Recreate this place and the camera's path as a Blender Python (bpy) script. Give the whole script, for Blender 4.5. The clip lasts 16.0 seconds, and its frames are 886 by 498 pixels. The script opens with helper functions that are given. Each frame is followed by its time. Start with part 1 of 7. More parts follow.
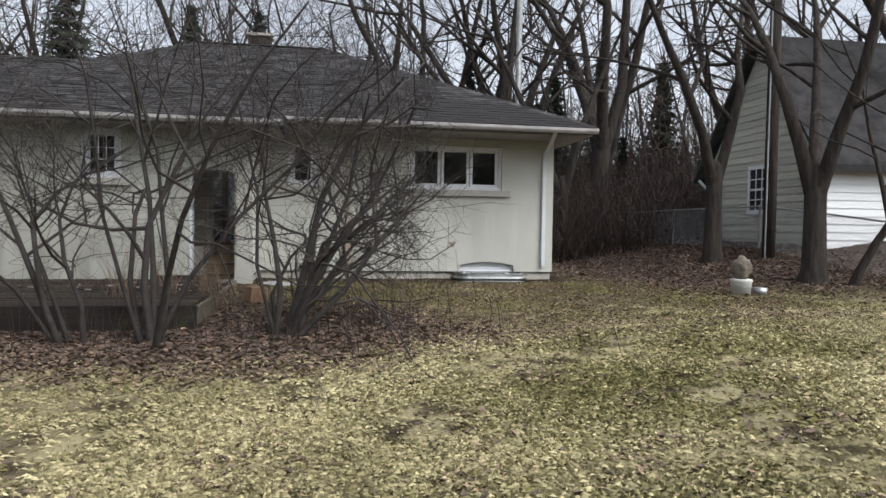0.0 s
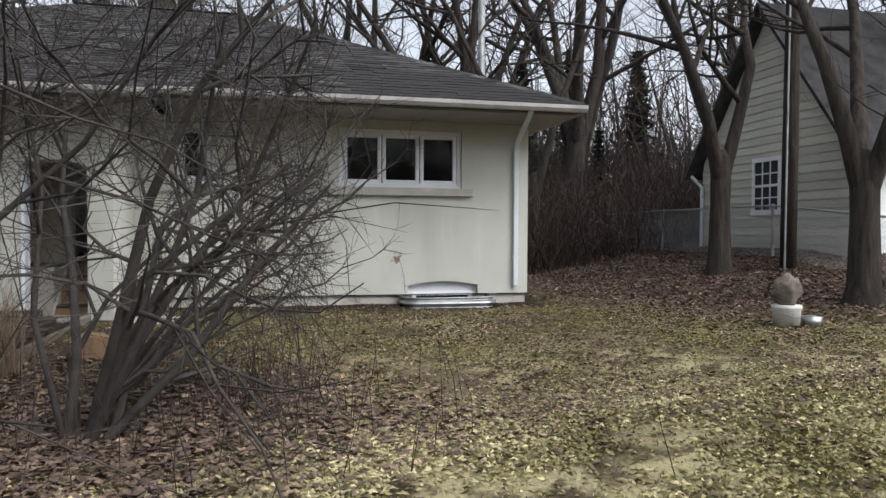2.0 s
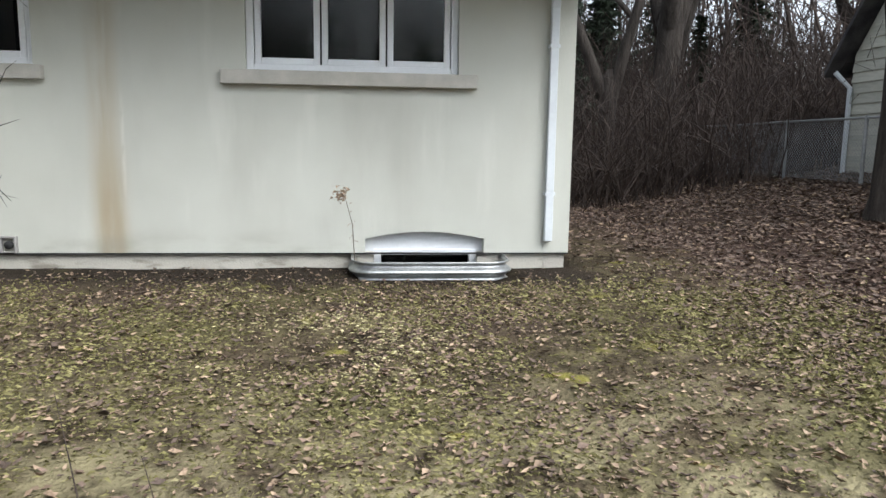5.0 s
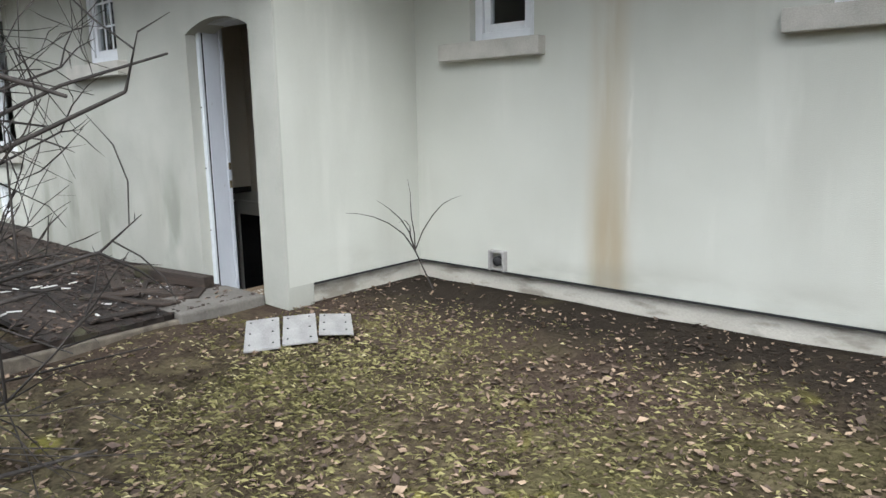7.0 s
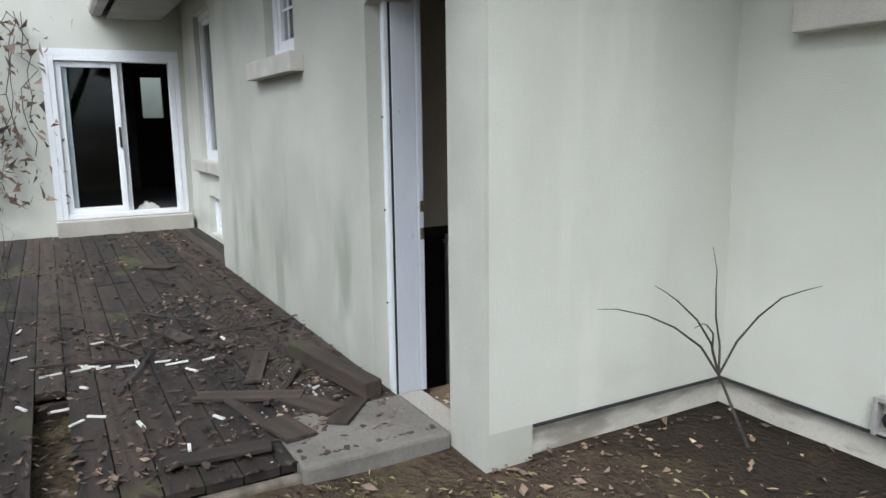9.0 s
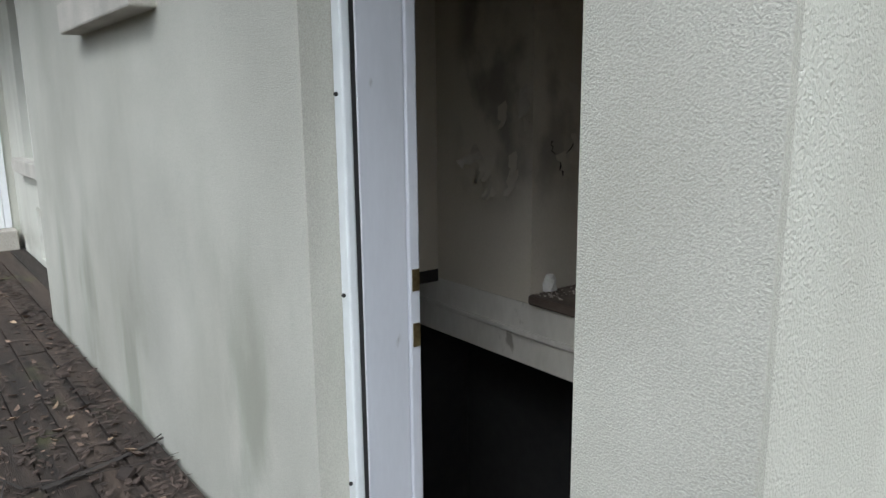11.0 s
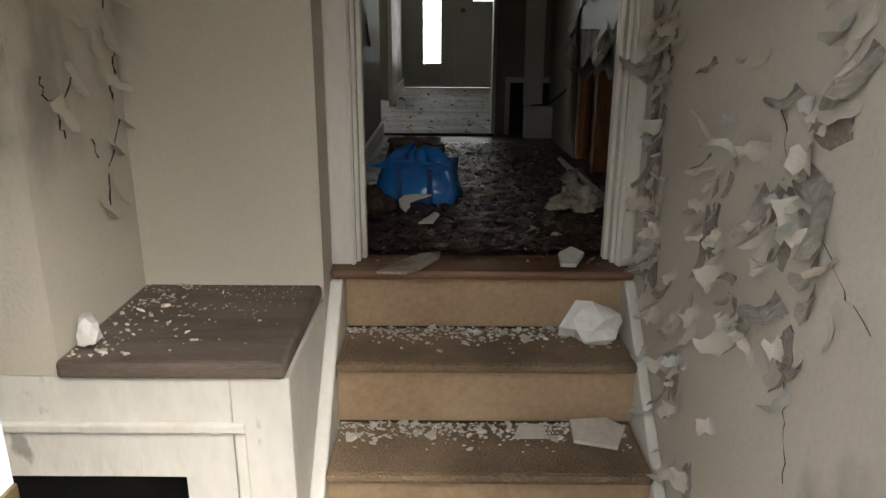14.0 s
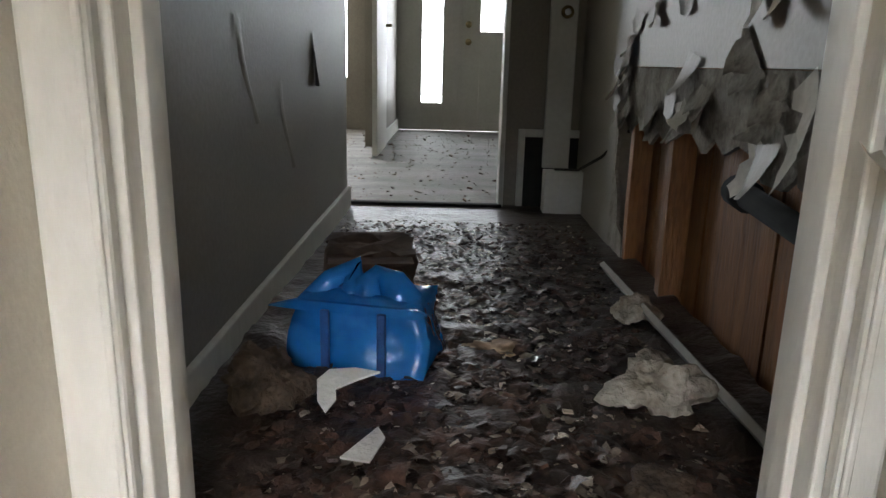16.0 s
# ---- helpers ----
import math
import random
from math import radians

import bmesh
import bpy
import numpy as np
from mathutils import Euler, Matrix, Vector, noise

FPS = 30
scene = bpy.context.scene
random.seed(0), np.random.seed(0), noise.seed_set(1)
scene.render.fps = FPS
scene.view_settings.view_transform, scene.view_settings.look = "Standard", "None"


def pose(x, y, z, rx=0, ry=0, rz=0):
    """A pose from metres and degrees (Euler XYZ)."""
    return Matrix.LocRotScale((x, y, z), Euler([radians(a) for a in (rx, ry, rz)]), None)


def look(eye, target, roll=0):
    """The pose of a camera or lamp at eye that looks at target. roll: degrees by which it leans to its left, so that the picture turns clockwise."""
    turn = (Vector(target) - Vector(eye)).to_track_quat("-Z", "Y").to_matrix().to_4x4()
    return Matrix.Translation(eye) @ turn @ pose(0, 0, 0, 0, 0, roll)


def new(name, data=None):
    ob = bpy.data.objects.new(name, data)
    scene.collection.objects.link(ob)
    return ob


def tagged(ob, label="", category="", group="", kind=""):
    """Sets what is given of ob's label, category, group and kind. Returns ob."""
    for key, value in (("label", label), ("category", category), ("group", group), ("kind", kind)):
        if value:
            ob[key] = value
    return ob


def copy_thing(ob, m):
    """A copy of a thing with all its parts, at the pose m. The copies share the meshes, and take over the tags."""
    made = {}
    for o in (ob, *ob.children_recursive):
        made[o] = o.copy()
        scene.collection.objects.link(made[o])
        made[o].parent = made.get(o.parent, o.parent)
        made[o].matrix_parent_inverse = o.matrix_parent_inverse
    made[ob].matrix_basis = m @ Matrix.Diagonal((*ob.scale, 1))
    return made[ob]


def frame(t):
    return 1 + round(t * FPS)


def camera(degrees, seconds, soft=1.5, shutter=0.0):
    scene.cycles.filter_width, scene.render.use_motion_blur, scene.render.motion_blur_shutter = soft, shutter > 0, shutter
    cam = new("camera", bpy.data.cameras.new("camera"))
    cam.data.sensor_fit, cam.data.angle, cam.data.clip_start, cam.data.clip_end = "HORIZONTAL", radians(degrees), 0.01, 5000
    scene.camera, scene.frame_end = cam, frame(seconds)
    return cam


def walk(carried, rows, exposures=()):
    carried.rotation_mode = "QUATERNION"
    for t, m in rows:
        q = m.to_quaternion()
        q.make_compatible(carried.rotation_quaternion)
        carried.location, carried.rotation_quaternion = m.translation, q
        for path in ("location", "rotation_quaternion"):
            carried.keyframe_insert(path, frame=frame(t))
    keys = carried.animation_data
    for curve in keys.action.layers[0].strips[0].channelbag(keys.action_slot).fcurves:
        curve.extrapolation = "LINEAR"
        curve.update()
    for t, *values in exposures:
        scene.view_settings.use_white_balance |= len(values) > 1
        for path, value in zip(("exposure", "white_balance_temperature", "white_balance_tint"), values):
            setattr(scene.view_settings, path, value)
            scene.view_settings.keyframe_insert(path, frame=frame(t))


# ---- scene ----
cam = camera(63.8, 16.0)
PATH = [
    (0, (-4.739, -14.047, 0.848), (-4.394, -12.077, 0.792), 0.9),
    (0.5, (-4.692, -13.063, 0.92), (-4.738, -11.063, 0.924), 0.2),
    (1, (-4.521, -12.335, 0.941), (-4.666, -10.34, 0.966), -0.5),
    (1.5, (-4.211, -11.529, 0.94), (-4.106, -9.532, 0.94), 0.0),
    (1.7, (-4.067, -11.219, 0.96), (-3.82, -9.234, 0.95), -0.3),
    (2, (-3.828, -10.806, 0.974), (-3.387, -8.856, 0.924), 0.3),
    (2.5, (-3.47, -10.125, 0.966), (-2.806, -8.241, 0.884), 0.2),
    (3, (-3.083, -9.442, 0.979), (-2.374, -7.575, 0.866), -0.1),
    (3.2, (-2.925, -9.188, 0.949), (-2.234, -7.316, 0.818), -0.4),
    (5.3, (-1.703, -6.177, 1.01), (-1.704, -4.203, 0.686), 0.9),
    (5.5, (-1.6, -5.888, 1.013), (-1.77, -3.925, 0.667), 0.7),
    (6, (-1.603, -5.168, 1.001), (-2.203, -3.294, 0.643), -0.0),
    (6.5, (-1.763, -4.605, 1.075), (-2.739, -2.898, 0.707), -0.5),
    (7, (-1.998, -4.115, 1.112), (-3.298, -2.639, 0.75), -1.0),
    (7.5, (-2.365, -3.659, 1.165), (-3.905, -2.433, 0.812), -1.1),
    (8, (-2.774, -3.246, 1.162), (-4.465, -2.238, 0.81), -0.9),
    (8.2, (-2.958, -3.102, 1.182), (-4.687, -2.161, 0.829), -0.9),
    (10.3, (-4.925, -2.285, 1.16), (-6.606, -1.225, 0.874), -0.0),
    (10.5, (-5.119, -2.224, 1.148), (-6.761, -1.120, 0.860), -0.1),
    (11, (-5.508, -2.038, 1.189), (-7.052, -0.827, 0.799), -0.6),
    (11.5, (-5.798, -2.042, 1.187), (-7.124, -0.623, 0.709), 0.4),
    (12, (-6.056, -1.904, 1.139), (-7.110, -0.305, 0.563), -1.1),
    (12.5, (-6.236, -1.767, 1.165), (-7.005, -0.034, 0.528), -0.9),
    (13, (-6.404, -1.699, 1.14), (-6.822, 0.142, 0.481), -0.7),
    (13.5, (-6.513, -1.625, 1.15), (-6.636, 0.26, 0.493), 0.3),
    (14, (-6.535, -1.532, 1.159), (-6.537, 0.379, 0.568), 0.3),
    (14.5, (-6.521, -1.203, 1.127), (-6.524, 0.733, 0.624), 0.1),
    (15, (-6.481, -0.754, 1.126), (-6.516, 1.189, 0.653), 0.2),
    (15.5, (-6.464, -0.516, 1.135), (-6.504, 1.426, 0.66), 0.5),
    (16, (-6.452, -0.256, 1.155), (-6.473, 1.679, 0.651), 1.4),
]
walk(cam, [(t, look(eye, target, roll)) for t, eye, target, roll in PATH],
     exposures=[(0, 0.35, 6250, 11), (3.2, 0.55, 6250, 11), (5.3, 0.87, 6100, 8), (8.2, 0.76, 5950, 8), (10.3, 0.7, 5900, 8), (11.5, 0.66, 6000, 8), (12.5, 1.15, 6100, 10),
                (13.2, 2.1, 6700, 11), (14.0, 2.9, 6850, 10), (14.6, 3.3, 6200, 10), (15.2, 3.75, 5800, 9), (16, 4.4, 6350, 10)])

# ---- sky, sun, exposure ----
world = bpy.data.worlds.new("overcast_sky")
scene.world = world
world.use_nodes = True
wn, wl = world.node_tree.nodes, world.node_tree.links
wn.clear()
w_out = wn.new("ShaderNodeOutputWorld")
w_bg = wn.new("ShaderNodeBackground")
w_sky = wn.new("ShaderNodeTexSky")
w_sky.sky_type = "NISHITA"
w_sky.sun_disc = False
w_sky.sun_elevation = radians(50)
w_sky.sun_rotation = radians(139)
w_sky.air_density, w_sky.dust_density = 1.0, 4.0
w_hsv = wn.new("ShaderNodeHueSaturation")
w_hsv.inputs["Saturation"].default_value = 0.3
w_co = wn.new("ShaderNodeTexCoord")
w_noise = wn.new("ShaderNodeTexNoise")
w_noise.inputs["Scale"].default_value = 3.2
w_noise.inputs["Detail"].default_value = 5.0
w_ramp = wn.new("ShaderNodeMapRange")
w_ramp.inputs["From Min"].default_value, w_ramp.inputs["From Max"].default_value = 0.35, 0.7
w_ramp.inputs["To Min"].default_value, w_ramp.inputs["To Max"].default_value = 0.85, 1.2
w_mul = wn.new("ShaderNodeMath")
w_mul.operation = "MULTIPLY"
w_mul.inputs[1].default_value = 0.19
wl.new(w_co.outputs["Generated"], w_noise.inputs["Vector"])
wl.new(w_noise.outputs["Fac"], w_ramp.inputs["Value"])
wl.new(w_ramp.outputs["Result"], w_mul.inputs[0])
wl.new(w_mul.outputs[0], w_bg.inputs["Strength"])
wl.new(w_sky.outputs["Color"], w_hsv.inputs["Color"])
wl.new(w_hsv.outputs["Color"], w_bg.inputs["Color"])
wl.new(w_bg.outputs["Background"], w_out.inputs["Surface"])

sun = new("sun", bpy.data.lights.new("sun", "SUN"))
sun.data.energy, sun.data.angle, sun.data.color = 1.05, radians(40), (1.0, 0.985, 0.96)
sun.matrix_world = look((13.0, -15.0, 23), (0, 0, 0))


# ---- materials ----
def ramp_mat(name, dark, light, scale=4.0, fine=80.0, rough=0.8, bump=0.2, fine_bump=0.3, metal=0.0, mottled=0.35, fine_mix=0.35,
             stretch=(1, 1, 1), random_tone=0.0, island=0.0, spec=0.5, depth=0.01):
    """A two-scale noise material in object space, with grain bump."""
    m = bpy.data.materials.new(name)
    m.use_nodes = True
    n, l = m.node_tree.nodes, m.node_tree.links
    b = n["Principled BSDF"]
    co = n.new("ShaderNodeTexCoord")
    mp = n.new("ShaderNodeMapping")
    mp.inputs["Scale"].default_value = stretch
    l.new(co.outputs["Object"], mp.inputs["Vector"])
    n1, n2 = n.new("ShaderNodeTexNoise"), n.new("ShaderNodeTexNoise")
    n1.inputs["Scale"].default_value, n2.inputs["Scale"].default_value = scale, fine
    n1.inputs["Detail"].default_value, n2.inputs["Detail"].default_value = 6, 3
    l.new(mp.outputs[0], n1.inputs["Vector"])
    l.new(mp.outputs[0], n2.inputs["Vector"])
    mx = n.new("ShaderNodeMix")
    mx.inputs["Factor"].default_value = fine_mix
    l.new(n1.outputs["Fac"], mx.inputs["A"])
    l.new(n2.outputs["Fac"], mx.inputs["B"])
    rp = n.new("ShaderNodeValToRGB")
    rp.color_ramp.elements[0].position, rp.color_ramp.elements[1].position = 0.5 - mottled / 2, 0.5 + mottled / 2
    rp.color_ramp.elements[0].color, rp.color_ramp.elements[1].color = (*dark, 1), (*light, 1)
    l.new(mx.outputs["Result"], rp.inputs["Fac"])
    colour = rp.outputs["Color"]
    if random_tone or island:
        src = n.new("ShaderNodeObjectInfo").outputs["Random"] if random_tone else n.new("ShaderNodeNewGeometry").outputs["Random Per Island"]
        amount = random_tone or island
        mr = n.new("ShaderNodeMapRange")
        mr.inputs["To Min"].default_value, mr.inputs["To Max"].default_value = 1 - amount, 1 + amount
        l.new(src, mr.inputs["Value"])
        hs = n.new("ShaderNodeHueSaturation")
        l.new(mr.outputs["Result"], hs.inputs["Value"])
        l.new(colour, hs.inputs["Color"])
        colour = hs.outputs["Color"]
    l.new(colour, b.inputs["Base Color"])
    b.inputs["Roughness"].default_value, b.inputs["Metallic"].default_value = rough, metal
    b.inputs["Specular IOR Level"].default_value = spec
    bp = n.new("ShaderNodeBump")
    bp.inputs["Strength"].default_value, bp.inputs["Distance"].default_value = fine_bump, depth
    l.new(n2.outputs["Fac"], bp.inputs["Height"])
    bp2 = n.new("ShaderNodeBump")
    bp2.inputs["Strength"].default_value, bp2.inputs["Distance"].default_value = bump, depth * 3
    l.new(n1.outputs["Fac"], bp2.inputs["Height"])
    l.new(bp.outputs["Normal"], bp2.inputs["Normal"])
    l.new(bp2.outputs["Normal"], b.inputs["Normal"])
    return m


def blend_in(m, colour, vec_scale, lo, hi, offset=(0, 0, 0), detail=5.0, amount=1.0, box=None, second="Z"):
    """Blend a stain of its own shape over a material's base colour; box limits it to a soft region (x0, x1, z0, z1, soft_x, soft_z), or along y with second="Y"."""
    n, l = m.node_tree.nodes, m.node_tree.links
    b = n["Principled BSDF"]
    old = b.inputs["Base Color"].links[0].from_socket
    co = n.new("ShaderNodeTexCoord")
    mp = n.new("ShaderNodeMapping")
    mp.inputs["Scale"].default_value, mp.inputs["Location"].default_value = vec_scale, offset
    l.new(co.outputs["Object"], mp.inputs["Vector"])
    no = n.new("ShaderNodeTexNoise")
    no.inputs["Scale"].default_value, no.inputs["Detail"].default_value = 1.0, detail
    l.new(mp.outputs[0], no.inputs["Vector"])
    mr = n.new("ShaderNodeMapRange")
    mr.interpolation_type = "SMOOTHSTEP"
    mr.inputs["From Min"].default_value, mr.inputs["From Max"].default_value = lo, hi
    mr.inputs["To Max"].default_value = amount
    l.new(no.outputs["Fac"], mr.inputs["Value"])
    fac = mr.outputs["Result"]
    if box:
        sep = n.new("ShaderNodeSeparateXYZ")
        l.new(co.outputs["Object"], sep.inputs[0])
        for axis, a, c, soft in (("X", box[0], box[1], box[4]), (second, box[2], box[3], box[5])):
            for edge, sign in ((a, 1), (c, -1)):
                r = n.new("ShaderNodeMapRange")
                r.interpolation_type = "SMOOTHSTEP"
                r.inputs["From Min"].default_value, r.inputs["From Max"].default_value = edge - sign * soft, edge + sign * soft
                l.new(sep.outputs[axis], r.inputs["Value"])
                k = n.new("ShaderNodeMath")
                k.operation = "MULTIPLY"
                l.new(fac, k.inputs[0])
                l.new(r.outputs["Result"], k.inputs[1])
                fac = k.outputs[0]
    mix = n.new("ShaderNodeMix")
    mix.data_type = "RGBA"
    l.new(fac, mix.inputs["Factor"])
    l.new(old, mix.inputs["A"])
    mix.inputs["B"].default_value = (*colour, 1)
    l.new(mix.outputs["Result"], b.inputs["Base Color"])
    return m


def glass_mat(name, tint=(0.85, 0.9, 0.9), rough=0.0, ior=1.45):
    m = bpy.data.materials.new(name)
    m.use_nodes = True
    b = m.node_tree.nodes["Principled BSDF"]
    b.inputs["Base Color"].default_value = (*tint, 1)
    b.inputs["Transmission Weight"].default_value = 1.0
    b.inputs["Roughness"].default_value = rough
    b.inputs["IOR"].default_value = ior
    return m


STUCCO = ramp_mat("stucco", (0.47, 0.475, 0.42), (0.60, 0.61, 0.55), 1.1, 210, 0.92, 0.12, 1.0, mottled=0.5, fine_mix=0.4, depth=0.0042, spec=0.25)
blend_in(STUCCO, (0.37, 0.365, 0.32), (1.6, 1.6, 0.35), 0.48, 0.78, (3, 1, 0), amount=0.5)
blend_in(STUCCO, (0.64, 0.64, 0.58), (3.5, 3.5, 0.5), 0.55, 0.7, (8, 3, 2), amount=0.4)
blend_in(STUCCO, (0.42, 0.365, 0.265), (6.5, 1, 0.7), 0.3, 0.62, (0.4, 0, 0), amount=0.75, box=(-4.31, -4.12, -0.3, 2.6, 0.10, 0.3))
blend_in(STUCCO, (0.37, 0.305, 0.20), (5.5, 1, 0.9), 0.22, 0.6, (1.3, 0, 2), amount=0.75, box=(-4.32, -4.06, -0.4, 0.7, 0.08, 0.5))
blend_in(STUCCO, (0.70, 0.69, 0.63), (30, 1, 6), 0.3, 0.55, (0, 0, 0), amount=0.6, box=(-4.075, -4.055, 0.55, 1.35, 0.02, 0.25))
blend_in(STUCCO, (0.28, 0.27, 0.22), (1.3, 1.3, 3.0), 0.45, 0.72, (7, 0, 0), amount=0.55, box=(-14, 1, -0.5, 0.14, 0.5, 0.14))
STUCCO_ROUGH = ramp_mat("stucco_rough", (0.33, 0.33, 0.288), (0.55, 0.555, 0.495), 1.3, 300, 0.95, 0.1, 0.8, mottled=0.38, fine_mix=0.5, depth=0.003, spec=0.2)
blend_in(STUCCO_ROUGH, (0.29, 0.285, 0.235), (1.5, 1.5, 0.55), 0.46, 0.75, (3, 1, 2), amount=0.55)
blend_in(STUCCO_ROUGH, (0.22, 0.23, 0.18), (2.6, 2.6, 0.9), 0.52, 0.7, (6, 2, 7), amount=0.6, box=(-13, -6.9, -0.5, 0.75, 0.3, 0.4))
SILL_STONE = ramp_mat("sill_stone", (0.36, 0.35, 0.31), (0.52, 0.50, 0.45), 5, 120, 0.9, 0.1, 0.4)
CONCRETE = ramp_mat("concrete", (0.26, 0.24, 0.205), (0.48, 0.46, 0.41), 2.5, 60, 0.95, 0.4, 0.5, mottled=0.6)
WHITE_VINYL = ramp_mat("white_vinyl", (0.68, 0.70, 0.72), (0.78, 0.80, 0.82), 2.5, 30, 0.4, 0.02, 0.05)
WHITE_METAL = ramp_mat("white_metal", (0.56, 0.60, 0.62), (0.68, 0.72, 0.74), 2.0, 25, 0.42, 0.03, 0.05)
OLD_PAINT = ramp_mat("old_white_paint", (0.58, 0.56, 0.50), (0.78, 0.76, 0.70), 3, 40, 0.55, 0.12, 0.25, stretch=(1, 1, 0.4), mottled=0.5)
blend_in(OLD_PAINT, (0.22, 0.19, 0.15), (9, 9, 5), 0.68, 0.74, (2, 5, 1), amount=0.7)
JAMB_PAINT = ramp_mat("jamb_paint", (0.43, 0.455, 0.50), (0.55, 0.575, 0.62), 2, 50, 0.45, 0.04, 0.03, stretch=(2, 2, 0.5), fine_mix=0.15)
blend_in(JAMB_PAINT, (0.20, 0.19, 0.18), (14, 14, 5), 0.69, 0.75, (1, 2, 3), amount=0.7)
ROOF_DARK = ramp_mat("asphalt_shingle", (0.018, 0.018, 0.020), (0.072, 0.069, 0.068), 3, 90, 0.95, 0.2, 0.6, island=0.55, spec=0.2)
SOFFIT = ramp_mat("soffit_paint", (0.26, 0.25, 0.23), (0.36, 0.35, 0.32), 3, 40, 0.8, 0.05, 0.1)
GUTTER = ramp_mat("gutter_metal", (0.24, 0.23, 0.22), (0.42, 0.41, 0.39), 3, 40, 0.6, 0.05, 0.1)
DARK_GLASS = glass_mat("window_glass", (0.75, 0.8, 0.8), ior=1.28)
# for truly black parts, and for unlit hollows whose shade is painted in
BLACK_AND_SHADE = ramp_mat("black_parts_and_shade", (0.012, 0.012, 0.013), (0.03, 0.03, 0.03), 2, 20, 0.95, 0.1, 0.1)
GALV = ramp_mat("galvanised_steel", (0.30, 0.31, 0.31), (0.52, 0.54, 0.54), 5, 40, 0.4, 0.05, 0.1, metal=0.85)
DECK_WOOD = ramp_mat("weathered_deck_wood", (0.009, 0.0065, 0.005), (0.058, 0.041, 0.030), 3, 60, 0.75, 0.3, 0.6, stretch=(0.35, 6, 6), random_tone=0.5, mottled=0.3)
blend_in(DECK_WOOD, (0.09, 0.10, 0.03), (1.4, 2.2, 1), 0.58, 0.72, (4, 4, 0), amount=0.6)
OLD_WOOD = ramp_mat("old_wood", (0.085, 0.072, 0.055), (0.23, 0.195, 0.15), 3, 60, 0.85, 0.3, 0.5, stretch=(0.5, 5, 5))
SOIL = ramp_mat("soil_lawn", (0.016, 0.012, 0.009), (0.10, 0.078, 0.05), 2.2, 34, 1.0, 0.8, 1.0, mottled=0.3, fine_mix=0.55, depth=0.03, spec=0.05)
blend_in(SOIL, (0.17, 0.145, 0.08), (5.0, 5.0, 1), 0.46, 0.66, (2, 5, 0), detail=9.0, amount=0.5)
blend_in(SOIL, (0.36, 0.32, 0.185), (3.5, 3.5, 1), 0.38, 0.60, (6, 1, 0), detail=10.0, amount=0.85, box=(-60, 60, -60, -3.8, 1, 1.4), second="Y")
blend_in(SOIL, (0.082, 0.077, 0.032), (1.1, 1.1, 1), 0.50, 0.70, (3, 9, 0), detail=10.0, amount=0.7)
blend_in(SOIL, (0.24, 0.22, 0.05), (2.1, 2.1, 1), 0.64, 0.72, (13, 4, 0), detail=7.0, amount=0.7)
blend_in(SOIL, (0.07, 0.05, 0.04), (0.45, 0.45, 1), 0.53, 0.66, (11, 2, 0), amount=0.7)
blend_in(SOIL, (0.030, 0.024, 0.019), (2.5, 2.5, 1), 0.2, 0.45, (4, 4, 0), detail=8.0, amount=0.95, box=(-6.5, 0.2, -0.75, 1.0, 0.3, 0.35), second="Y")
blend_in(SOIL, (0.065, 0.043, 0.035), (2.5, 2.5, 1), 0.2, 0.45, (9, 4, 0), detail=8.0, amount=0.9, box=(1.2, 60, -2.6, 60, 0.9, 1.2), second="Y")
blend_in(SOIL, (0.055, 0.036, 0.03), (2.5, 2.5, 1), 0.2, 0.45, (1, 7, 0), detail=8.0, amount=0.9, box=(-14, -4.2, -6.9, -4.6, 0.9, 0.5), second="Y")
LEAF_LITTER = ramp_mat("dead_leaf", (0.16, 0.112, 0.076), (0.39, 0.295, 0.205), 9, 60, 0.85, 0.1, 0.2, island=0.38, spec=0.2)
LEAF_DARK = ramp_mat("wet_dead_leaf", (0.058, 0.040, 0.031), (0.20, 0.138, 0.10), 9, 60, 0.7, 0.1, 0.2, island=0.5)
GRASS_PALE = ramp_mat("dormant_grass", (0.27, 0.24, 0.125), (0.53, 0.475, 0.28), 0.7, 8, 0.9, 0, 0, island=0.4, spec=0.1)
GRASS_GREEN = ramp_mat("green_grass", (0.13, 0.12, 0.052), (0.28, 0.255, 0.115), 0.7, 8, 0.9, 0, 0, island=0.4, spec=0.1)
BARK = ramp_mat("bark", (0.018, 0.015, 0.013), (0.070, 0.060, 0.052), 6, 50, 0.95, 0.7, 0.7, stretch=(2, 2, 0.35), depth=0.02, spec=0.2)
TWIG = ramp_mat("twig_bark", (0.016, 0.014, 0.012), (0.064, 0.054, 0.048), 8, 60, 0.85, 0.1, 0.2, island=0.35)
BRUSH = ramp_mat("brush_stems", (0.024, 0.017, 0.014), (0.085, 0.062, 0.05), 6, 40, 0.9, 0.1, 0.2, island=0.4)
NEEDLES = ramp_mat("conifer_needles", (0.012, 0.02, 0.012), (0.04, 0.055, 0.032), 5, 40, 0.9, 0.1, 0.2, island=0.4)
SIDING = ramp_mat("white_lap_siding", (0.36, 0.36, 0.295), (0.57, 0.56, 0.48), 2, 30, 0.7, 0.05, 0.1, random_tone=0.14)
SIDING_WHITE = ramp_mat("clean_white_siding", (0.68, 0.70, 0.70), (0.78, 0.80, 0.80), 2, 30, 0.6, 0.05, 0.1, random_tone=0.05)
METAL_GREY = ramp_mat("galvanised_wire", (0.25, 0.26, 0.26), (0.42, 0.43, 0.43), 5, 40, 0.5, 0.05, 0.1, metal=0.6)


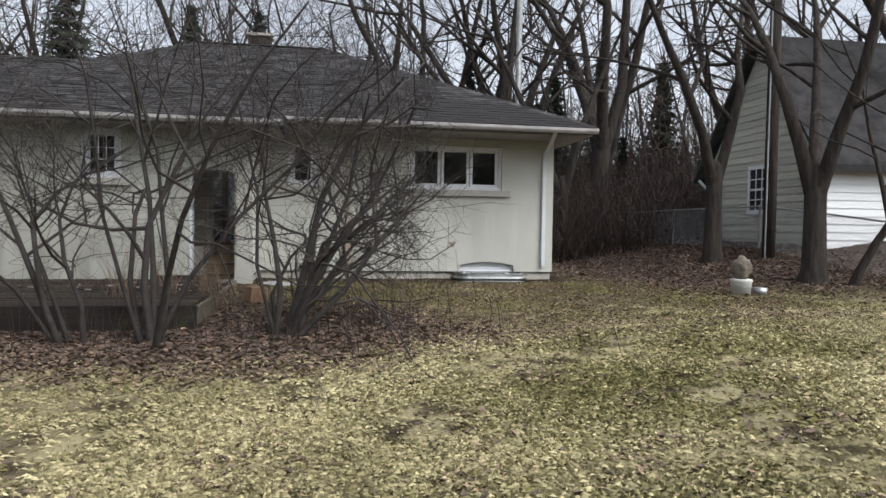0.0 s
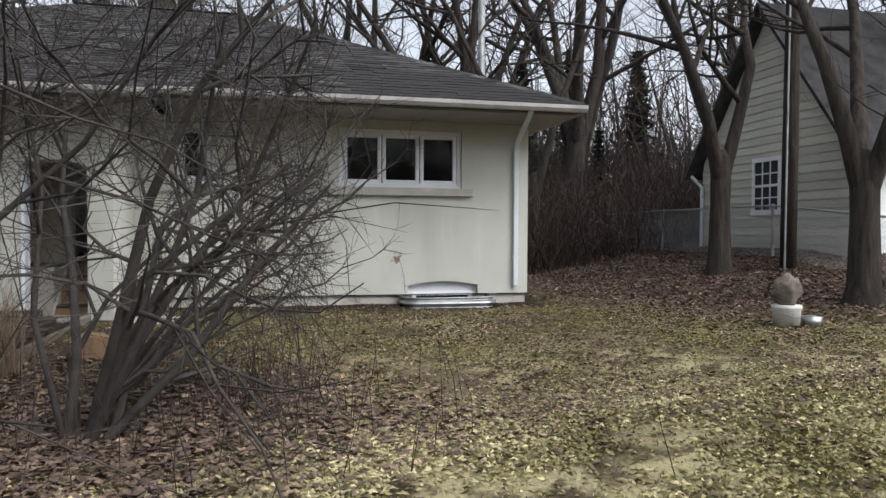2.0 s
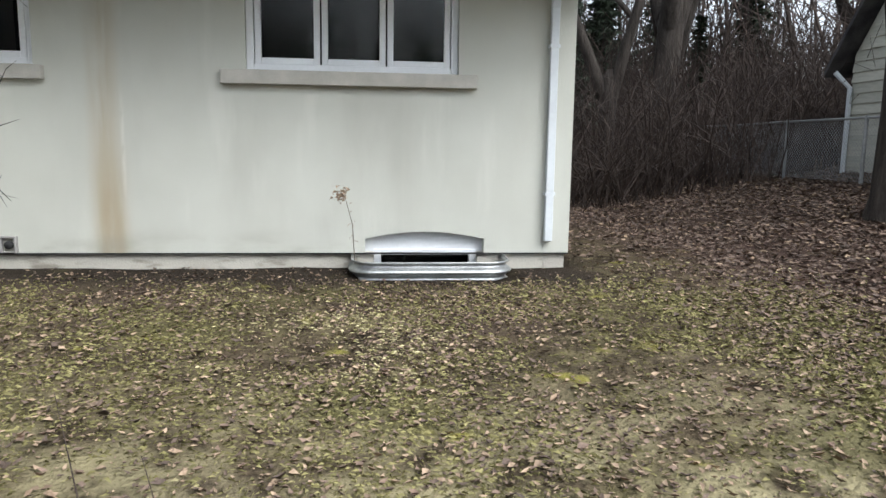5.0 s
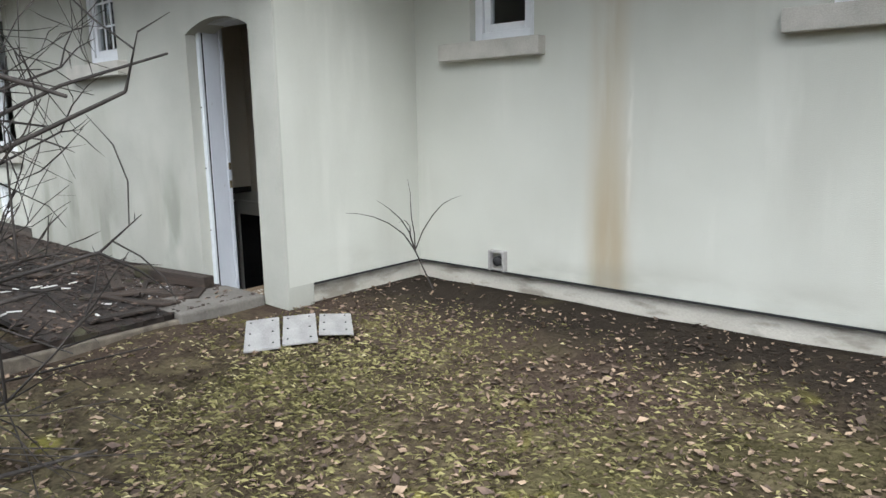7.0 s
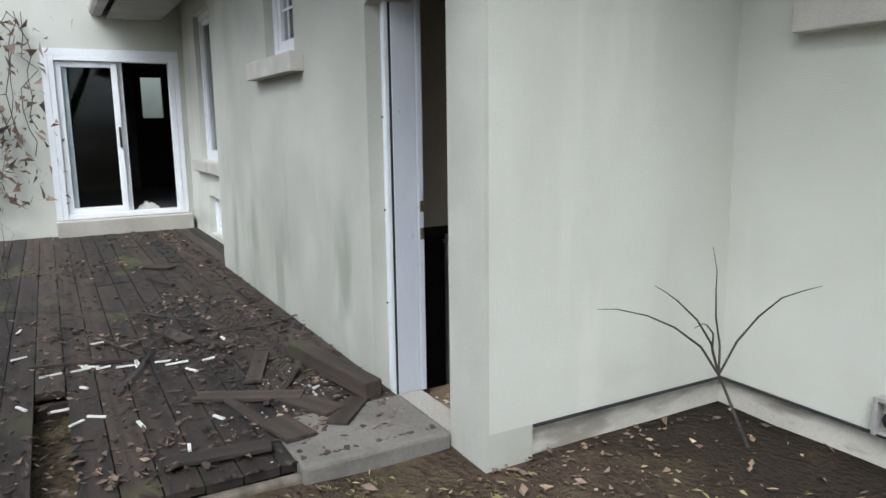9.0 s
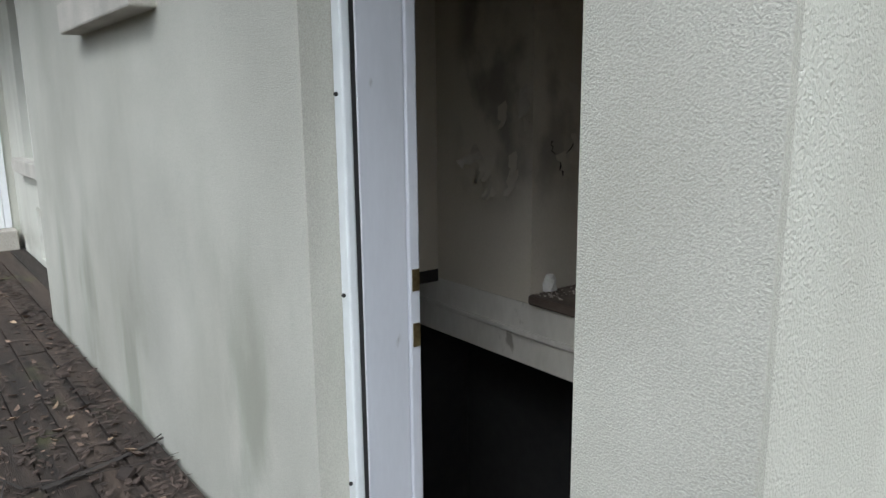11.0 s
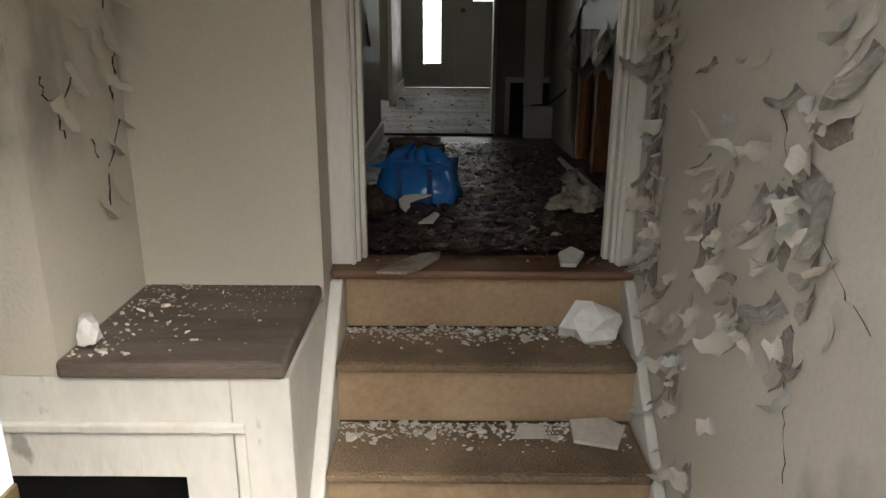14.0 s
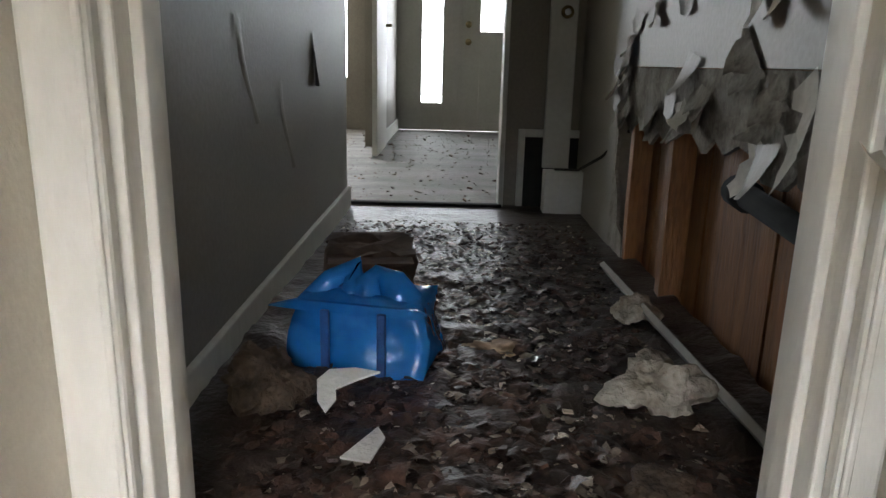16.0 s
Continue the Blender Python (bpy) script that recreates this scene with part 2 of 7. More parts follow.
# ---- building helpers ----
def box(bm, x0, x1, y0, y1, z0, z1):
    vs = [bm.verts.new((x, y, z)) for x in (x0, x1) for y in (y0, y1) for z in (z0, z1)]
    for f in ((0, 1, 3, 2), (4, 6, 7, 5), (0, 4, 5, 1), (2, 3, 7, 6), (0, 2, 6, 4), (1, 5, 7, 3)):
        bm.faces.new([vs[i] for i in f])
    return vs


def boxes(*dims):
    bm = bmesh.new()
    for d in dims:
        box(bm, *d)
    return bm


def mesh_of(name, bm, material):
    bmesh.ops.recalc_face_normals(bm, faces=bm.faces)
    me = bpy.data.meshes.new(name)
    bm.to_mesh(me)
    bm.free()
    if material:
        me.materials.append(material)
    return me


def thing(name, bm, material, label="", category="", group="", kind="", bevel=0.0, smooth=False):
    """A top-level mesh object; bm None gives an Empty."""
    ob = new(name, mesh_of(name, bm, material) if bm else None)
    tagged(ob, label, category, group, kind)
    if bevel:
        soften(ob, bevel)
    if smooth:
        for p in ob.data.polygons:
            p.use_smooth = True
    return ob


def soften(ob, width, segments=2):
    md = ob.modifiers.new("bevel", "BEVEL")
    md.width, md.segments, md.limit_method, md.angle_limit = width, segments, "ANGLE", radians(40)


def part(name, bm, material, parent, label="", bevel=0.0, smooth=False, kind=""):
    ob = new(name, mesh_of(name, bm, material))
    ob.parent = parent
    if label:
        ob["label"] = label
    if kind:
        ob["kind"] = kind
    if bevel:
        soften(ob, bevel)
    if smooth:
        for p in ob.data.polygons:
            p.use_smooth = True
    return ob


def piece(name, me, parent, m=None):
    """One of many alike pieces on shared mesh data."""
    ob = new(name, me)
    ob.parent = parent
    if m is not None:
        ob.matrix_local = m
    return ob


def prism(bm, outline, depth, axis="y", start=0.0):
    """Extrude a closed outline of (u, z) along y or x."""
    put = (lambda u, z, d: (u, d, z)) if axis == "y" else (lambda u, z, d: (d, u, z))
    a = [bm.verts.new(put(u, z, start)) for u, z in outline]
    c = [bm.verts.new(put(u, z, start + depth)) for u, z in outline]
    n = len(outline)
    bm.faces.new(a)
    bm.faces.new(list(reversed(c)))
    for i in range(n):
        bm.faces.new((a[i], a[(i + 1) % n], c[(i + 1) % n], c[i]))


def tube(bm, pts, radii, sides=6, cap=True):
    """A swept tube through points with a radius at each."""
    pts = [Vector(p) for p in pts]
    rings = []
    side = None
    for i, p in enumerate(pts):
        d = (pts[min(i + 1, len(pts) - 1)] - pts[max(i - 1, 0)])
        d = d.normalized() if d.length > 1e-9 else Vector((0, 0, 1))
        if side is None:
            side = d.orthogonal().normalized()
        side = (side - d * side.dot(d))
        side = side.normalized() if side.length > 1e-6 else d.orthogonal().normalized()
        up = d.cross(side)
        rings.append([bm.verts.new(p + (side * math.cos(a) + up * math.sin(a)) * radii[i]) for a in (2 * math.pi * k / sides for k in range(sides))])
    for r0, r1 in zip(rings, rings[1:]):
        for k in range(sides):
            bm.faces.new((r0[k], r0[(k + 1) % sides], r1[(k + 1) % sides], r1[k]))
    if cap:
        bm.faces.new(list(reversed(rings[0])))
        bm.faces.new(rings[-1])


def wall_with(name, axis, plane, thick, u0, u1, z0, z1, holes, material, label):
    """A wall slab with rectangular openings cut through; axis 'y' lies along x. thick may be negative."""
    bm = bmesh.new()
    us = sorted({u0, u1, *[h[0] for h in holes], *[h[1] for h in holes]})
    zs = sorted({z0, z1, *[h[2] for h in holes], *[h[3] for h in holes]})
    solid = [[not any(h[0] < (a + b) / 2 < h[1] and h[2] < (c + d) / 2 < h[3] for h in holes) for c, d in zip(zs, zs[1:])] for a, b in zip(us, us[1:])]
    grid = {}

    def v(i, k, s):
        if (i, k, s) not in grid:
            d = plane + thick * s
            grid[i, k, s] = bm.verts.new((us[i], d, zs[k]) if axis == "y" else (d, us[i], zs[k]))
        return grid[i, k, s]
    inside = lambda i, k: 0 <= i < len(us) - 1 and 0 <= k < len(zs) - 1 and solid[i][k]
    for i in range(len(us) - 1):
        for k in range(len(zs) - 1):
            if not solid[i][k]:
                continue
            for s in (0, 1):
                bm.faces.new((v(i, k, s), v(i + 1, k, s), v(i + 1, k + 1, s), v(i, k + 1, s)))
            if not inside(i - 1, k):
                bm.faces.new((v(i, k, 0), v(i, k + 1, 0), v(i, k + 1, 1), v(i, k, 1)))
            if not inside(i + 1, k):
                bm.faces.new((v(i + 1, k, 0), v(i + 1, k + 1, 0), v(i + 1, k + 1, 1), v(i + 1, k, 1)))
            if not inside(i, k - 1):
                bm.faces.new((v(i, k, 0), v(i + 1, k, 0), v(i + 1, k, 1), v(i, k, 1)))
            if not inside(i, k + 1):
                bm.faces.new((v(i, k + 1, 0), v(i + 1, k + 1, 0), v(i + 1, k + 1, 1), v(i, k + 1, 1)))
    return thing(name, bm, material, label, "wall", kind="structure")


def clamp(v, a=0.0, b=1.0):
    return max(a, min(b, v))


def ground_z(x, y):
    """The lawn: falls away from the house, rises towards the neighbour."""
    flat = clamp((-2.5 - x) / 1.0)
    out = clamp(-y, 0, 9) * (1 - flat) + clamp((-y - 2.2) * 1.25, 0, 9) * flat
    low = 0.15 + 0.85 * clamp((0.5 - x) / 4.5, 0, 1.15)
    rise = 0.17 * clamp(x - 2.5, 0, 6) * clamp((y + 4) / 6)
    small = 0.02 * noise.noise((x * 0.7, y * 0.7, 0)) + 0.012 * noise.noise((x * 2.1, y * 2.1, 4))
    return -0.15 - 0.055 * out * low + rise + small


# ---- ground ----
def build_ground():
    def axis(lo, hi, step, far):
        a = list(np.arange(lo, hi + 1e-6, step))
        left, right, d = [], [], step
        while d < far:
            d *= 1.5
            left.append(lo - d * 2)
            right.append(hi + d * 2)
        return left[::-1] + a + right
    xs, ys = axis(-15.0, 11.0, 0.2, 900), axis(-16.5, 11.0, 0.2, 900)
    # leave the sheet low under the house and the deck
    verts = []
    for y in ys:
        for x in xs:
            z = ground_z(clamp(x, -40, 40), clamp(y, -40, 60))
            if -13.3 < x < -0.2 and 0.2 < y < 8.0:
                z = -2.6
            elif -13.3 < x < -6.2 and -1.2 < y <= 0.2:
                z = -2.6
            elif -1.95 < x < -0.75 and -0.42 < y <= 0.2:
                z = -0.62
            verts.append((x, y, z))
    w = len(xs)
    faces = [(j * w + i, j * w + i + 1, (j + 1) * w + i + 1, (j + 1) * w + i) for j in range(len(ys) - 1) for i in range(w - 1)]
    me = bpy.data.meshes.new("ground")
    me.from_pydata(verts, [], faces)
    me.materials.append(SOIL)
    for p in me.polygons:
        p.use_smooth = True
    return tagged(new("ground", me), "patchy dormant lawn with bare soil and moss", "ground", kind="structure")


build_ground()

# ---- house shell ----
SOUTH_HOLES = [(-2.99, -1.09, 1.64, 2.52), (-5.33, -4.78, 1.64, 2.5), (-1.94, -0.82, -0.02, 0.2)]
wall_with("wall_south", "y", 0.0, 0.24, -5.87, 0.0, 0.0, 2.86, [(a, b, max(c, 0.0), d) for a, b, c, d in SOUTH_HOLES], STUCCO, "pale cream stucco wall with rusty runoff streaks")
wall_with("wall_east", "x", 0.0, -0.24, 0.24, 8.0, 0.0, 2.86, [], STUCCO, "pale cream stucco end wall")
wall_with("wall_side", "x", -5.87, -0.112, -1.29, 0.0, 0.0, 2.86, [], STUCCO, "rough cream stucco wall of the projecting entry")
wall_with("wall_entry", "y", -1.306, 0.22, -10.45, -6.021, -0.3, 2.75, [(-6.931, -6.145, -0.3, 1.83), (-8.66, -8.02, 1.62, 2.45)], STUCCO_ROUGH, "cream stucco wall beside the open side door")
wall_with("wall_jog", "x", -10.45, 0.2, -1.08, -0.8, -0.3, 2.75, [], STUCCO, "short stucco return wall")
wall_with("wall_deck", "y", -1.05, 0.22, -13.4, -10.45, -0.3, 2.75, [(-12.6, -11.35, 0.8, 2.45), (-12.35, -11.75, -0.05, 0.4)], STUCCO, "stucco wall behind the deck")
wall_with("wall_slider", "x", -13.4, -0.22, -5.5, -1.05, -0.3, 2.75, [(-2.57, -1.18, 0.1, 2.04)], STUCCO, "stucco wall with a sliding patio door")
wall_with("wall_north", "y", 8.0, 0.22, -13.4, 0.0, -0.3, 2.86, [(-8.9, -4.6, 0.4, 2.75)], STUCCO, "plain stucco far wall")
wall_with("wall_west", "x", -13.4, -0.22, -0.8, 8.0, -0.3, 2.86, [], STUCCO, "plain stucco end wall")
thing("wall_corner", boxes((-6.021, -5.87, -1.306, -1.29, 0.0, 2.75), (-6.0205, -5.9825, -1.2895, -1.086, 0.0, 2.75)), STUCCO_ROUGH, "rough stucco corner of the entry", "wall", kind="structure")
thing("wall_corner_pier", boxes((-6.0205, -5.87, -1.3055, -1.0855, -0.3, 0.0)), STUCCO_ROUGH, "stucco foot of the entry corner", "wall", kind="structure")

# the room behind the patio door; its dimness is put into the surface colour
ROOM_SHADE = ramp_mat("room_shade_colour", (0.10, 0.095, 0.09), (0.16, 0.155, 0.145), 2, 40, 0.8, 0.05, 0.1)
thing("floor_room", boxes((-18.0, -13.62, -5.5, 3.0, -0.3, 0.08)), ROOM_SHADE, "dim room floor behind the patio door", "floor", kind="structure")
wall_with("wall_room_far", "x", -18.0, -0.1, -5.5, 3.0, -0.3, 2.75, [(-1.06, -0.7, 1.37, 2.1)], ROOM_SHADE, "dim far wall of the room")
thing("wall_room_side", boxes((-18.0, -13.6, -5.6, -5.5, -0.3, 2.75), (-18.0, -13.6, 3.0, 3.1, -0.3, 2.75)), ROOM_SHADE, "dim side walls of the room", "wall", kind="structure")
thing("ceiling_room", boxes((-18.1, -13.62, -5.6, 3.1, 2.5, 2.55)), ROOM_SHADE, "dim room ceiling", "ceiling", kind="structure")
thing("wall_core", boxes((-13.2, -7.5, 0.9, 1.0, -0.3, 2.8)), ROOM_SHADE, "inner partition wall", "wall", kind="structure")
PARGE = ramp_mat("painted_parging", (0.36, 0.34, 0.29), (0.54, 0.52, 0.46), 2.5, 60, 0.95, 0.3, 0.4, mottled=0.5)
blend_in(PARGE, (0.16, 0.14, 0.11), (3, 3, 9), 0.5, 0.68, (2, 0, 5), amount=0.7)


def foundation():
    wall_with("foundation_south", "y", 0.035, 0.2, -5.92, -0.03, -1.0, 0.0, [(-1.86, -0.88, -0.5, 0.0)], PARGE, "stained concrete foundation below the stucco")
    wall_with("foundation_side", "x", -5.905, -0.07, -1.09, 0.03, -1.0, 0.0, [], PARGE, "stained concrete foundation of the entry")
    wall_with("foundation_east", "x", -0.035, -0.2, 0.03, 8.0, -1.0, 0.0, [], CONCRETE, "concrete foundation")


foundation()
# thin black strips paint in the shadow line where stucco overhangs the foundation
thing("trim_drip_edge", boxes((-5.868, -0.002, -0.004, 0.03, -0.014, -0.001)), BLACK_AND_SHADE, "black strip for the shaded gap under the stucco", "trim", kind="structure")
thing("trim_drip_edge_side", boxes((-5.9, -5.866, -1.08, -0.005, -0.014, -0.001)), BLACK_AND_SHADE, "black strip for the shaded gap under the side stucco", "trim", kind="structure")

# ---- roofs ----
def slope_panel(bm, a, b, c, d, thick=0.07):
    """A roof slope from four corners, thickened downwards."""
    top = [Vector(p) for p in (a, b, c, d)]
    low = [p - Vector((0, 0, thick)) for p in top]
    if (top[2] - top[3]).length < 1e-4:
        top, low = top[:3], low[:3]
    t, l = [bm.verts.new(p) for p in top], [bm.verts.new(p) for p in low]
    bm.faces.new(t)
    bm.faces.new(list(reversed(l)))
    n = len(t)
    for i in range(n):
        bm.faces.new((t[i], l[i], l[(i + 1) % n], t[(i + 1) % n]))


def hip_roof(name, x0, x1, y0, y1, eave, ridge, rx0, rx1, label):
    ym = (y0 + y1) / 2
    bm = bmesh.new()
    slope_panel(bm, (x0, y0, eave), (x1, y0, eave), (rx1, ym, ridge), (rx0, ym, ridge))
    slope_panel(bm, (x1, y1, eave), (x0, y1, eave), (rx0, ym, ridge), (rx1, ym, ridge))
    slope_panel(bm, (x1, y0, eave), (x1, y1, eave), (rx1, ym, ridge), (rx1, ym, ridge))
    slope_panel(bm, (x0, y1, eave), (x0, y0, eave), (rx0, ym, ridge), (rx0, ym, ridge))
    return thing(name, bm, ROOF_DARK, label, "roof", kind="structure")


roof_a = hip_roof("roof_main", -12.2, 0.45, -1.15, 9.2, 2.80, 5.25, -7.6, -4.6, "dark grey asphalt shingle hip roof")
roof_b = hip_roof("roof_entry", -18.6, -5.35, -1.95, 7.6, 2.62, 4.45, -13.6, -8.9, "lower dark shingle hip roof over the entry")
thing("ceiling_soffit", boxes((-5.4, 0.4, -1.08, 0.0, 2.66, 2.69), (0.0, 0.4, 0.0, 8.6, 2.66, 2.69), (-15.1, -5.93, -1.9, -1.306, 2.48, 2.505), (-5.93, -5.4, -1.9, 0.0, 2.48, 2.505)), SOFFIT, "dim painted soffit boards under the eaves", "soffit", kind="structure")


def eave_gutter(name, pts, label):
    gutter = thing(name, None, None, label, "gutter")
    (x0, y0, z), (x1, y1, _) = pts
    bm = bmesh.new()
    prof = [(0.0, 0.0), (0.10, 0.0), (0.13, 0.05), (0.13, 0.11), (0.117, 0.11), (0.117, 0.055), (0.092, 0.012), (0.012, 0.012), (0.012, 0.11), (0.0, 0.11)]
    if abs(y1 - y0) < 1e-6:
        ring = lambda x: [bm.verts.new((x, y0 - u, z - 0.10 + v*0.85)) for u, v in prof]
        a, b = ring(x0), ring(x1)
    else:
        ring = lambda y: [bm.verts.new((x0 + u, y, z - 0.10 + v*0.85)) for u, v in prof]
        a, b = ring(y0), ring(y1)
    n = len(prof)
    for i in range(n):
        bm.faces.new((a[i], a[(i + 1) % n], b[(i + 1) % n], b[i]))
    bm.faces.new(a)
    bm.faces.new(list(reversed(b)))
    part("channel", bm, GUTTER, gutter)
    return gutter


eave_gutter("gutter", [(-5.4, -1.155, 2.79), (0.45, -1.155, 2.79)], "grey white painted eave gutter under the shingles")
eave_gutter("gutter", [(-15.2, -1.955, 2.61), (-5.35, -1.955, 2.61)], "grey painted eave gutter above the deck")


# ---- windows ----
def window_unit(name, x0, x1, z0, z1, plane, sashes, label, sill=None, recess=0.1, grille=0, dark=True):
    """A white vinyl window in an opening of a wall along x; sill (x0, x1, z0, z1)."""
    win = thing(name, None, None, label, "window", kind="structure")
    y = plane + recess
    f = 0.065
    part("window_frame", boxes((x0, x0 + f, y - 0.04, y + 0.06, z0, z1), (x1 - f, x1, y - 0.04, y + 0.06, z0, z1), (x0 + f, x1 - f, y - 0.04, y + 0.06, z0, z0 + f), (x0 + f, x1 - f, y - 0.04, y + 0.06, z1 - f, z1)), WHITE_VINYL, win, bevel=0.006)
    w = (x1 - x0 - 2 * f) / sashes
    for i in range(sashes):
        a, b = x0 + f + i * w + 0.008, x0 + f + (i + 1) * w - 0.008
        s = 0.055
        part("sash", boxes((a, a + s, y - 0.025, y + 0.03, z0 + f, z1 - f), (b - s, b, y - 0.025, y + 0.03, z0 + f, z1 - f), (a + s, b - s, y - 0.025, y + 0.03, z0 + f, z0 + f + s), (a + s, b - s, y - 0.025, y + 0.03, z1 - f - s, z1 - f)), WHITE_VINYL, win, bevel=0.005)
        p = part("pane", boxes((a + s - 0.005, b - s + 0.005, y, y + 0.006, z0 + f + s - 0.005, z1 - f - s + 0.005)), DARK_GLASS, win)
        p.visible_shadow = False
        for g in range(grille):
            gx = a + s + (b - a - 2 * s) * (g + 1) / (grille + 1)
            part("glazing_bar", boxes((gx - 0.008, gx + 0.008, y - 0.012, y - 0.003, z0 + f + s, z1 - f - s)), WHITE_VINYL, win)
            gz = z0 + f + s + (z1 - z0 - 2 * (f + s)) * (g + 1) / (grille + 1)
            part("glazing_bar", boxes((a + s, b - s, y - 0.01, y - 0.004, gz - 0.008, gz + 0.008)), WHITE_VINYL, win)
    if sill:
        part("window_sill", boxes((sill[0], sill[1], plane - 0.085, y - 0.045, sill[2], sill[3])), SILL_STONE, win, "grey cast stone sill", bevel=0.008)
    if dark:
        # black sheet behind the glass stands for the room's lack of light
        part("dark_room", boxes((x0 - 0.3, x1 + 0.3, plane + 1.6, plane + 1.63, z0 - 0.5, z1 + 0.25)), BLACK_AND_SHADE, win)
    return win


window_unit("window_1", -2.99, -1.09, 1.64, 2.52, 0.0, 3, "three-sash white vinyl window with a stone sill", (-3.2, -0.925, 1.515, 1.638))
window_unit("window_2", -5.33, -4.78, 1.64, 2.5, 0.0, 1, "small white vinyl window with a stone sill", (-5.565, -4.69, 1.515, 1.638))
window_unit("window_3", -8.66, -8.02, 1.62, 2.45, -1.306, 1, "white vinyl window with glazing bars and stone sill", (-8.88, -7.86, 1.50, 1.618), grille=2)
window_unit("window_4", -12.6, -11.35, 0.8, 2.45, -1.05, 2, "tall white vinyl window beside the deck", (-12.8, -11.1, 0.68, 0.798))
window_unit("window_5", -12.35, -11.75, -0.05, 0.4, -1.05, 1, "small white basement window above the deck")


def patio_door():
    door = thing("door_1", None, None, "white vinyl sliding patio door standing half open", "door", kind="structure")
    x, y0, y1, z0, z1 = -13.47, -2.57, -1.18, 0.1, 2.04
    f = 0.06
    part("door_frame", boxes((x - 0.07, x + 0.09, y0, y0 + f, z0, z1), (x - 0.07, x + 0.09, y1 - f, y1, z0, z1), (x - 0.07, x + 0.09, y0 + f, y1 - f, z0, z0 + f), (x - 0.07, x + 0.09, y0 + f, y1 - f, z1 - f, z1)), WHITE_VINYL, door, bevel=0.006)
    part("trim", boxes((-13.4, -13.385, y0 - 0.07, y0 - 0.003, z0, z1), (-13.4, -13.385, y1 + 0.003, y1 + 0.06, z0, z1), (-13.4, -13.385, y0 - 0.07, y1 + 0.06, z1 + 0.003, z1 + 0.08)), WHITE_VINYL, door)
    for a, b, dx in ((y0 + f, -1.83, 0.03), (y0 + f + 0.06, -1.77, -0.03)):
        s = 0.07
        c0, c1 = z0 + f, z1 - f
        part("sash", boxes((x + dx - 0.02, x + dx + 0.02, a, a + s, c0, c1), (x + dx - 0.02, x + dx + 0.02, b - s, b, c0, c1), (x + dx - 0.02, x + dx + 0.02, a + s, b - s, c0, c0 + s), (x + dx - 0.02, x + dx + 0.02, a + s, b - s, c1 - s, c1)), WHITE_VINYL, door, bevel=0.005)
        p = part("pane", boxes((x + dx - 0.003, x + dx + 0.003, a + s - 0.005, b - s + 0.005, c0 + s - 0.005, c1 - s + 0.005)), DARK_GLASS, door)
        p.visible_shadow = False
    part("door_handle", boxes((x + 0.052, x + 0.085, -1.87, -1.845, 0.95, 1.2)), BLACK_AND_SHADE, door, "dark pull handle", bevel=0.006)
    part("threshold", boxes((-13.4, -13.2, -2.65, -1.1, -0.095, 0.095)), CONCRETE, door, "concrete threshold step", bevel=0.01)


patio_door()


def far_room_door():
    d = thing("door_6", None, None, "dark inner door with a small glazed light in the dim room", "door", kind="structure")
    x = -17.996
    part("door_leaf", boxes((x, x + 0.03, -1.2, -1.065, 0.085, 2.25), (x, x + 0.03, -0.695, -0.55, 0.085, 2.25), (x, x + 0.03, -1.065, -0.695, 0.085, 1.365), (x, x + 0.03, -1.065, -0.695, 2.105, 2.25)), BLACK_AND_SHADE, d, bevel=0.004)
    part("pane", boxes((x - 0.06, x - 0.054, -1.058, -0.702, 1.372, 2.098)), FROSTED_DARK, d, "dull glazed light")
    part("door_frame", boxes((x, x + 0.02, -1.29, -1.203, 0.085, 2.34), (x, x + 0.02, -0.547, -0.46, 0.085, 2.34), (x, x + 0.02, -1.203, -0.547, 2.253, 2.34)), ROOM_SHADE, d, bevel=0.004)


def sill_fabric():
    f = thing("fabric_heap", None, None, "crumpled white fabric lying on the patio door sill", "fabric")
    bm = bmesh.new()
    bmesh.ops.create_icosphere(bm, subdivisions=4, radius=1.0)
    for v in bm.verts:
        k = 1 + 0.35 * noise.noise(v.co * 2.1) + 0.2 * noise.noise(v.co * 6)
        v.co = Vector((v.co.x * 0.13 * k, v.co.y * 0.14 * k, max(v.co.z, -0.15) * 0.12 * k))
    part("cloth", bm, DRYWALL, f, smooth=True)
    f.matrix_basis = pose(-13.76, -1.56, 0.095)


FROSTED_DARK = glass_mat("dull_door_glass", (0.45, 0.5, 0.45), 0.25)
far_room_door()
# ---- deck ----
DECK_Z = -0.09


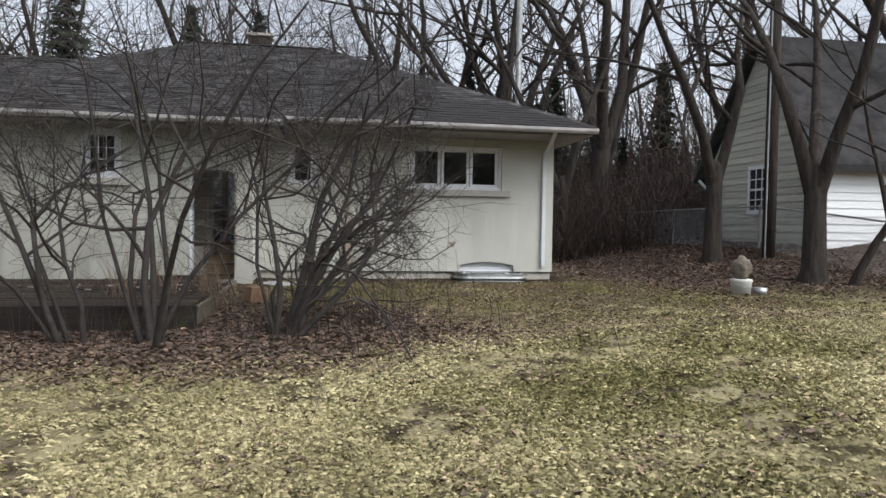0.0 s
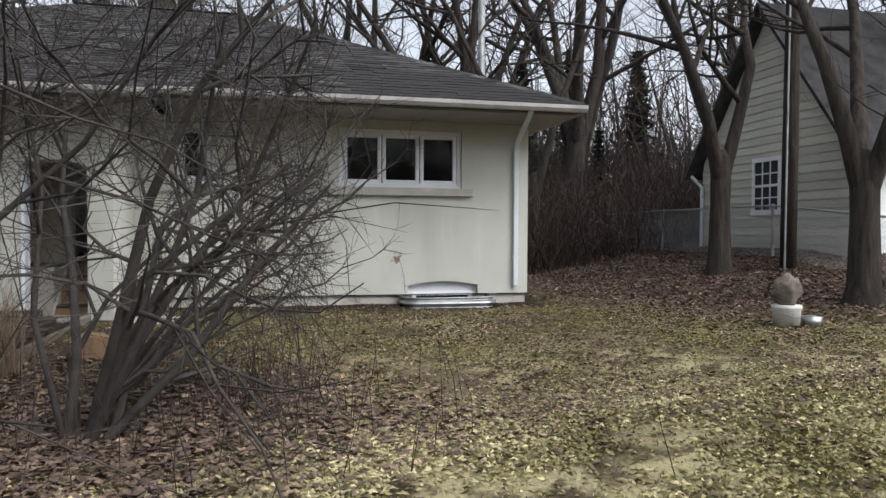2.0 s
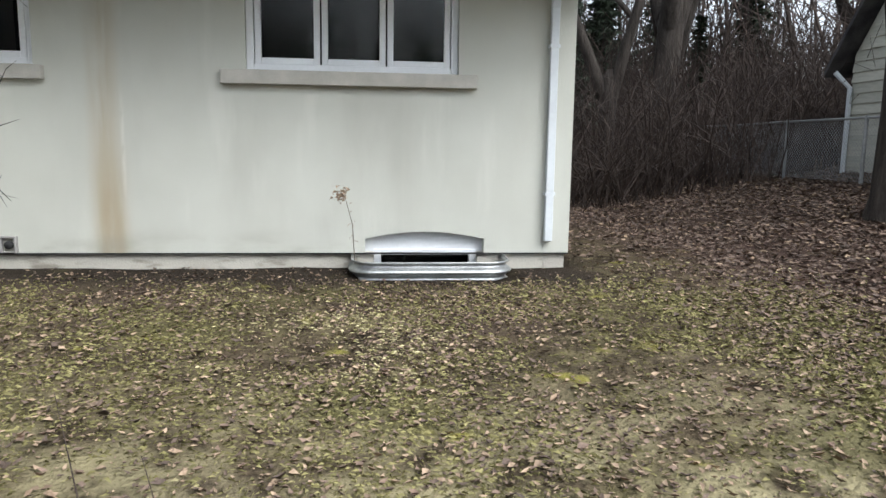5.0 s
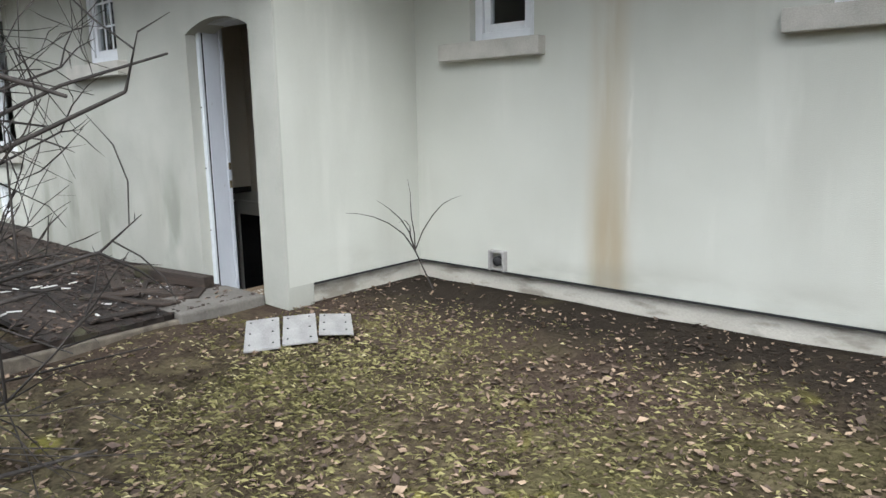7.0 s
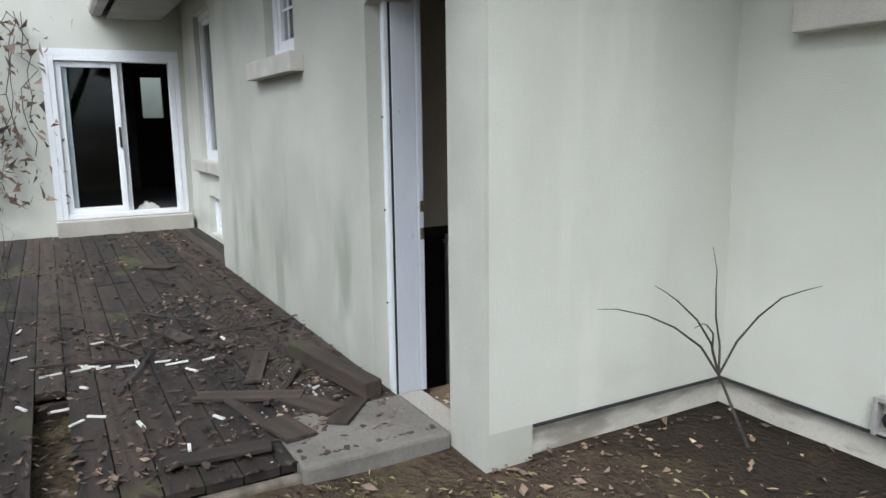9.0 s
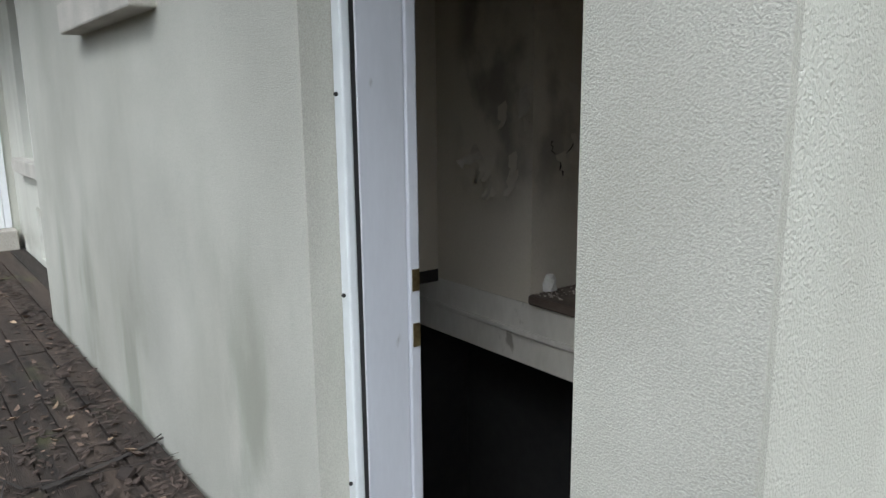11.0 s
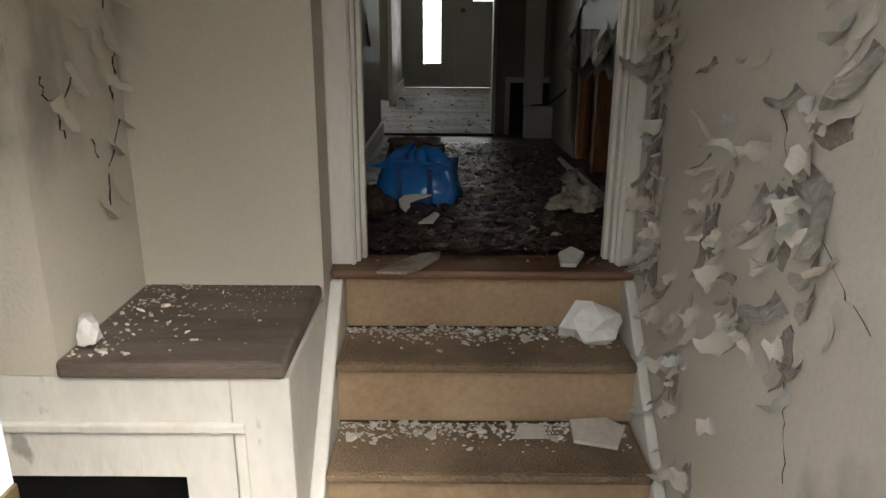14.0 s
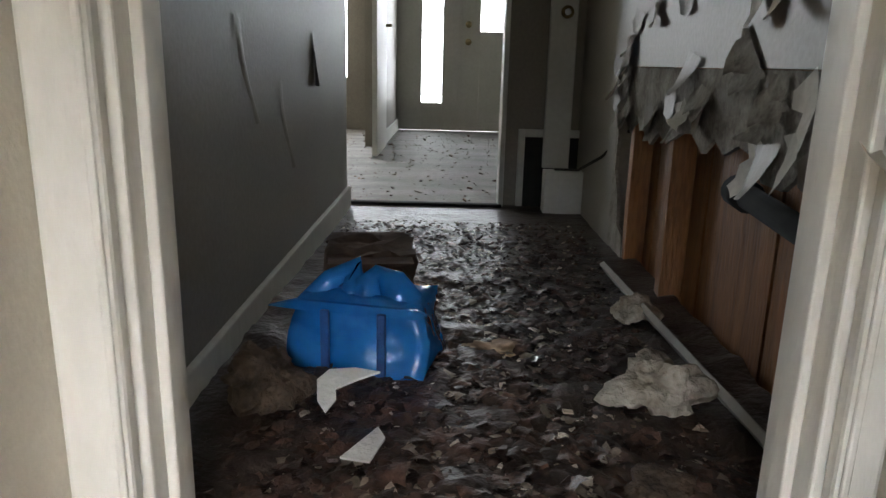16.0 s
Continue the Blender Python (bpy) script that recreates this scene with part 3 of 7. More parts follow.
def build_deck():
    deck = thing("floor_deck", None, None, "weathered dark wooden deck with broken boards", "deck", kind="structure")
    rng = random.Random(4)
    y = -1.32
    widths = 0.138
    meshes = {}
    while y > -5.3:
        cuts = [-13.38, -10.3 + rng.uniform(-0.9, 0.9), -6.2]
        for a, b in zip(cuts, cuts[1:]):
            gone = rng.random() < 0.06 and y < -2.2
            if gone:
                b = a + (b - a) * rng.uniform(0.5, 0.8)
            bm = boxes((a + 0.004, b - 0.004, y - widths, y - 0.006, DECK_Z - 0.034 + rng.uniform(-0.004, 0.004), DECK_Z + rng.uniform(-0.005, 0.005)))
            ob = part("plank", bm, DECK_WOOD, deck)
        y -= widths
    for k in range(2):
        part("plank", boxes((-13.38, -10.46, -1.19 - 0.13 * k, -1.064 - 0.13 * k, DECK_Z - 0.034, DECK_Z)), DECK_WOOD, deck)
    part("edge_beam", boxes((-6.195, -6.145, -5.36, -1.32, -0.34, DECK_Z - 0.03)), OLD_WOOD, deck, "mossy timber edge board", bevel=0.012)
    part("front_fascia", boxes((-13.3, -6.13, -5.4, -5.36, -0.42, DECK_Z)), DECK_WOOD, deck, bevel=0.008)
    for i in range(7):
        x = -13.0 + i * 1.1
        part("joist", boxes((x, x + 0.04, -5.34, -1.34, -0.28, DECK_Z - 0.04)), DECK_WOOD, deck)
    for x in (-13.0, -9.7, -6.3):
        part("post", boxes((x - 0.06, x + 0.06, -5.3, -5.18, -1.2, DECK_Z - 0.04)), OLD_WOOD, deck)


build_deck()
STEP_CONCRETE = ramp_mat("dirty_step_concrete", (0.085, 0.078, 0.068), (0.21, 0.195, 0.17), 4, 60, 0.95, 0.4, 0.5, mottled=0.5)
thing("concrete_step", boxes((-6.62, -6.125, -1.95, -1.312, -0.32, DECK_Z + 0.012)), STEP_CONCRETE, "worn concrete step at the open side door", "step", bevel=0.015)

# ---- side entry ----
FLOOR_Z, LAND_Z, RISE = 0.508, -0.24, 0.187
INT_WALL = ramp_mat("old_cream_wall_paint", (0.52, 0.48, 0.40), (0.63, 0.585, 0.49), 1.2, 90, 0.75, 0.08, 0.15, mottled=0.5)
blend_in(INT_WALL, (0.10, 0.09, 0.075), (5, 5, 3.5), 0.45, 0.66, (5, 2, 1), amount=0.55, box=(-7.75, -7.3, 0.86, 2.4, 0.06, 0.16))
PEEL_WALL = ramp_mat("peeling_grey_beige_paint", (0.50, 0.455, 0.39), (0.62, 0.575, 0.50), 1.4, 80, 0.75, 0.15, 0.2, mottled=0.5)
blend_in(PEEL_WALL, (0.13, 0.115, 0.10), (2.2, 2.2, 1.3), 0.6, 0.7, (5, 1, 3), amount=0.7)
blend_in(PEEL_WALL, (0.40, 0.42, 0.39), (3.5, 3.5, 2.2), 0.66, 0.69, (1, 7, 4), amount=0.8)
HALL_GREY = ramp_mat("dark_grey_wall_paint", (0.16, 0.145, 0.122), (0.28, 0.255, 0.215), 1.0, 70, 0.5, 0.15, 0.1, mottled=0.5)
STAIR_RISER = ramp_mat("tan_stair_riser", (0.30, 0.20, 0.115), (0.47, 0.34, 0.21), 2.5, 60, 0.75, 0.15, 0.3)
STAIR_TREAD = ramp_mat("worn_brown_carpet_tread", (0.12, 0.083, 0.05), (0.31, 0.225, 0.14), 4, 140, 0.95, 0.2, 0.8)
LEDGE_WOOD = ramp_mat("dusty_dark_wood", (0.06, 0.045, 0.035), (0.17, 0.135, 0.11), 3, 60, 0.6, 0.1, 0.2, stretch=(0.7, 5, 5))
RED_WOOD = ramp_mat("nosing_wood", (0.09, 0.04, 0.02), (0.20, 0.10, 0.055), 4, 60, 0.5, 0.1, 0.2, stretch=(0.7, 6, 6))
BRASS = ramp_mat("tarnished_brass", (0.10, 0.075, 0.035), (0.28, 0.22, 0.11), 20, 90, 0.45, 0.1, 0.2, metal=0.8)
DRYWALL = ramp_mat("plaster_chunk", (0.55, 0.54, 0.50), (0.74, 0.73, 0.70), 8, 60, 0.95, 0.3, 0.4, island=0.18)
FLAKE = ramp_mat("paint_flake", (0.44, 0.40, 0.335), (0.64, 0.60, 0.52), 6, 60, 0.7, 0.1, 0.2, island=0.2)
FLAKE_GREEN = ramp_mat("pale_green_old_paint", (0.42, 0.43, 0.385), (0.58, 0.59, 0.535), 6, 60, 0.7, 0.1, 0.2, island=0.15)
HALL_FLOOR = ramp_mat("wet_debris_floor", (0.008, 0.005, 0.004), (0.060, 0.038, 0.028), 9, 60, 0.42, 0.6, 0.6, mottled=0.5)
FOYER_FLOOR = ramp_mat("dirty_pale_floor", (0.08, 0.07, 0.062), (0.25, 0.235, 0.21), 2.5, 30, 0.7, 0.15, 0.2, stretch=(1, 2.5, 1), mottled=0.35)
LATH_WOOD = ramp_mat("wet_orange_sheathing", (0.03, 0.012, 0.006), (0.50, 0.22, 0.08), 3, 30, 0.6, 0.2, 0.4, stretch=(4, 4, 0.6), mottled=0.6)
BLUE_PLASTIC = ramp_mat("blue_plastic", (0.008, 0.11, 0.36), (0.02, 0.19, 0.52), 4, 30, 0.22, 0.1, 0.05)
INSULATION = ramp_mat("dirty_insulation", (0.22, 0.18, 0.13), (0.55, 0.50, 0.42), 8, 60, 1.0, 0.6, 0.8)
CARDBOARD_WET = ramp_mat("wet_brown_fibre", (0.03, 0.02, 0.012), (0.12, 0.08, 0.05), 14, 90, 0.9, 0.6, 0.8)
OLD_PLASTER = ramp_mat("bare_old_plaster", (0.15, 0.135, 0.115), (0.38, 0.35, 0.305), 14, 90, 0.95, 0.4, 0.4)
RUST_RAG = ramp_mat("wet_rotten_scrap", (0.010, 0.006, 0.005), (0.105, 0.058, 0.040), 14, 90, 0.4, 0.3, 0.4, island=0.6)
WET_PAPER = ramp_mat("dirty_wet_paper", (0.09, 0.07, 0.052), (0.33, 0.285, 0.225), 14, 90, 0.5, 0.3, 0.3, island=0.45)

thing("floor_landing", boxes((-6.985, -5.984, -1.086, 0.42, -0.34, LAND_Z)), STAIR_TREAD, "dark worn landing floor inside the side door", "floor", kind="structure")
thing("wall_landing_left", boxes((-7.43, -7.336, -0.11, 0.42, 0.447, 2.6)), INT_WALL, "stained cream wall with hanging torn wallpaper", "wall", kind="structure")
thing("wall_landing_front", boxes((-7.9, -7.336, -0.19, -0.11, 0.462, 2.6)), INT_WALL, "cream wall above the cupboard front", "wall", kind="structure")
# stairwell faces are coloured black to stand for missing light
thing("floor_stairwell", boxes((-8.2, -6.987, -1.084, -0.21, -1.25, -1.2)), BLACK_AND_SHADE, "floor of the cellar stairwell, coloured black for lack of light", "floor", kind="structure")
thing("wall_stairwell", boxes((-6.987, -6.975, -1.084, -0.212, -1.25, -0.342)), BLACK_AND_SHADE, "side wall of the cellar stairwell, coloured black for lack of light", "wall", kind="structure")
thing("wall_stairwell_front", boxes((-8.2, -6.975, -1.306, -1.086, -1.25, -0.302)), BLACK_AND_SHADE, "end wall of the cellar stairwell, coloured black for lack of light", "wall", kind="structure")
thing("wall_stairwell_west", boxes((-8.3, -8.2, -1.084, 0.22, -1.25, 0.447), (-8.2, -7.9, -1.084, 0.22, 0.447, 0.5)), BLACK_AND_SHADE, "far wall of the cellar stairwell, coloured black for lack of light", "wall", kind="structure")
thing("wall_landing_west", boxes((-8.0, -7.9, -1.084, -0.11, 0.502, 2.6)), INT_WALL, "cream side wall of the landing", "wall", kind="structure")
thing("wall_landing_right", boxes((-5.991, -5.9835, -1.084, 0.45, -0.24, 2.6)), PEEL_WALL, "grey beige wall with curling peeling paint", "wall", kind="structure")
thing("wall_landing_back", boxes((-7.336, -6.857, 0.268, 0.44, 0.49, 2.6), (-6.985, -6.857, 0.2685, 0.44, -0.24, 0.4895)), INT_WALL, "plain cream wall above the wooden ledge", "wall", kind="structure")
thing("ceiling_landing", boxes((-7.95, -6.0, -1.08, 0.5, 2.45, 2.5)), INT_WALL, "stained plaster ceiling", "ceiling", kind="structure")
thing("wall_doorway_head", boxes((-6.857, -5.992, 0.43, 0.54, 2.47, 2.6)), INT_WALL, "plaster above the inner doorway", "wall", kind="structure")

stairs = thing("staircase", None, None, "short flight of brown treads and tan risers with plaster debris", "stairs", kind="structure")
RUN = 0.215
for i in range(4):
    top = FLOOR_Z - i * RISE
    front = 0.405 - i * RUN
    part("riser", boxes((-6.819, -6.022, front, front + 0.02, top - RISE, top - 0.028)), STAIR_RISER, stairs, "tan painted riser", bevel=0.003)
    if i:
        part("tread", boxes((-6.819, -6.022, front - 0.035, front + RUN + 0.0, top - 0.03, top)), STAIR_TREAD, stairs, "worn brown carpeted tread", bevel=0.014)
part("nosing", boxes((-6.857, -5.993, 0.365, 0.52, FLOOR_Z - 0.03, FLOOR_Z)), RED_WOOD, stairs, "reddish wood landing nosing", bevel=0.012)


def stringer(x0, x1):
    bm = bmesh.new()
    prism(bm, [(-0.40, LAND_Z), (-0.20, LAND_Z), (0.45, 0.33), (0.45, FLOOR_Z - 0.032), (0.365, FLOOR_Z - 0.032)], x1 - x0, "x", x0)
    part("stringer", bm, OLD_PAINT, stairs, "scuffed white stringer board", bevel=0.006)


stringer(-6.857, -6.82)
stringer(-6.021, -5.9915)

ledge = thing("stair_cupboard", None, None, "white panelled cupboard with a dark open hatch below a ledge", "cupboard")
part("side_panel", boxes((-6.985, -6.8575, -0.19, 0.268, LAND_Z, 0.46)), OLD_PAINT, ledge, bevel=0.004)
part("rail", boxes((-8.195, -7.0955, -0.19, -0.17, 0.218, 0.46)), OLD_PAINT, ledge)
part("stile", boxes((-7.0955, -6.9855, -0.19, -0.17, -1.2, 0.46)), OLD_PAINT, ledge)
part("stile", boxes((-8.195, -8.15, -0.19, -0.17, -1.2, 0.2175)), OLD_PAINT, ledge)
part("ledge_top", boxes((-7.335, -6.862, -0.208, 0.267, 0.462, 0.502)), LEDGE_WOOD, ledge, "dusty dark wood ledge top with debris", bevel=0.01)
part("moulding", boxes((-8.195, -6.955, -0.206, -0.1905, 0.332, 0.356)), OLD_PAINT, ledge, bevel=0.006)
part("moulding", boxes((-6.98, -6.955, -0.206, -0.1905, LAND_Z, 0.331)), OLD_PAINT, ledge, bevel=0.006)
# black lining puts the hatch's inner shade into its colour
part("hatch_side", boxes((-8.18, -8.17, -0.168, 0.199, -1.2, 0.455)), BLACK_AND_SHADE, ledge, "hatch side coloured black as shade")
part("hatch_side", boxes((-6.992, -6.9865, -0.168, 0.199, -1.2, 0.455)), BLACK_AND_SHADE, ledge, "hatch side coloured black as shade")
part("hatch_floor", boxes((-8.18, -6.986, -0.168, 0.22, -1.22, -1.201)), BLACK_AND_SHADE, ledge, "hatch floor coloured black as shade")
part("hatch_back", boxes((-8.18, -6.986, 0.2, 0.22, -1.2, 0.455)), BLACK_AND_SHADE, ledge, "hatch back coloured black as shade")


def door_casing():
    c = thing("door_2", None, None, "white painted side door frame standing open without its door", "door", kind="structure")
    # stepped jamb on the latch side, then on the hinge side
    zt = 1.80
    part("brickmould", boxes((-6.929, -6.89, -1.229, -1.203, -0.20, zt)), WHITE_METAL, c, "white storm door frame with screws", bevel=0.006)
    part("jamb", boxes((-6.929, -6.893, -1.19, -1.062, -0.20, zt)), JAMB_PAINT, c, "scuffed bluish white jamb", bevel=0.004)
    # black fill paints the shade of the gap between frame and jamb
    part("weatherstrip", boxes((-6.929, -6.896, -1.203, -1.19, -0.20, zt)), BLACK_AND_SHADE, c, "black strip for the shaded gap beside the jamb")
    part("door_stop", boxes((-6.929, -6.886, -1.0615, -1.03, -0.20, zt)), JAMB_PAINT, c, bevel=0.004)
    for z, h in ((0.775, 0.055), (0.635, 0.06)):
        part("strike_plate", boxes((-6.8865, -6.8825, -1.054, -1.034, z - h / 2, z + h / 2)), BRASS, c, "tarnished strike plate")
    for z in (1.22, 0.77, 0.30):
        bm = bmesh.new()
        bmesh.ops.create_cone(bm, cap_ends=True, segments=10, radius1=0.005, radius2=0.005, depth=0.004, matrix=pose(-6.889, -1.245, z, 0, 90))
        part("screw", bm, BLACK_AND_SHADE, c)
    part("jamb", boxes((-6.176, -6.147, -1.262, -1.19, -0.20, zt), (-6.172, -6.147, -1.189, -1.07, -0.20, zt)), OLD_PAINT, c, "scuffed white jamb", bevel=0.004)
    part("head", boxes((-6.929, -6.157, -1.228, -1.05, zt, zt + 0.03)), WHITE_METAL, c)
    part("threshold", boxes((-6.929, -6.157, -1.31, -1.06, -0.30, -0.20)), CONCRETE, c, "worn concrete threshold")


door_casing()


def inner_doorway():
    d = thing("door_3", None, None, "white cased inner doorway with chipped paint at the top step", "doorway", kind="structure")
    for x0, x1 in ((-6.857, -6.786), (-6.04, -5.9915)):
        part("casing", boxes((x0, x1, 0.415, 0.44, FLOOR_Z, 2.5)), OLD_PAINT, d, "fluted white casing with chipped paint", bevel=0.006)
    for x0, x1 in ((-6.81, -6.776), (-6.05, -6.02)):
        part("jamb", boxes((x0, x1, 0.441, 0.56, FLOOR_Z, 2.5)), OLD_PAINT, d, bevel=0.004)
    for x0, x1 in ((-6.776, -6.762), (-6.064, -6.05)):
        part("door_stop", boxes((x0, x1, 0.475, 0.51, FLOOR_Z, 2.5)), OLD_PAINT, d, bevel=0.003)
    for x0 in (-6.800,):
        part("bead", boxes((x0, x0 + 0.01, 0.4085, 0.4145, FLOOR_Z, 2.5)), OLD_PAINT, d, bevel=0.003)
    for x0 in (-6.036,):
        part("bead", boxes((x0, x0 + 0.01, 0.4085, 0.4145, FLOOR_Z, 2.5)), OLD_PAINT, d, bevel=0.003)


inner_doorway()

sill_fabric()

# ---- hall and foyer ----
thing("floor_hall", boxes((-6.98, -5.6, 0.42, 3.05, 0.30, FLOOR_Z - 0.003)), HALL_FLOOR, "wet dark hall floor under fallen debris", "floor", kind="structure")
thing("floor_foyer", boxes((-9.0, -4.5, 3.05, 7.0, 0.30, FLOOR_Z - 0.002)), FOYER_FLOOR, "dirty pale foyer floor with scattered dirt", "floor", kind="structure")
thing("wall_hall_left", boxes((-7.05, -6.93, 0.52, 2.95, 0.3, 2.95)), HALL_GREY, "dark grey hall wall with peeling strips", "wall", kind="structure")
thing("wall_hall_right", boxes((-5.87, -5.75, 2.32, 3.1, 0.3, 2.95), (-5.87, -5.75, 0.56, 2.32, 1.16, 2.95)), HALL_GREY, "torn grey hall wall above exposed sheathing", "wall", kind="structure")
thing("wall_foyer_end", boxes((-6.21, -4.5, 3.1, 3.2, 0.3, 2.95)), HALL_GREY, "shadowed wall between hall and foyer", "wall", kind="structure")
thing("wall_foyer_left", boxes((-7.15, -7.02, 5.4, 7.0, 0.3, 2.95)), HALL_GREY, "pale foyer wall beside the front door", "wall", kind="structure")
thing("wall_foyer_west", boxes((-9.1, -9.0, 2.9, 7.05, 0.3, 2.95)), INT_WALL, "plain room wall", "wall", kind="structure")
thing("wall_foyer_east", boxes((-4.5, -4.4, 3.1, 7.1, 0.3, 2.95)), INT_WALL, "plain foyer wall", "wall", kind="structure")
thing("wall_room_south", boxes((-9.0, -7.05, 2.83, 2.95, 0.3, 2.95)), INT_WALL, "plain room wall", "wall", kind="structure")
thing("ceiling_hall", boxes((-9.1, -4.4, 0.42, 7.1, 2.95, 3.0)), INT_WALL, "stained hall ceiling", "ceiling", kind="structure")
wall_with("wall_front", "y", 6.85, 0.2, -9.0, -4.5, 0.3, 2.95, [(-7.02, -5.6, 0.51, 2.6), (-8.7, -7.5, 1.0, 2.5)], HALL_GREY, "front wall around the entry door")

FROSTED = glass_mat("frosted_door_glass", (0.95, 0.97, 0.98), 0.35)
FRONT_DOOR = ramp_mat("front_door_paint", (0.50, 0.50, 0.46), (0.62, 0.62, 0.58), 2, 40, 0.5, 0.05, 0.1)


def front_door():
    d = thing("door_4", None, None, "white front door with a leaded glass sidelight", "door", kind="structure")
    wall_like = lambda x0, x1, gx0, gx1, gz0, gz1: boxes((x0, gx0, 6.87, 6.92, 0.515, 2.58), (gx1, x1, 6.87, 6.92, 0.515, 2.58), (gx0, gx1, 6.87, 6.92, 0.515, gz0), (gx0, gx1, 6.87, 6.92, gz1, 2.58))
    part("sidelight_panel", wall_like(-7.02, -6.42, -6.78, -6.58, 0.78, 2.4), FRONT_DOOR, d, bevel=0.004)
    part("mullion", boxes((-6.42, -6.40, 6.86, 6.925, 0.515, 2.58)), FRONT_DOOR, d)
    part("door_leaf", wall_like(-6.40, -5.6, -6.22, -5.78, 1.46, 2.4), FRONT_DOOR, d, bevel=0.004)
    for x0, x1, z0 in ((-6.78, -6.58, 0.78), (-6.22, -5.78, 1.46)):
        p = part("pane", boxes((x0, x1, 6.89, 6.9, z0, 2.4)), FROSTED, d, "bright leaded frosted glass")
        p.visible_shadow = False
        for k in range(1, 4):
            gx = x0 + (x1 - x0) * k / 4
            part("leading", boxes((gx - 0.004, gx + 0.004, 6.882, 6.889, z0, 2.4)), METAL_GREY, d)
        for k in range(8):
            gz = z0 + 0.08 + k * 0.2
            if gz < 2.4:
                part("leading", boxes((x0, x1, 6.882, 6.888, gz - 0.004, gz + 0.004)), METAL_GREY, d)
    for z in (1.36, 1.52):
        bm = bmesh.new()
        bmesh.ops.create_uvsphere(bm, u_segments=14, v_segments=9, radius=0.032, matrix=pose(-6.335, 6.835, z))
        bmesh.ops.create_cone(bm, cap_ends=True, segments=12, radius1=0.014, radius2=0.014, depth=0.05, matrix=pose(-6.335, 6.855, z, 90))
        part("knob", bm, BRASS, d, "tarnished brass knob", smooth=True)


front_door()


def window_light(name, x, y, z, sx, sz, turn, power):
    """Daylight of the sky in a window opening."""
    lamp = new(name, bpy.data.lights.new(name, "AREA"))
    lamp.data.shape, lamp.data.size, lamp.data.size_y, lamp.data.energy = "RECTANGLE", sx, sz, power * 0.75
    lamp.data.color = (0.93, 0.97, 1.0)
    lamp.matrix_world = pose(x, y, z, -90, 0, turn)
    return lamp


window_light("window_daylight", -8.1, 6.84, 1.75, 1.1, 1.4, 0, 1.1)
window_light("sidelight_daylight", -6.68, 6.845, 1.6, 0.19, 1.55, 0, 0.3)
window_light("door_glass_daylight", -6.0, 6.845, 1.93, 0.42, 0.9, 0, 0.35)

SKY_GLOW = bpy.data.materials.new("overcast_daylight")
SKY_GLOW.use_nodes = True
SKY_GLOW.node_tree.nodes["Principled BSDF"].inputs["Emission Color"].default_value = (0.93, 0.97, 1.0, 1)
SKY_GLOW.node_tree.nodes["Principled BSDF"].inputs["Emission Strength"].default_value = 0.7
thing("backdrop", boxes((-9.0, -4.5, 7.6, 7.62, 0.3, 2.9)), SKY_GLOW, "pale overcast sky beyond the front door", "sky", kind="structure")


# ---- fixtures on the outer walls ----
def downspout():
    d = thing("downspout", None, None, "white metal downspout from the eave to the corner", "downspout")
    def strip(bm, pts, w=0.075, t=0.055):
        rings = []
        for i, (x, y, z) in enumerate(pts):
            rings.append([bm.verts.new((x + sx * w / 2, y + sy * t / 2, z)) for sx, sy in ((-1, -1), (1, -1), (1, 1), (-1, 1))])
        for a, b in zip(rings, rings[1:]):
            for k in range(4):
                bm.faces.new((a[k], a[(k + 1) % 4], b[(k + 1) % 4], b[k]))
    bm = bmesh.new()
    strip(bm, [(-0.215, -0.045, 0.12), (-0.215, -0.045, 2.25)])
    part("pipe", bm, WHITE_METAL, d, bevel=0.006)
    bm = bmesh.new()
    strip(bm, [(-0.215, -0.047, 2.25), (-0.22, -0.09, 2.36), (-0.36, -1.0, 2.60), (-0.37, -1.18, 2.70)], 0.078)
    part("elbow", bm, WHITE_METAL, d, bevel=0.006)
    # black plate imitates the shade inside the open pipe end
    part("outlet", boxes((-0.243, -0.187, -0.068, -0.02, 0.117, 0.124)), BLACK_AND_SHADE, d, "black plate for the shaded open outlet")
    for z in (0.55, 1.9):
        part("strap", boxes((-0.265, -0.165, -0.076, -0.002, z, z + 0.03)), WHITE_METAL, d)


downspout()


def arc_points(x0, x1, z_end, z_mid, n=14):
    c, h = (x1 - x0) / 2, z_mid - z_end
    r = (c * c + h * h) / (2 * h)
    xm, zc = (x0 + x1) / 2, z_mid - r
    a = math.asin(c / r)
    return [(xm + r * math.sin(-a + 2 * a * i / n), zc + r * math.cos(-a + 2 * a * i / n)) for i in range(n + 1)]


def arch_head(name, x0, x1, z_end, z_mid, z_top, y, depth, material, label):
    """The stucco above a segmental arch inside a square opening."""
    bm = bmesh.new()
    prism(bm, arc_points(x0, x1, z_end, z_mid) + [(x1, z_top), (x0, z_top)], depth, "y", y)
    thing(name, bm, material, label, "wall", kind="structure")


arch_head("wall_arch_basement", -1.94, -0.82, 0.13, 0.197, 0.2, 0.001, 0.238, STUCCO, "stucco arch over the basement window")
arch_head("wall_arch_door", -6.931, -6.145, 1.74, 1.826, 1.83, -1.3055, 0.218, STUCCO_ROUGH, "rough stucco arch over the side door")


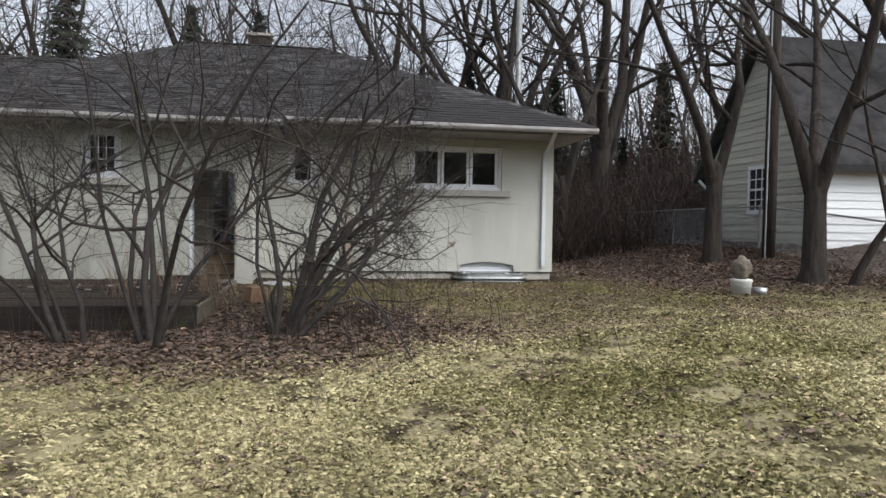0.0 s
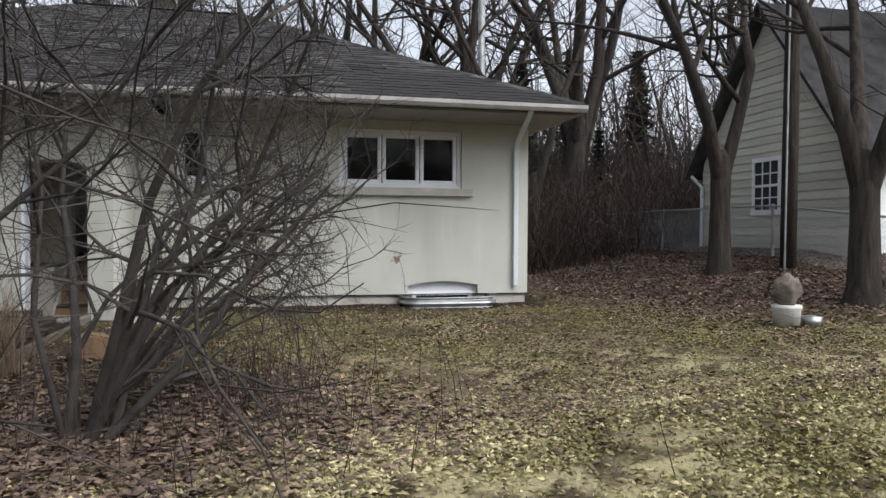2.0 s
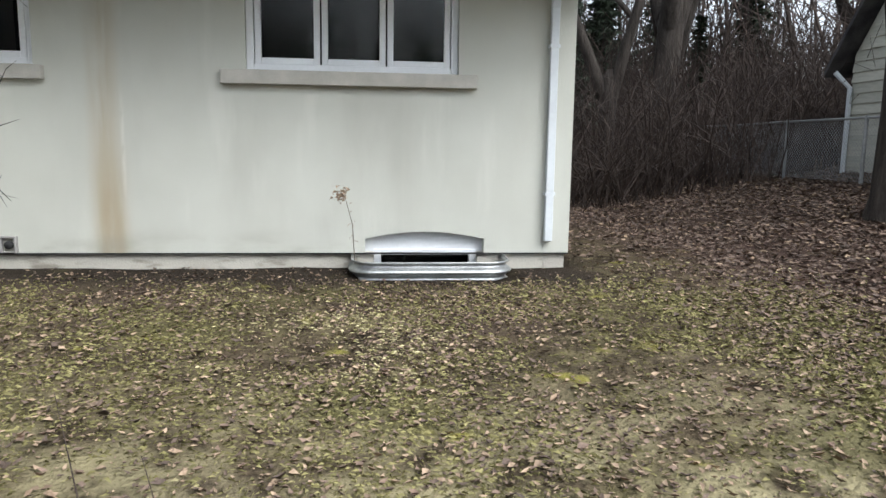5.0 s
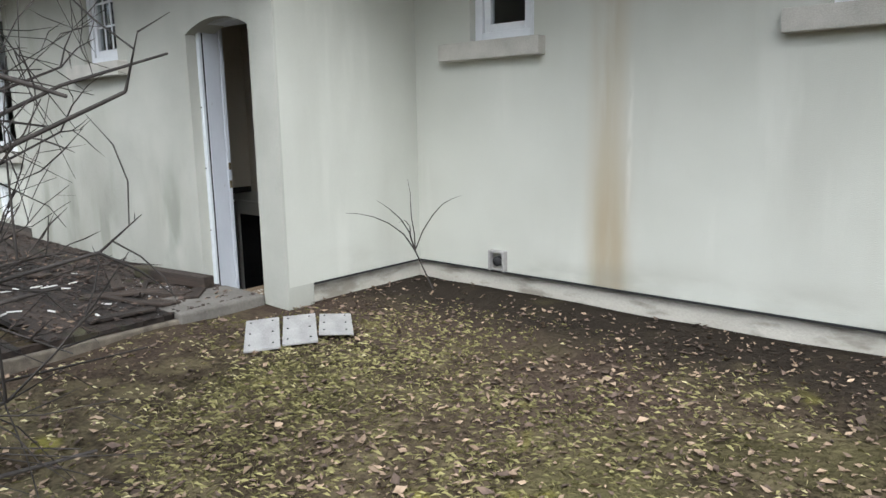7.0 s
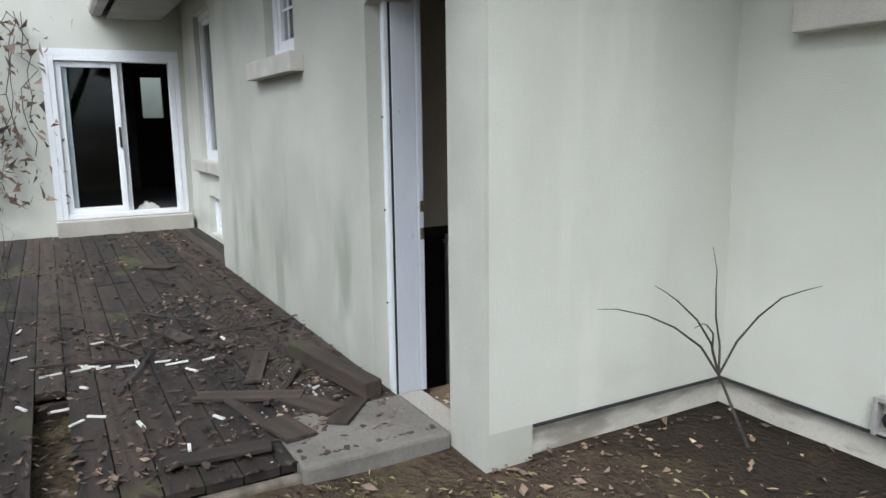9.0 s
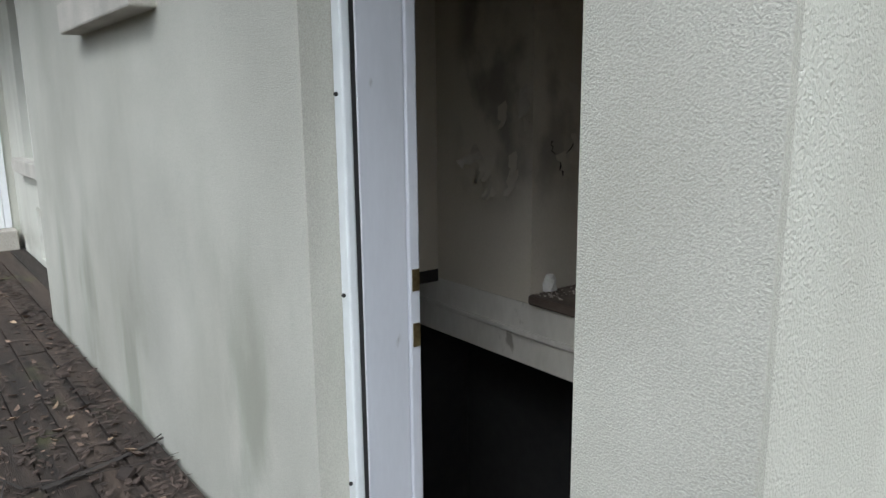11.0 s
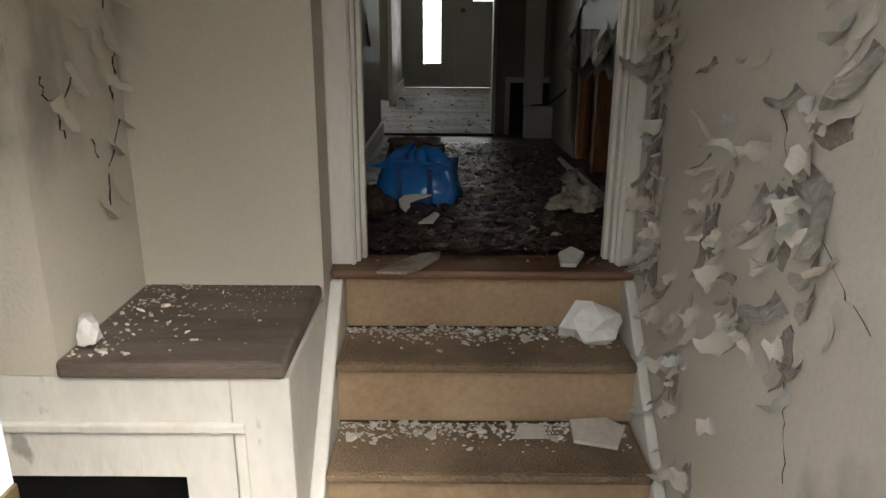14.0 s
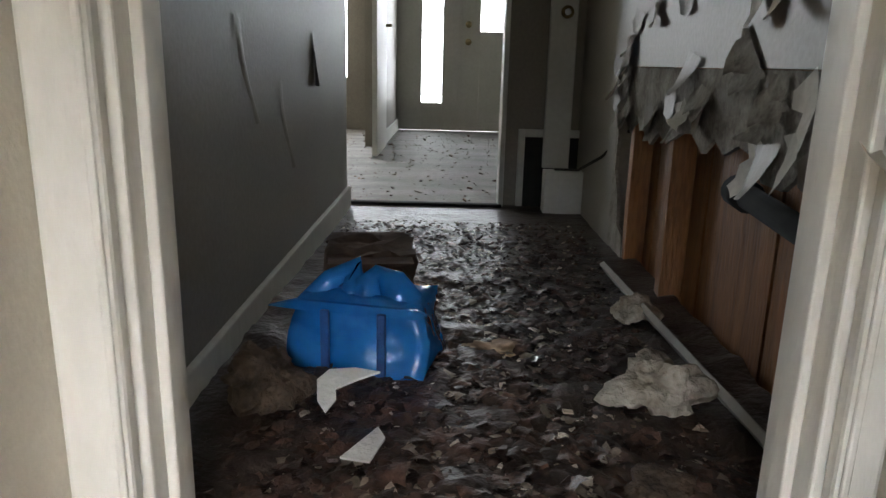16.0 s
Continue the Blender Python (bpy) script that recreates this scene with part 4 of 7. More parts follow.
def basement_window():
    w = thing("window_6", None, None, "white arched basement window in a galvanised well", "window", kind="structure")
    bm = bmesh.new()
    prism(bm, [(-1.94, 0.0), (-0.82, 0.0)] + arc_points(-1.94, -0.82, 0.125, 0.192)[::-1], 0.03, "y", 0.10)
    part("arch_panel", bm, WHITE_VINYL, w, "white curved panel")
    part("window_frame", boxes((-1.86, -1.79, 0.075, 0.16, -0.5, 0.02), (-0.95, -0.88, 0.075, 0.16, -0.5, 0.02), (-1.79, -0.95, 0.075, 0.16, -0.03, 0.02), (-1.79, -0.95, 0.075, 0.16, -0.5, -0.45)), WHITE_VINYL, w, bevel=0.004)
    p = part("pane", boxes((-1.79, -0.95, 0.11, 0.116, -0.45, -0.03)), DARK_GLASS, w)
    p.visible_shadow = False
    # basement darkness is painted on this sheet behind the pane
    part("dark_room", boxes((-1.95, -0.8, 0.6, 0.62, -0.7, 0.2)), BLACK_AND_SHADE, w)


basement_window()


def window_well():
    w = thing("window_well", None, None, "corrugated galvanised steel window well against the wall", "window well")
    path = [(-2.06, 0.03)]
    r = 0.22
    for i in range(7):
        a = math.pi + (math.pi / 2) * i / 6
        path.append((-2.06 + r + r * math.cos(a), -0.28 + r * math.sin(a)))
    for i in range(7):
        a = 1.5 * math.pi + (math.pi / 2) * i / 6
        path.append((-0.64 - r + r * math.cos(a), -0.28 + r * math.sin(a)))
    path.append((-0.64, 0.03))
    bm = bmesh.new()
    rows = []
    n = 28
    for k in range(n + 1):
        z = -0.46 + 0.44 * k / n
        off = 0.03 * math.sin(2 * math.pi * k / 7.0)
        ring = []
        for i, (x, y) in enumerate(path):
            a, b = path[max(i - 1, 0)], path[min(i + 1, len(path) - 1)]
            tx, ty = b[0] - a[0], b[1] - a[1]
            l = math.hypot(tx, ty)
            ring.append(bm.verts.new((x + ty / l * off, y - tx / l * off, z)))
        rows.append(ring)
    for a, b in zip(rows, rows[1:]):
        for i in range(len(path) - 1):
            bm.faces.new((a[i], a[i + 1], b[i + 1], b[i]))
    shell = part("shell", bm, GALV, w, smooth=True)
    md = shell.modifiers.new("thick", "SOLIDIFY")
    md.thickness = 0.004
    bm = bmesh.new()
    tube(bm, [(x, y, -0.018) for x, y in path], [0.009] * len(path), 6)
    part("rim", bm, GALV, w, smooth=True)


window_well()


def dryer_vent():
    v = thing("dryer_vent", None, None, "small square white vent with a dark round duct", "vent")
    x0, x1, z0, z1 = -5.14, -5.0, 0.005, 0.155
    part("hood", boxes((x0, x0 + 0.018, -0.05, 0.001, z0, z1), (x1 - 0.018, x1, -0.05, 0.001, z0, z1), (x0 + 0.018, x1 - 0.018, -0.05, 0.001, z1 - 0.018, z1), (x0 + 0.018, x1 - 0.018, -0.03, 0.001, z0, z0 + 0.012)), GUTTER, v, "weathered grey vent hood", bevel=0.003)
    part("back_plate", boxes((x0 + 0.018, x1 - 0.018, -0.008, -0.001, z0 + 0.012, z1 - 0.018)), SILL_STONE, v)
    # solid black plug, drawn for the shade inside the duct
    bm = bmesh.new()
    tube(bm, [(-5.07, -0.04, 0.075), (-5.07, -0.0085, 0.075)], [0.036, 0.036], 18)
    part("duct", bm, BLACK_AND_SHADE, v, "round duct mouth filled with black as shade", smooth=True)


dryer_vent()


def roof_shingles():
    """Courses of asphalt tabs on the slopes that face the lawn."""
    rng = random.Random(11)
    tab = bmesh.new()
    prism(tab, [(0.0, 0.0), (0.295, 0.0), (0.295, 0.012), (0.0, 0.012)], 0.2, "y", 0.0)
    me_tab = mesh_of("shingle", tab, ROOF_DARK)

    def slope(roof, x0, x1, y0, z0, rx0, rx1, ym, zr, keep_parts):
        run = math.hypot(ym - y0, zr - z0)
        pitch = math.atan2(zr - z0, ym - y0)
        bm = bmesh.new()
        count = int(run / 0.16)
        for c in range(count):
            s = c * 0.16 / run
            a, b = x0 + (rx0 - x0) * s, x1 + (rx1 - x1) * s
            y, z = y0 + (ym - y0) * s, z0 + (zr - z0) * s
            off = (c % 2) * 0.15 + rng.uniform(0, 0.05)
            x = a + 0.02 - off
            while x < b - 0.1:
                l, r = max(x, a), min(x + 0.295, b)
                if r - l > 0.05:
                    lift = rng.uniform(0.004, 0.012)
                    m = Matrix.Translation((l, y - 0.015, z + lift)) @ Matrix.Rotation(pitch - 0.05, 4, "X")
                    if keep_parts and c < 9 and x > -3.2 and r - l > 0.29:
                        piece("shingle", me_tab, roof, m)
                    else:
                        vs = [m @ Vector(p) for p in ((0, 0, 0), (r - l, 0, 0), (r - l, 0.2, 0), (0, 0.2, 0), (0, 0, 0.012), (r - l, 0, 0.012), (r - l, 0.2, 0.012), (0, 0.2, 0.012))]
                        v = [bm.verts.new(p) for p in vs]
                        for f in ((4, 5, 6, 7), (0, 1, 5, 4), (1, 2, 6, 5), (3, 0, 4, 7)):
                            bm.faces.new([v[i] for i in f])
                x += 0.3
        me = bpy.data.meshes.new("shingle_courses")
        bm.to_mesh(me)
        bm.free()
        me.materials.append(ROOF_DARK)
        tagged(piece("shingle_courses", me, roof), kind="stuff")
    slope(roof_a, -12.2, 0.45, -1.15, 2.80, -7.6, -4.6, 4.025, 5.25, True)
    slope(roof_b, -18.6, -5.35, -1.95, 2.62, -13.6, -8.9, 2.825, 4.45, False)
    # ridge and hip caps
    bm = bmesh.new()
    for p, q in (((0.45, -1.15, 2.81), (-4.6, 4.025, 5.26)), ((-4.6, 4.025, 5.27), (-7.6, 4.025, 5.27)), ((-5.35, -1.95, 2.63), (-8.9, 2.825, 4.46))):
        P, Q = Vector(p), Vector(q)
        n = int((Q - P).length / 0.24)
        side = (Q - P).cross(Vector((0, 0, 1))).normalized() * 0.12
        for i in range(n):
            a, b = P.lerp(Q, i / n), P.lerp(Q, (i + 1.25) / n)
            up, dn = Vector((0, 0, 0.035)), Vector((0, 0, -0.02))
            v = [bm.verts.new(k) for k in (a - side + dn, a + up, a + side + dn, b - side + dn, b + up * 0.6, b + side + dn)]
            bm.faces.new((v[0], v[1], v[4], v[3]))
            bm.faces.new((v[1], v[2], v[5], v[4]))
            bm.faces.new((v[0], v[2], v[1]))
    part("ridge_caps", bm, ROOF_DARK, roof_a, kind="stuff")


def chimney():
    c = thing("chimney", None, None, "short dark brick chimney with a metal cap", "chimney")
    part("stack", boxes((-6.5, -5.95, 4.2, 4.7, 4.5, 5.55)), BARK, c, "dark brick stack", bevel=0.01)
    part("crown", boxes((-6.54, -5.91, 4.16, 4.74, 5.55, 5.62)), CONCRETE, c, bevel=0.01)
    bm = bmesh.new()
    tube(bm, [(-6.22, 4.45, 5.62), (-6.22, 4.45, 5.8)], [0.1, 0.1], 14)
    tube(bm, [(-6.22, 4.45, 5.82), (-6.22, 4.45, 5.85), (-6.22, 4.45, 5.93)], [0.17, 0.17, 0.02], 14)
    part("flue_cap", bm, BLACK_AND_SHADE, c)


chimney()


# ---- neighbour, fence, pole ----
def neighbour():
    h = thing("neighbour_house", None, None, "white clapboard gabled house with grey shingle roof behind the fence", "house")
    X0, X1, Y0, Y1, Z0, ZE, ZR = 7.0, 15.0, 0.95, 6.0, 0.35, 2.75, 6.2
    ym = (Y0 + Y1) / 2
    bm = bmesh.new()
    prism(bm, [(Y0, Z0 - 0.8), (Y1, Z0 - 0.8), (Y1, ZE), (ym, ZR - 0.15), (Y0, ZE)], X1 - X0, "x", X0)
    wall = part("wall", bm, SIDING, h, "weathered white clapboard")
    step = 0.19
    bmt = bmesh.new()
    prism(bmt, [(0.0, 0.0), (-0.032, 0.0), (-0.006, step), (0.0, step)], 1.0, "y", 0.0)
    me_w = mesh_of("clapboard", bmt, SIDING)
    z = Z0
    while z < ZR - 0.3:
        half = (Y1 - Y0) / 2 if z + step < ZE else (Y1 - Y0) / 2 * (ZR - 0.15 - z - step) / (ZR - 0.15 - ZE)
        if half > 0.15:
            piece("clapboard", me_w, wall, Matrix.Translation((X0, ym - half, z)) @ Matrix.Diagonal((1, 2 * half, 1, 1)))
        z += step
    bmt = bmesh.new()
    prism(bmt, [(0.0, 0.0), (-0.03, 0.0), (-0.008, step), (0.0, step)], 1.0, "x", 0.0)
    me_s = mesh_of("clapboard", bmt, SIDING_WHITE)
    z = Z0
    while z < ZE - 0.1:
        piece("clapboard", me_s, wall, Matrix.Translation((X0 + 0.06, Y0, z)) @ Matrix.Diagonal((X1 - X0 - 0.06, 1, 1, 1)))
        z += step
    part("corner_board", boxes((X0 - 0.035, X0 + 0.06, Y0 - 0.035, Y0 + 0.06, Z0, ZE)), SIDING_WHITE, h)
    bm = bmesh.new()
    o = 0.35
    slope_panel(bm, (X0 - o, Y0 - o, ZE - 0.25), (X1 + o, Y0 - o, ZE - 0.25), (X1 + o, ym, ZR), (X0 - o, ym, ZR), 0.12)
    slope_panel(bm, (X1 + o, Y1 + o, ZE - 0.25), (X0 - o, Y1 + o, ZE - 0.25), (X0 - o, ym, ZR), (X1 + o, ym, ZR), 0.12)
    part("roof", bm, ROOF_DARK, h, "grey asphalt shingle roof")
    part("fascia", boxes((X0 - o, X1 + o, Y0 - o - 0.03, Y0 - o, ZE - 0.42, ZE - 0.27)), BLACK_AND_SHADE, h, "dark eave board")
    y0, y1, z0, z1 = 3.05, 3.85, 1.5, 2.6
    win = part("window", boxes((X0 - 0.06, X0 - 0.02, y0 - 0.09, y0, z0 - 0.1, z1 + 0.1), (X0 - 0.06, X0 - 0.02, y1, y1 + 0.09, z0 - 0.1, z1 + 0.1), (X0 - 0.06, X0 - 0.02, y0, y1, z1, z1 + 0.1), (X0 - 0.09, X0 - 0.02, y0 - 0.1, y1 + 0.1, z0 - 0.12, z0)), SIDING_WHITE, h, "white trimmed sash window")
    # opaque black pane, with the unlit room's shade in its colour
    part("pane", boxes((X0 - 0.04, X0 - 0.034, y0, y1, z0, z1)), BLACK_AND_SHADE, win)
    for k in range(1, 3):
        y = y0 + (y1 - y0) * k / 3
        part("glazing_bar", boxes((X0 - 0.055, X0 - 0.041, y - 0.015, y + 0.015, z0, z1)), SIDING_WHITE, win)
    for k in range(1, 4):
        z = z0 + (z1 - z0) * k / 4
        part("glazing_bar", boxes((X0 - 0.06, X0 - 0.041, y0, y1, z - (0.03 if k == 2 else 0.014), z + (0.03 if k == 2 else 0.014))), SIDING_WHITE, win)
    part("foundation", boxes((X0 - 0.02, X1, Y0 - 0.02, Y1, Z0 - 0.9, Z0)), CONCRETE, h)
    bm = bmesh.new()
    tube(bm, [(X0 - 0.3, Y1 + 0.1, ZE - 0.3), (X0 - 0.08, Y1 - 0.05, ZE - 0.6), (X0 - 0.08, Y1 - 0.05, Z0 + 0.2)], [0.045] * 3, 8)
    part("downspout", bm, WHITE_METAL, h, "white downspout")


neighbour()


def chain_fence():
    f = thing("chain_link_fence", None, None, "galvanised chain link fence along the neighbour's yard", "fence")
    ys = [-4.5 + 2.2 * i for i in range(8)]
    x = 6.1
    tops = [ground_z(x, y) + 1.08 for y in ys]
    for y, t in zip(ys, tops):
        bm = bmesh.new()
        tube(bm, [(x, y, t - 1.5), (x, y, t + 0.04)], [0.03, 0.03], 8)
        part("post", bm, METAL_GREY, f)
    for (y0, t0), (y1, t1) in zip(zip(ys, tops), zip(ys[1:], tops[1:])):
        bm = bmesh.new()
        tube(bm, [(x, y0, t0), (x, y1, t1)], [0.022, 0.022], 6)
        part("rail", bm, METAL_GREY, f)
        bm = bmesh.new()
        n = int((y1 - y0) / 0.075)
        for i in range(-14, n):
            for s in (1, -1):
                a0, a1 = (i, i + 14) if s == 1 else (i + 14, i)
                lo, hi = 0.0, 1.0
                pts = []
                for k in range(2):
                    yy = y0 + (a0, a1)[k] * 0.075
                    pts.append([yy, k * 1.04])
                (ya, za), (yb, zb) = pts
                ca, cb = clamp(ya, y0, y1), clamp(yb, y0, y1)
                if abs(yb - ya) < 1e-6 or abs(cb - ca) < 1e-3:
                    continue
                za2, zb2 = za + (zb - za) * (ca - ya) / (yb - ya), za + (zb - za) * (cb - ya) / (yb - ya)
                g = lambda y: t0 + (t1 - t0) * (y - y0) / (y1 - y0) - 1.05
                tube(bm, [(x, ca, g(ca) + za2), (x, cb, g(cb) + zb2)], [0.0028, 0.0028], 3, False)
        part("mesh_panel", bm, METAL_GREY, f, kind="stuff")


chain_fence()


def bucket_and_stump():
    gz = ground_z(2.2, -3.25)
    b = thing("bucket", None, None, "dirty white plastic bucket under a weathered stump", "bucket")
    bm = bmesh.new()
    tube(bm, [(2.2, -3.25, gz), (2.2, -3.25, gz + 0.21), (2.2, -3.25, gz + 0.23), (2.2, -3.25, gz + 0.27)], [0.15, 0.165, 0.175, 0.175], 20)
    part("shell", bm, FRONT_DOOR, b, "scuffed white shell", smooth=True)
    bm = bmesh.new()
    tube(bm, [(2.2 + 0.175 * math.cos(a), -3.25 + 0.175 * math.sin(a), gz + 0.19 - 0.05 * math.sin((a - 3.6) * 1.1)) for a in np.linspace(3.6, 6.0, 9)], [0.004] * 9, 5)
    part("handle", bm, METAL_GREY, b, "wire handle")
    s = thing("stump", None, None, "rough grey tree stump resting on the bucket", "stump")
    bm = bmesh.new()
    bmesh.ops.create_icosphere(bm, subdivisions=3, radius=1.0)
    for v in bm.verts:
        k = 1 + 0.45 * noise.noise(v.co * 2.2) + 0.2 * noise.noise(v.co * 6)
        v.co = Vector((v.co.x * 0.16 * k, v.co.y * 0.15 * k, v.co.z * 0.19 * k)) + Vector((2.22, -3.23, gz + 0.45))
    part("log", bm, OLD_WOOD, s, smooth=True)
    p = thing("pail", None, None, "small grey pail lying beside the bucket", "pail")
    bm = bmesh.new()
    z2 = ground_z(2.5, -3.3)
    tube(bm, [(2.5, -3.32, z2 - 0.01), (2.5, -3.32, z2 + 0.13)], [0.1, 0.12], 16)
    part("shell", bm, GALV, p, smooth=True)


bucket_and_stump()


def utility_pole():
    p = thing("utility_pole", None, None, "dark straight wooden pole beside the fence", "pole")
    g = ground_z(5.6, 1.0)
    bm = bmesh.new()
    tube(bm, [(5.6, 1.0, g - 0.5), (5.62, 1.0, 4), (5.66, 1.0, 9.5)], [0.15, 0.14, 0.11], 12)
    part("shaft", bm, BARK, p, smooth=True)
    bm = bmesh.new()
    tube(bm, [(5.42, 0.86, g), (5.45, 0.86, 6)], [0.02, 0.02], 6)
    part("conduit", bm, METAL_GREY, p)


utility_pole()


def far_pole():
    p = thing("pole", None, None, "tall grey pole rising behind the roof", "pole")
    bm = bmesh.new()
    tube(bm, [(2.6, 12.0, -0.5), (2.6, 12.0, 9.5)], [0.14, 0.11], 10)
    part("shaft", bm, METAL_GREY, p, smooth=True)


far_pole()


# ---- trees and shrubs ----
def clear_of_walk(p):
    """True where twigs may grow: away from the walked line and the deck side."""
    return (p.x < -3.38 and p.y < -3.34) or (p.x < -4.3 and p.y < -2.85) or p.x > 0.4 or p.y > -1.0


def branch(bm, rng, p, d, length, r, level, sides, wander=0.18, droop=0.0, kids=4, up=0.06, free=True):
    n = 5 if level > 1 else 3
    pts, rad = [p], [r]
    q = Vector(p)
    d = Vector(d).normalized()
    for i in range(n):
        d = (d + Vector((rng.gauss(0, wander), rng.gauss(0, wander), rng.gauss(0, wander) + up - droop))).normalized()
        q = q + d * (length / n)
        if not free and not clear_of_walk(q):
            break
        pts.append(q.copy())
        rad.append(max(r * (1 - 0.75 * (i + 1) / n), 0.002))
    n = len(pts) - 1
    if n < 1:
        return
    rad[-1] = min(rad[-1], 0.3 * r)
    tube(bm, pts, rad, sides if level > 1 else 3, False)
    if level <= 0:
        return
    for k in range(kids):
        f = rng.uniform(0.25, 1.0)
        i = min(int(f * n), n - 1)
        at = pts[i].lerp(pts[i + 1], f * n - i) if f < 1 else pts[-1]
        tang = (pts[i + 1] - pts[i]).normalized()
        side = tang.orthogonal().normalized()
        side.rotate(Matrix.Rotation(rng.uniform(0, 6.283), 3, tang))
        nd = (tang * rng.uniform(0.4, 0.9) + side * rng.uniform(0.6, 1.0)).normalized()
        branch(bm, rng, at, nd, length * rng.uniform(0.45, 0.7), rad[i] * rng.uniform(0.45, 0.65), level - 1, max(sides - 1, 4), wander, droop, kids, up, free)


def bare_tree(seed, height, r, forks, label, group="", lean=0.0, crown_levels=3, kids=4):
    rng = random.Random(seed)
    t = thing("tree", None, None, label, "tree", group)
    fork = height * rng.uniform(0.22, 0.3)
    bm = bmesh.new()
    tips = []
    flare = [(0, 0, -0.4), (0, 0, 0.0), (lean * 0.05, 0, 0.25), (lean * 0.4, 0, fork * 0.6), (lean * 0.7, 0, fork * 0.85), (lean * 0.8, 0, fork), (lean * 0.82, 0, fork + r * 0.8)]
    tube(bm, flare, [r * 1.5, r * 1.35, r * 1.05, r * 0.9, r * 0.92, r * 0.8, r * 0.3], 14, True)
    part("trunk", bm, BARK, t, smooth=True)
    for k in range(forks):
        a = 2 * math.pi * k / forks + rng.uniform(-0.4, 0.4)
        d = Vector((math.cos(a) * 0.42, math.sin(a) * 0.42, 1))
        bm = bmesh.new()
        branch(bm, rng, (lean * 0.7 + math.cos(a) * r * 0.2, math.sin(a) * r * 0.2, fork - r * 2.2), d, height * rng.uniform(0.55, 0.75), r * 0.66, crown_levels, 7, 0.13, 0.0, kids)
        part("limb", bm, BARK, t, smooth=True)
    return t


def stand_of_trees():
    near = bare_tree(3, 9.5, 0.21, 2, "tall bare deciduous tree with a forked trunk", "bare trees beyond the lawn")
    near.matrix_basis = pose(4.6, 1.7, ground_z(4.6, 1.7), 0, 0, 15)
    thick = bare_tree(7, 8.5, 0.22, 3, "bare tree with several upright stems", "bare trees beyond the lawn", 0.1)
    thick.matrix_basis = pose(4.5, -2.0, ground_z(4.5, -2.0), 0, 0, 60)
    lean = bare_tree(9, 5.5, 0.075, 4, "bare leaning multi-stem tree beside the fence", "bare trees beyond the lawn", 0.4, 3, 3)
    lean.matrix_basis = pose(4.95, -2.5, ground_z(4.95, -2.5), 0, 12, -35)
    tall = bare_tree(21, 15.0, 0.3, 3, "tall bare deciduous tree behind the house", "bare trees beyond the lawn", 0.2, 4, 4)
    tall.matrix_basis = pose(1.8, 13.5, 0, 0, 0, 0)
    rng = random.Random(5)
    spots = [(3.3, 9.0), (5.2, 10.5), (6.6, 13.0), (0.2, 17.0), (11.5, 10.0), (-4.0, 17.0), (4.0, 20.0), (14.0, 16.0), (-9.0, 19.0), (-15.0, 16.0), (-20.0, 20.0), (17.0, 8.0), (7.0, 27.0), (-2.0, 24.0), (20.0, 15.0), (11.0, 1.5), (3.2, 14.5)]
    for i, (x, y) in enumerate(spots):
        src = (near, tall, thick, tall)[i % 4]
        s = rng.uniform(0.8, 1.15) * (1.5 if src in (near, thick) and y > 12 else 1.0)
        c = copy_thing(src, pose(x, y, ground_z(clamp(x, -10, 8), clamp(y, -10, 8)) - 0.1, rng.uniform(-3, 3), rng.uniform(-3, 3), rng.uniform(0, 360)))
        c.scale = (s, s, s * rng.uniform(0.95, 1.2))
        c["group"] = "bare trees beyond the lawn"


stand_of_trees()


def conifer(seed, height, label):
    rng = random.Random(seed)
    t = thing("spruce", None, None, label, "tree", "conifers behind the house")
    bm = bmesh.new()
    tube(bm, [(0, 0, -0.3), (0, 0, height * 0.6), (0, 0, height)], [height * 0.022, height * 0.012, 0.01], 8)
    part("trunk", bm, BARK, t, smooth=True)
    bm = bmesh.new()
    z = height * 0.08
    while z < height:
        reach = (height - z) * 0.27 * rng.uniform(0.8, 1.15) + 0.1
        for k in range(16):
            a = rng.uniform(0, 6.283)
            L = reach * rng.uniform(0.65, 1.1)
            m = int(5 + L * 5)
            for j in range(m):
                f = (j + rng.random()) / m
                c = Vector((math.cos(a) * L * f, math.sin(a) * L * f, z - 0.25 * L * f + rng.uniform(-0.05, 0.05)))
                s = 0.42 * (1.15 - f * 0.6) * rng.uniform(0.7, 1.2)
                b = Vector((rng.gauss(0, 1), rng.gauss(0, 1), rng.gauss(-0.4, 0.6))).normalized() * s
                o = b.orthogonal().normalized() * s * 0.22
                v = [bm.verts.new(c + k2) for k2 in (-b * 0.3 - o, -b * 0.3 + o, b)]
                bm.faces.new(v)
        z += 0.22 + height * 0.012
    me = bpy.data.meshes.new("foliage")
    bm.to_mesh(me)
    bm.free()
    me.materials.append(NEEDLES)
    piece("foliage", me, t)
    return t


def conifers():
    a = conifer(1, 9.0, "dark green spruce rising behind the roof")
    a.matrix_basis = pose(-9.5, 14.0, 0)
    for i, (x, y, s) in enumerate(((-7.2, 16.0, 1.05), (-13.5, 13.0, 1.2), (3.3, 12.0, 0.62), (-16.0, 6.5, 1.3), (5.6, 16.5, 0.85), (8.6, 19.0, 1.0), (2.2, 19.0, 0.95), (12.5, 20.0, 1.05), (6.9, 12.2, 0.5))):
        c = copy_thing(a, pose(x, y, 0, 0, 0, 70 * i))
        c.scale = (s, s, s)


conifers()


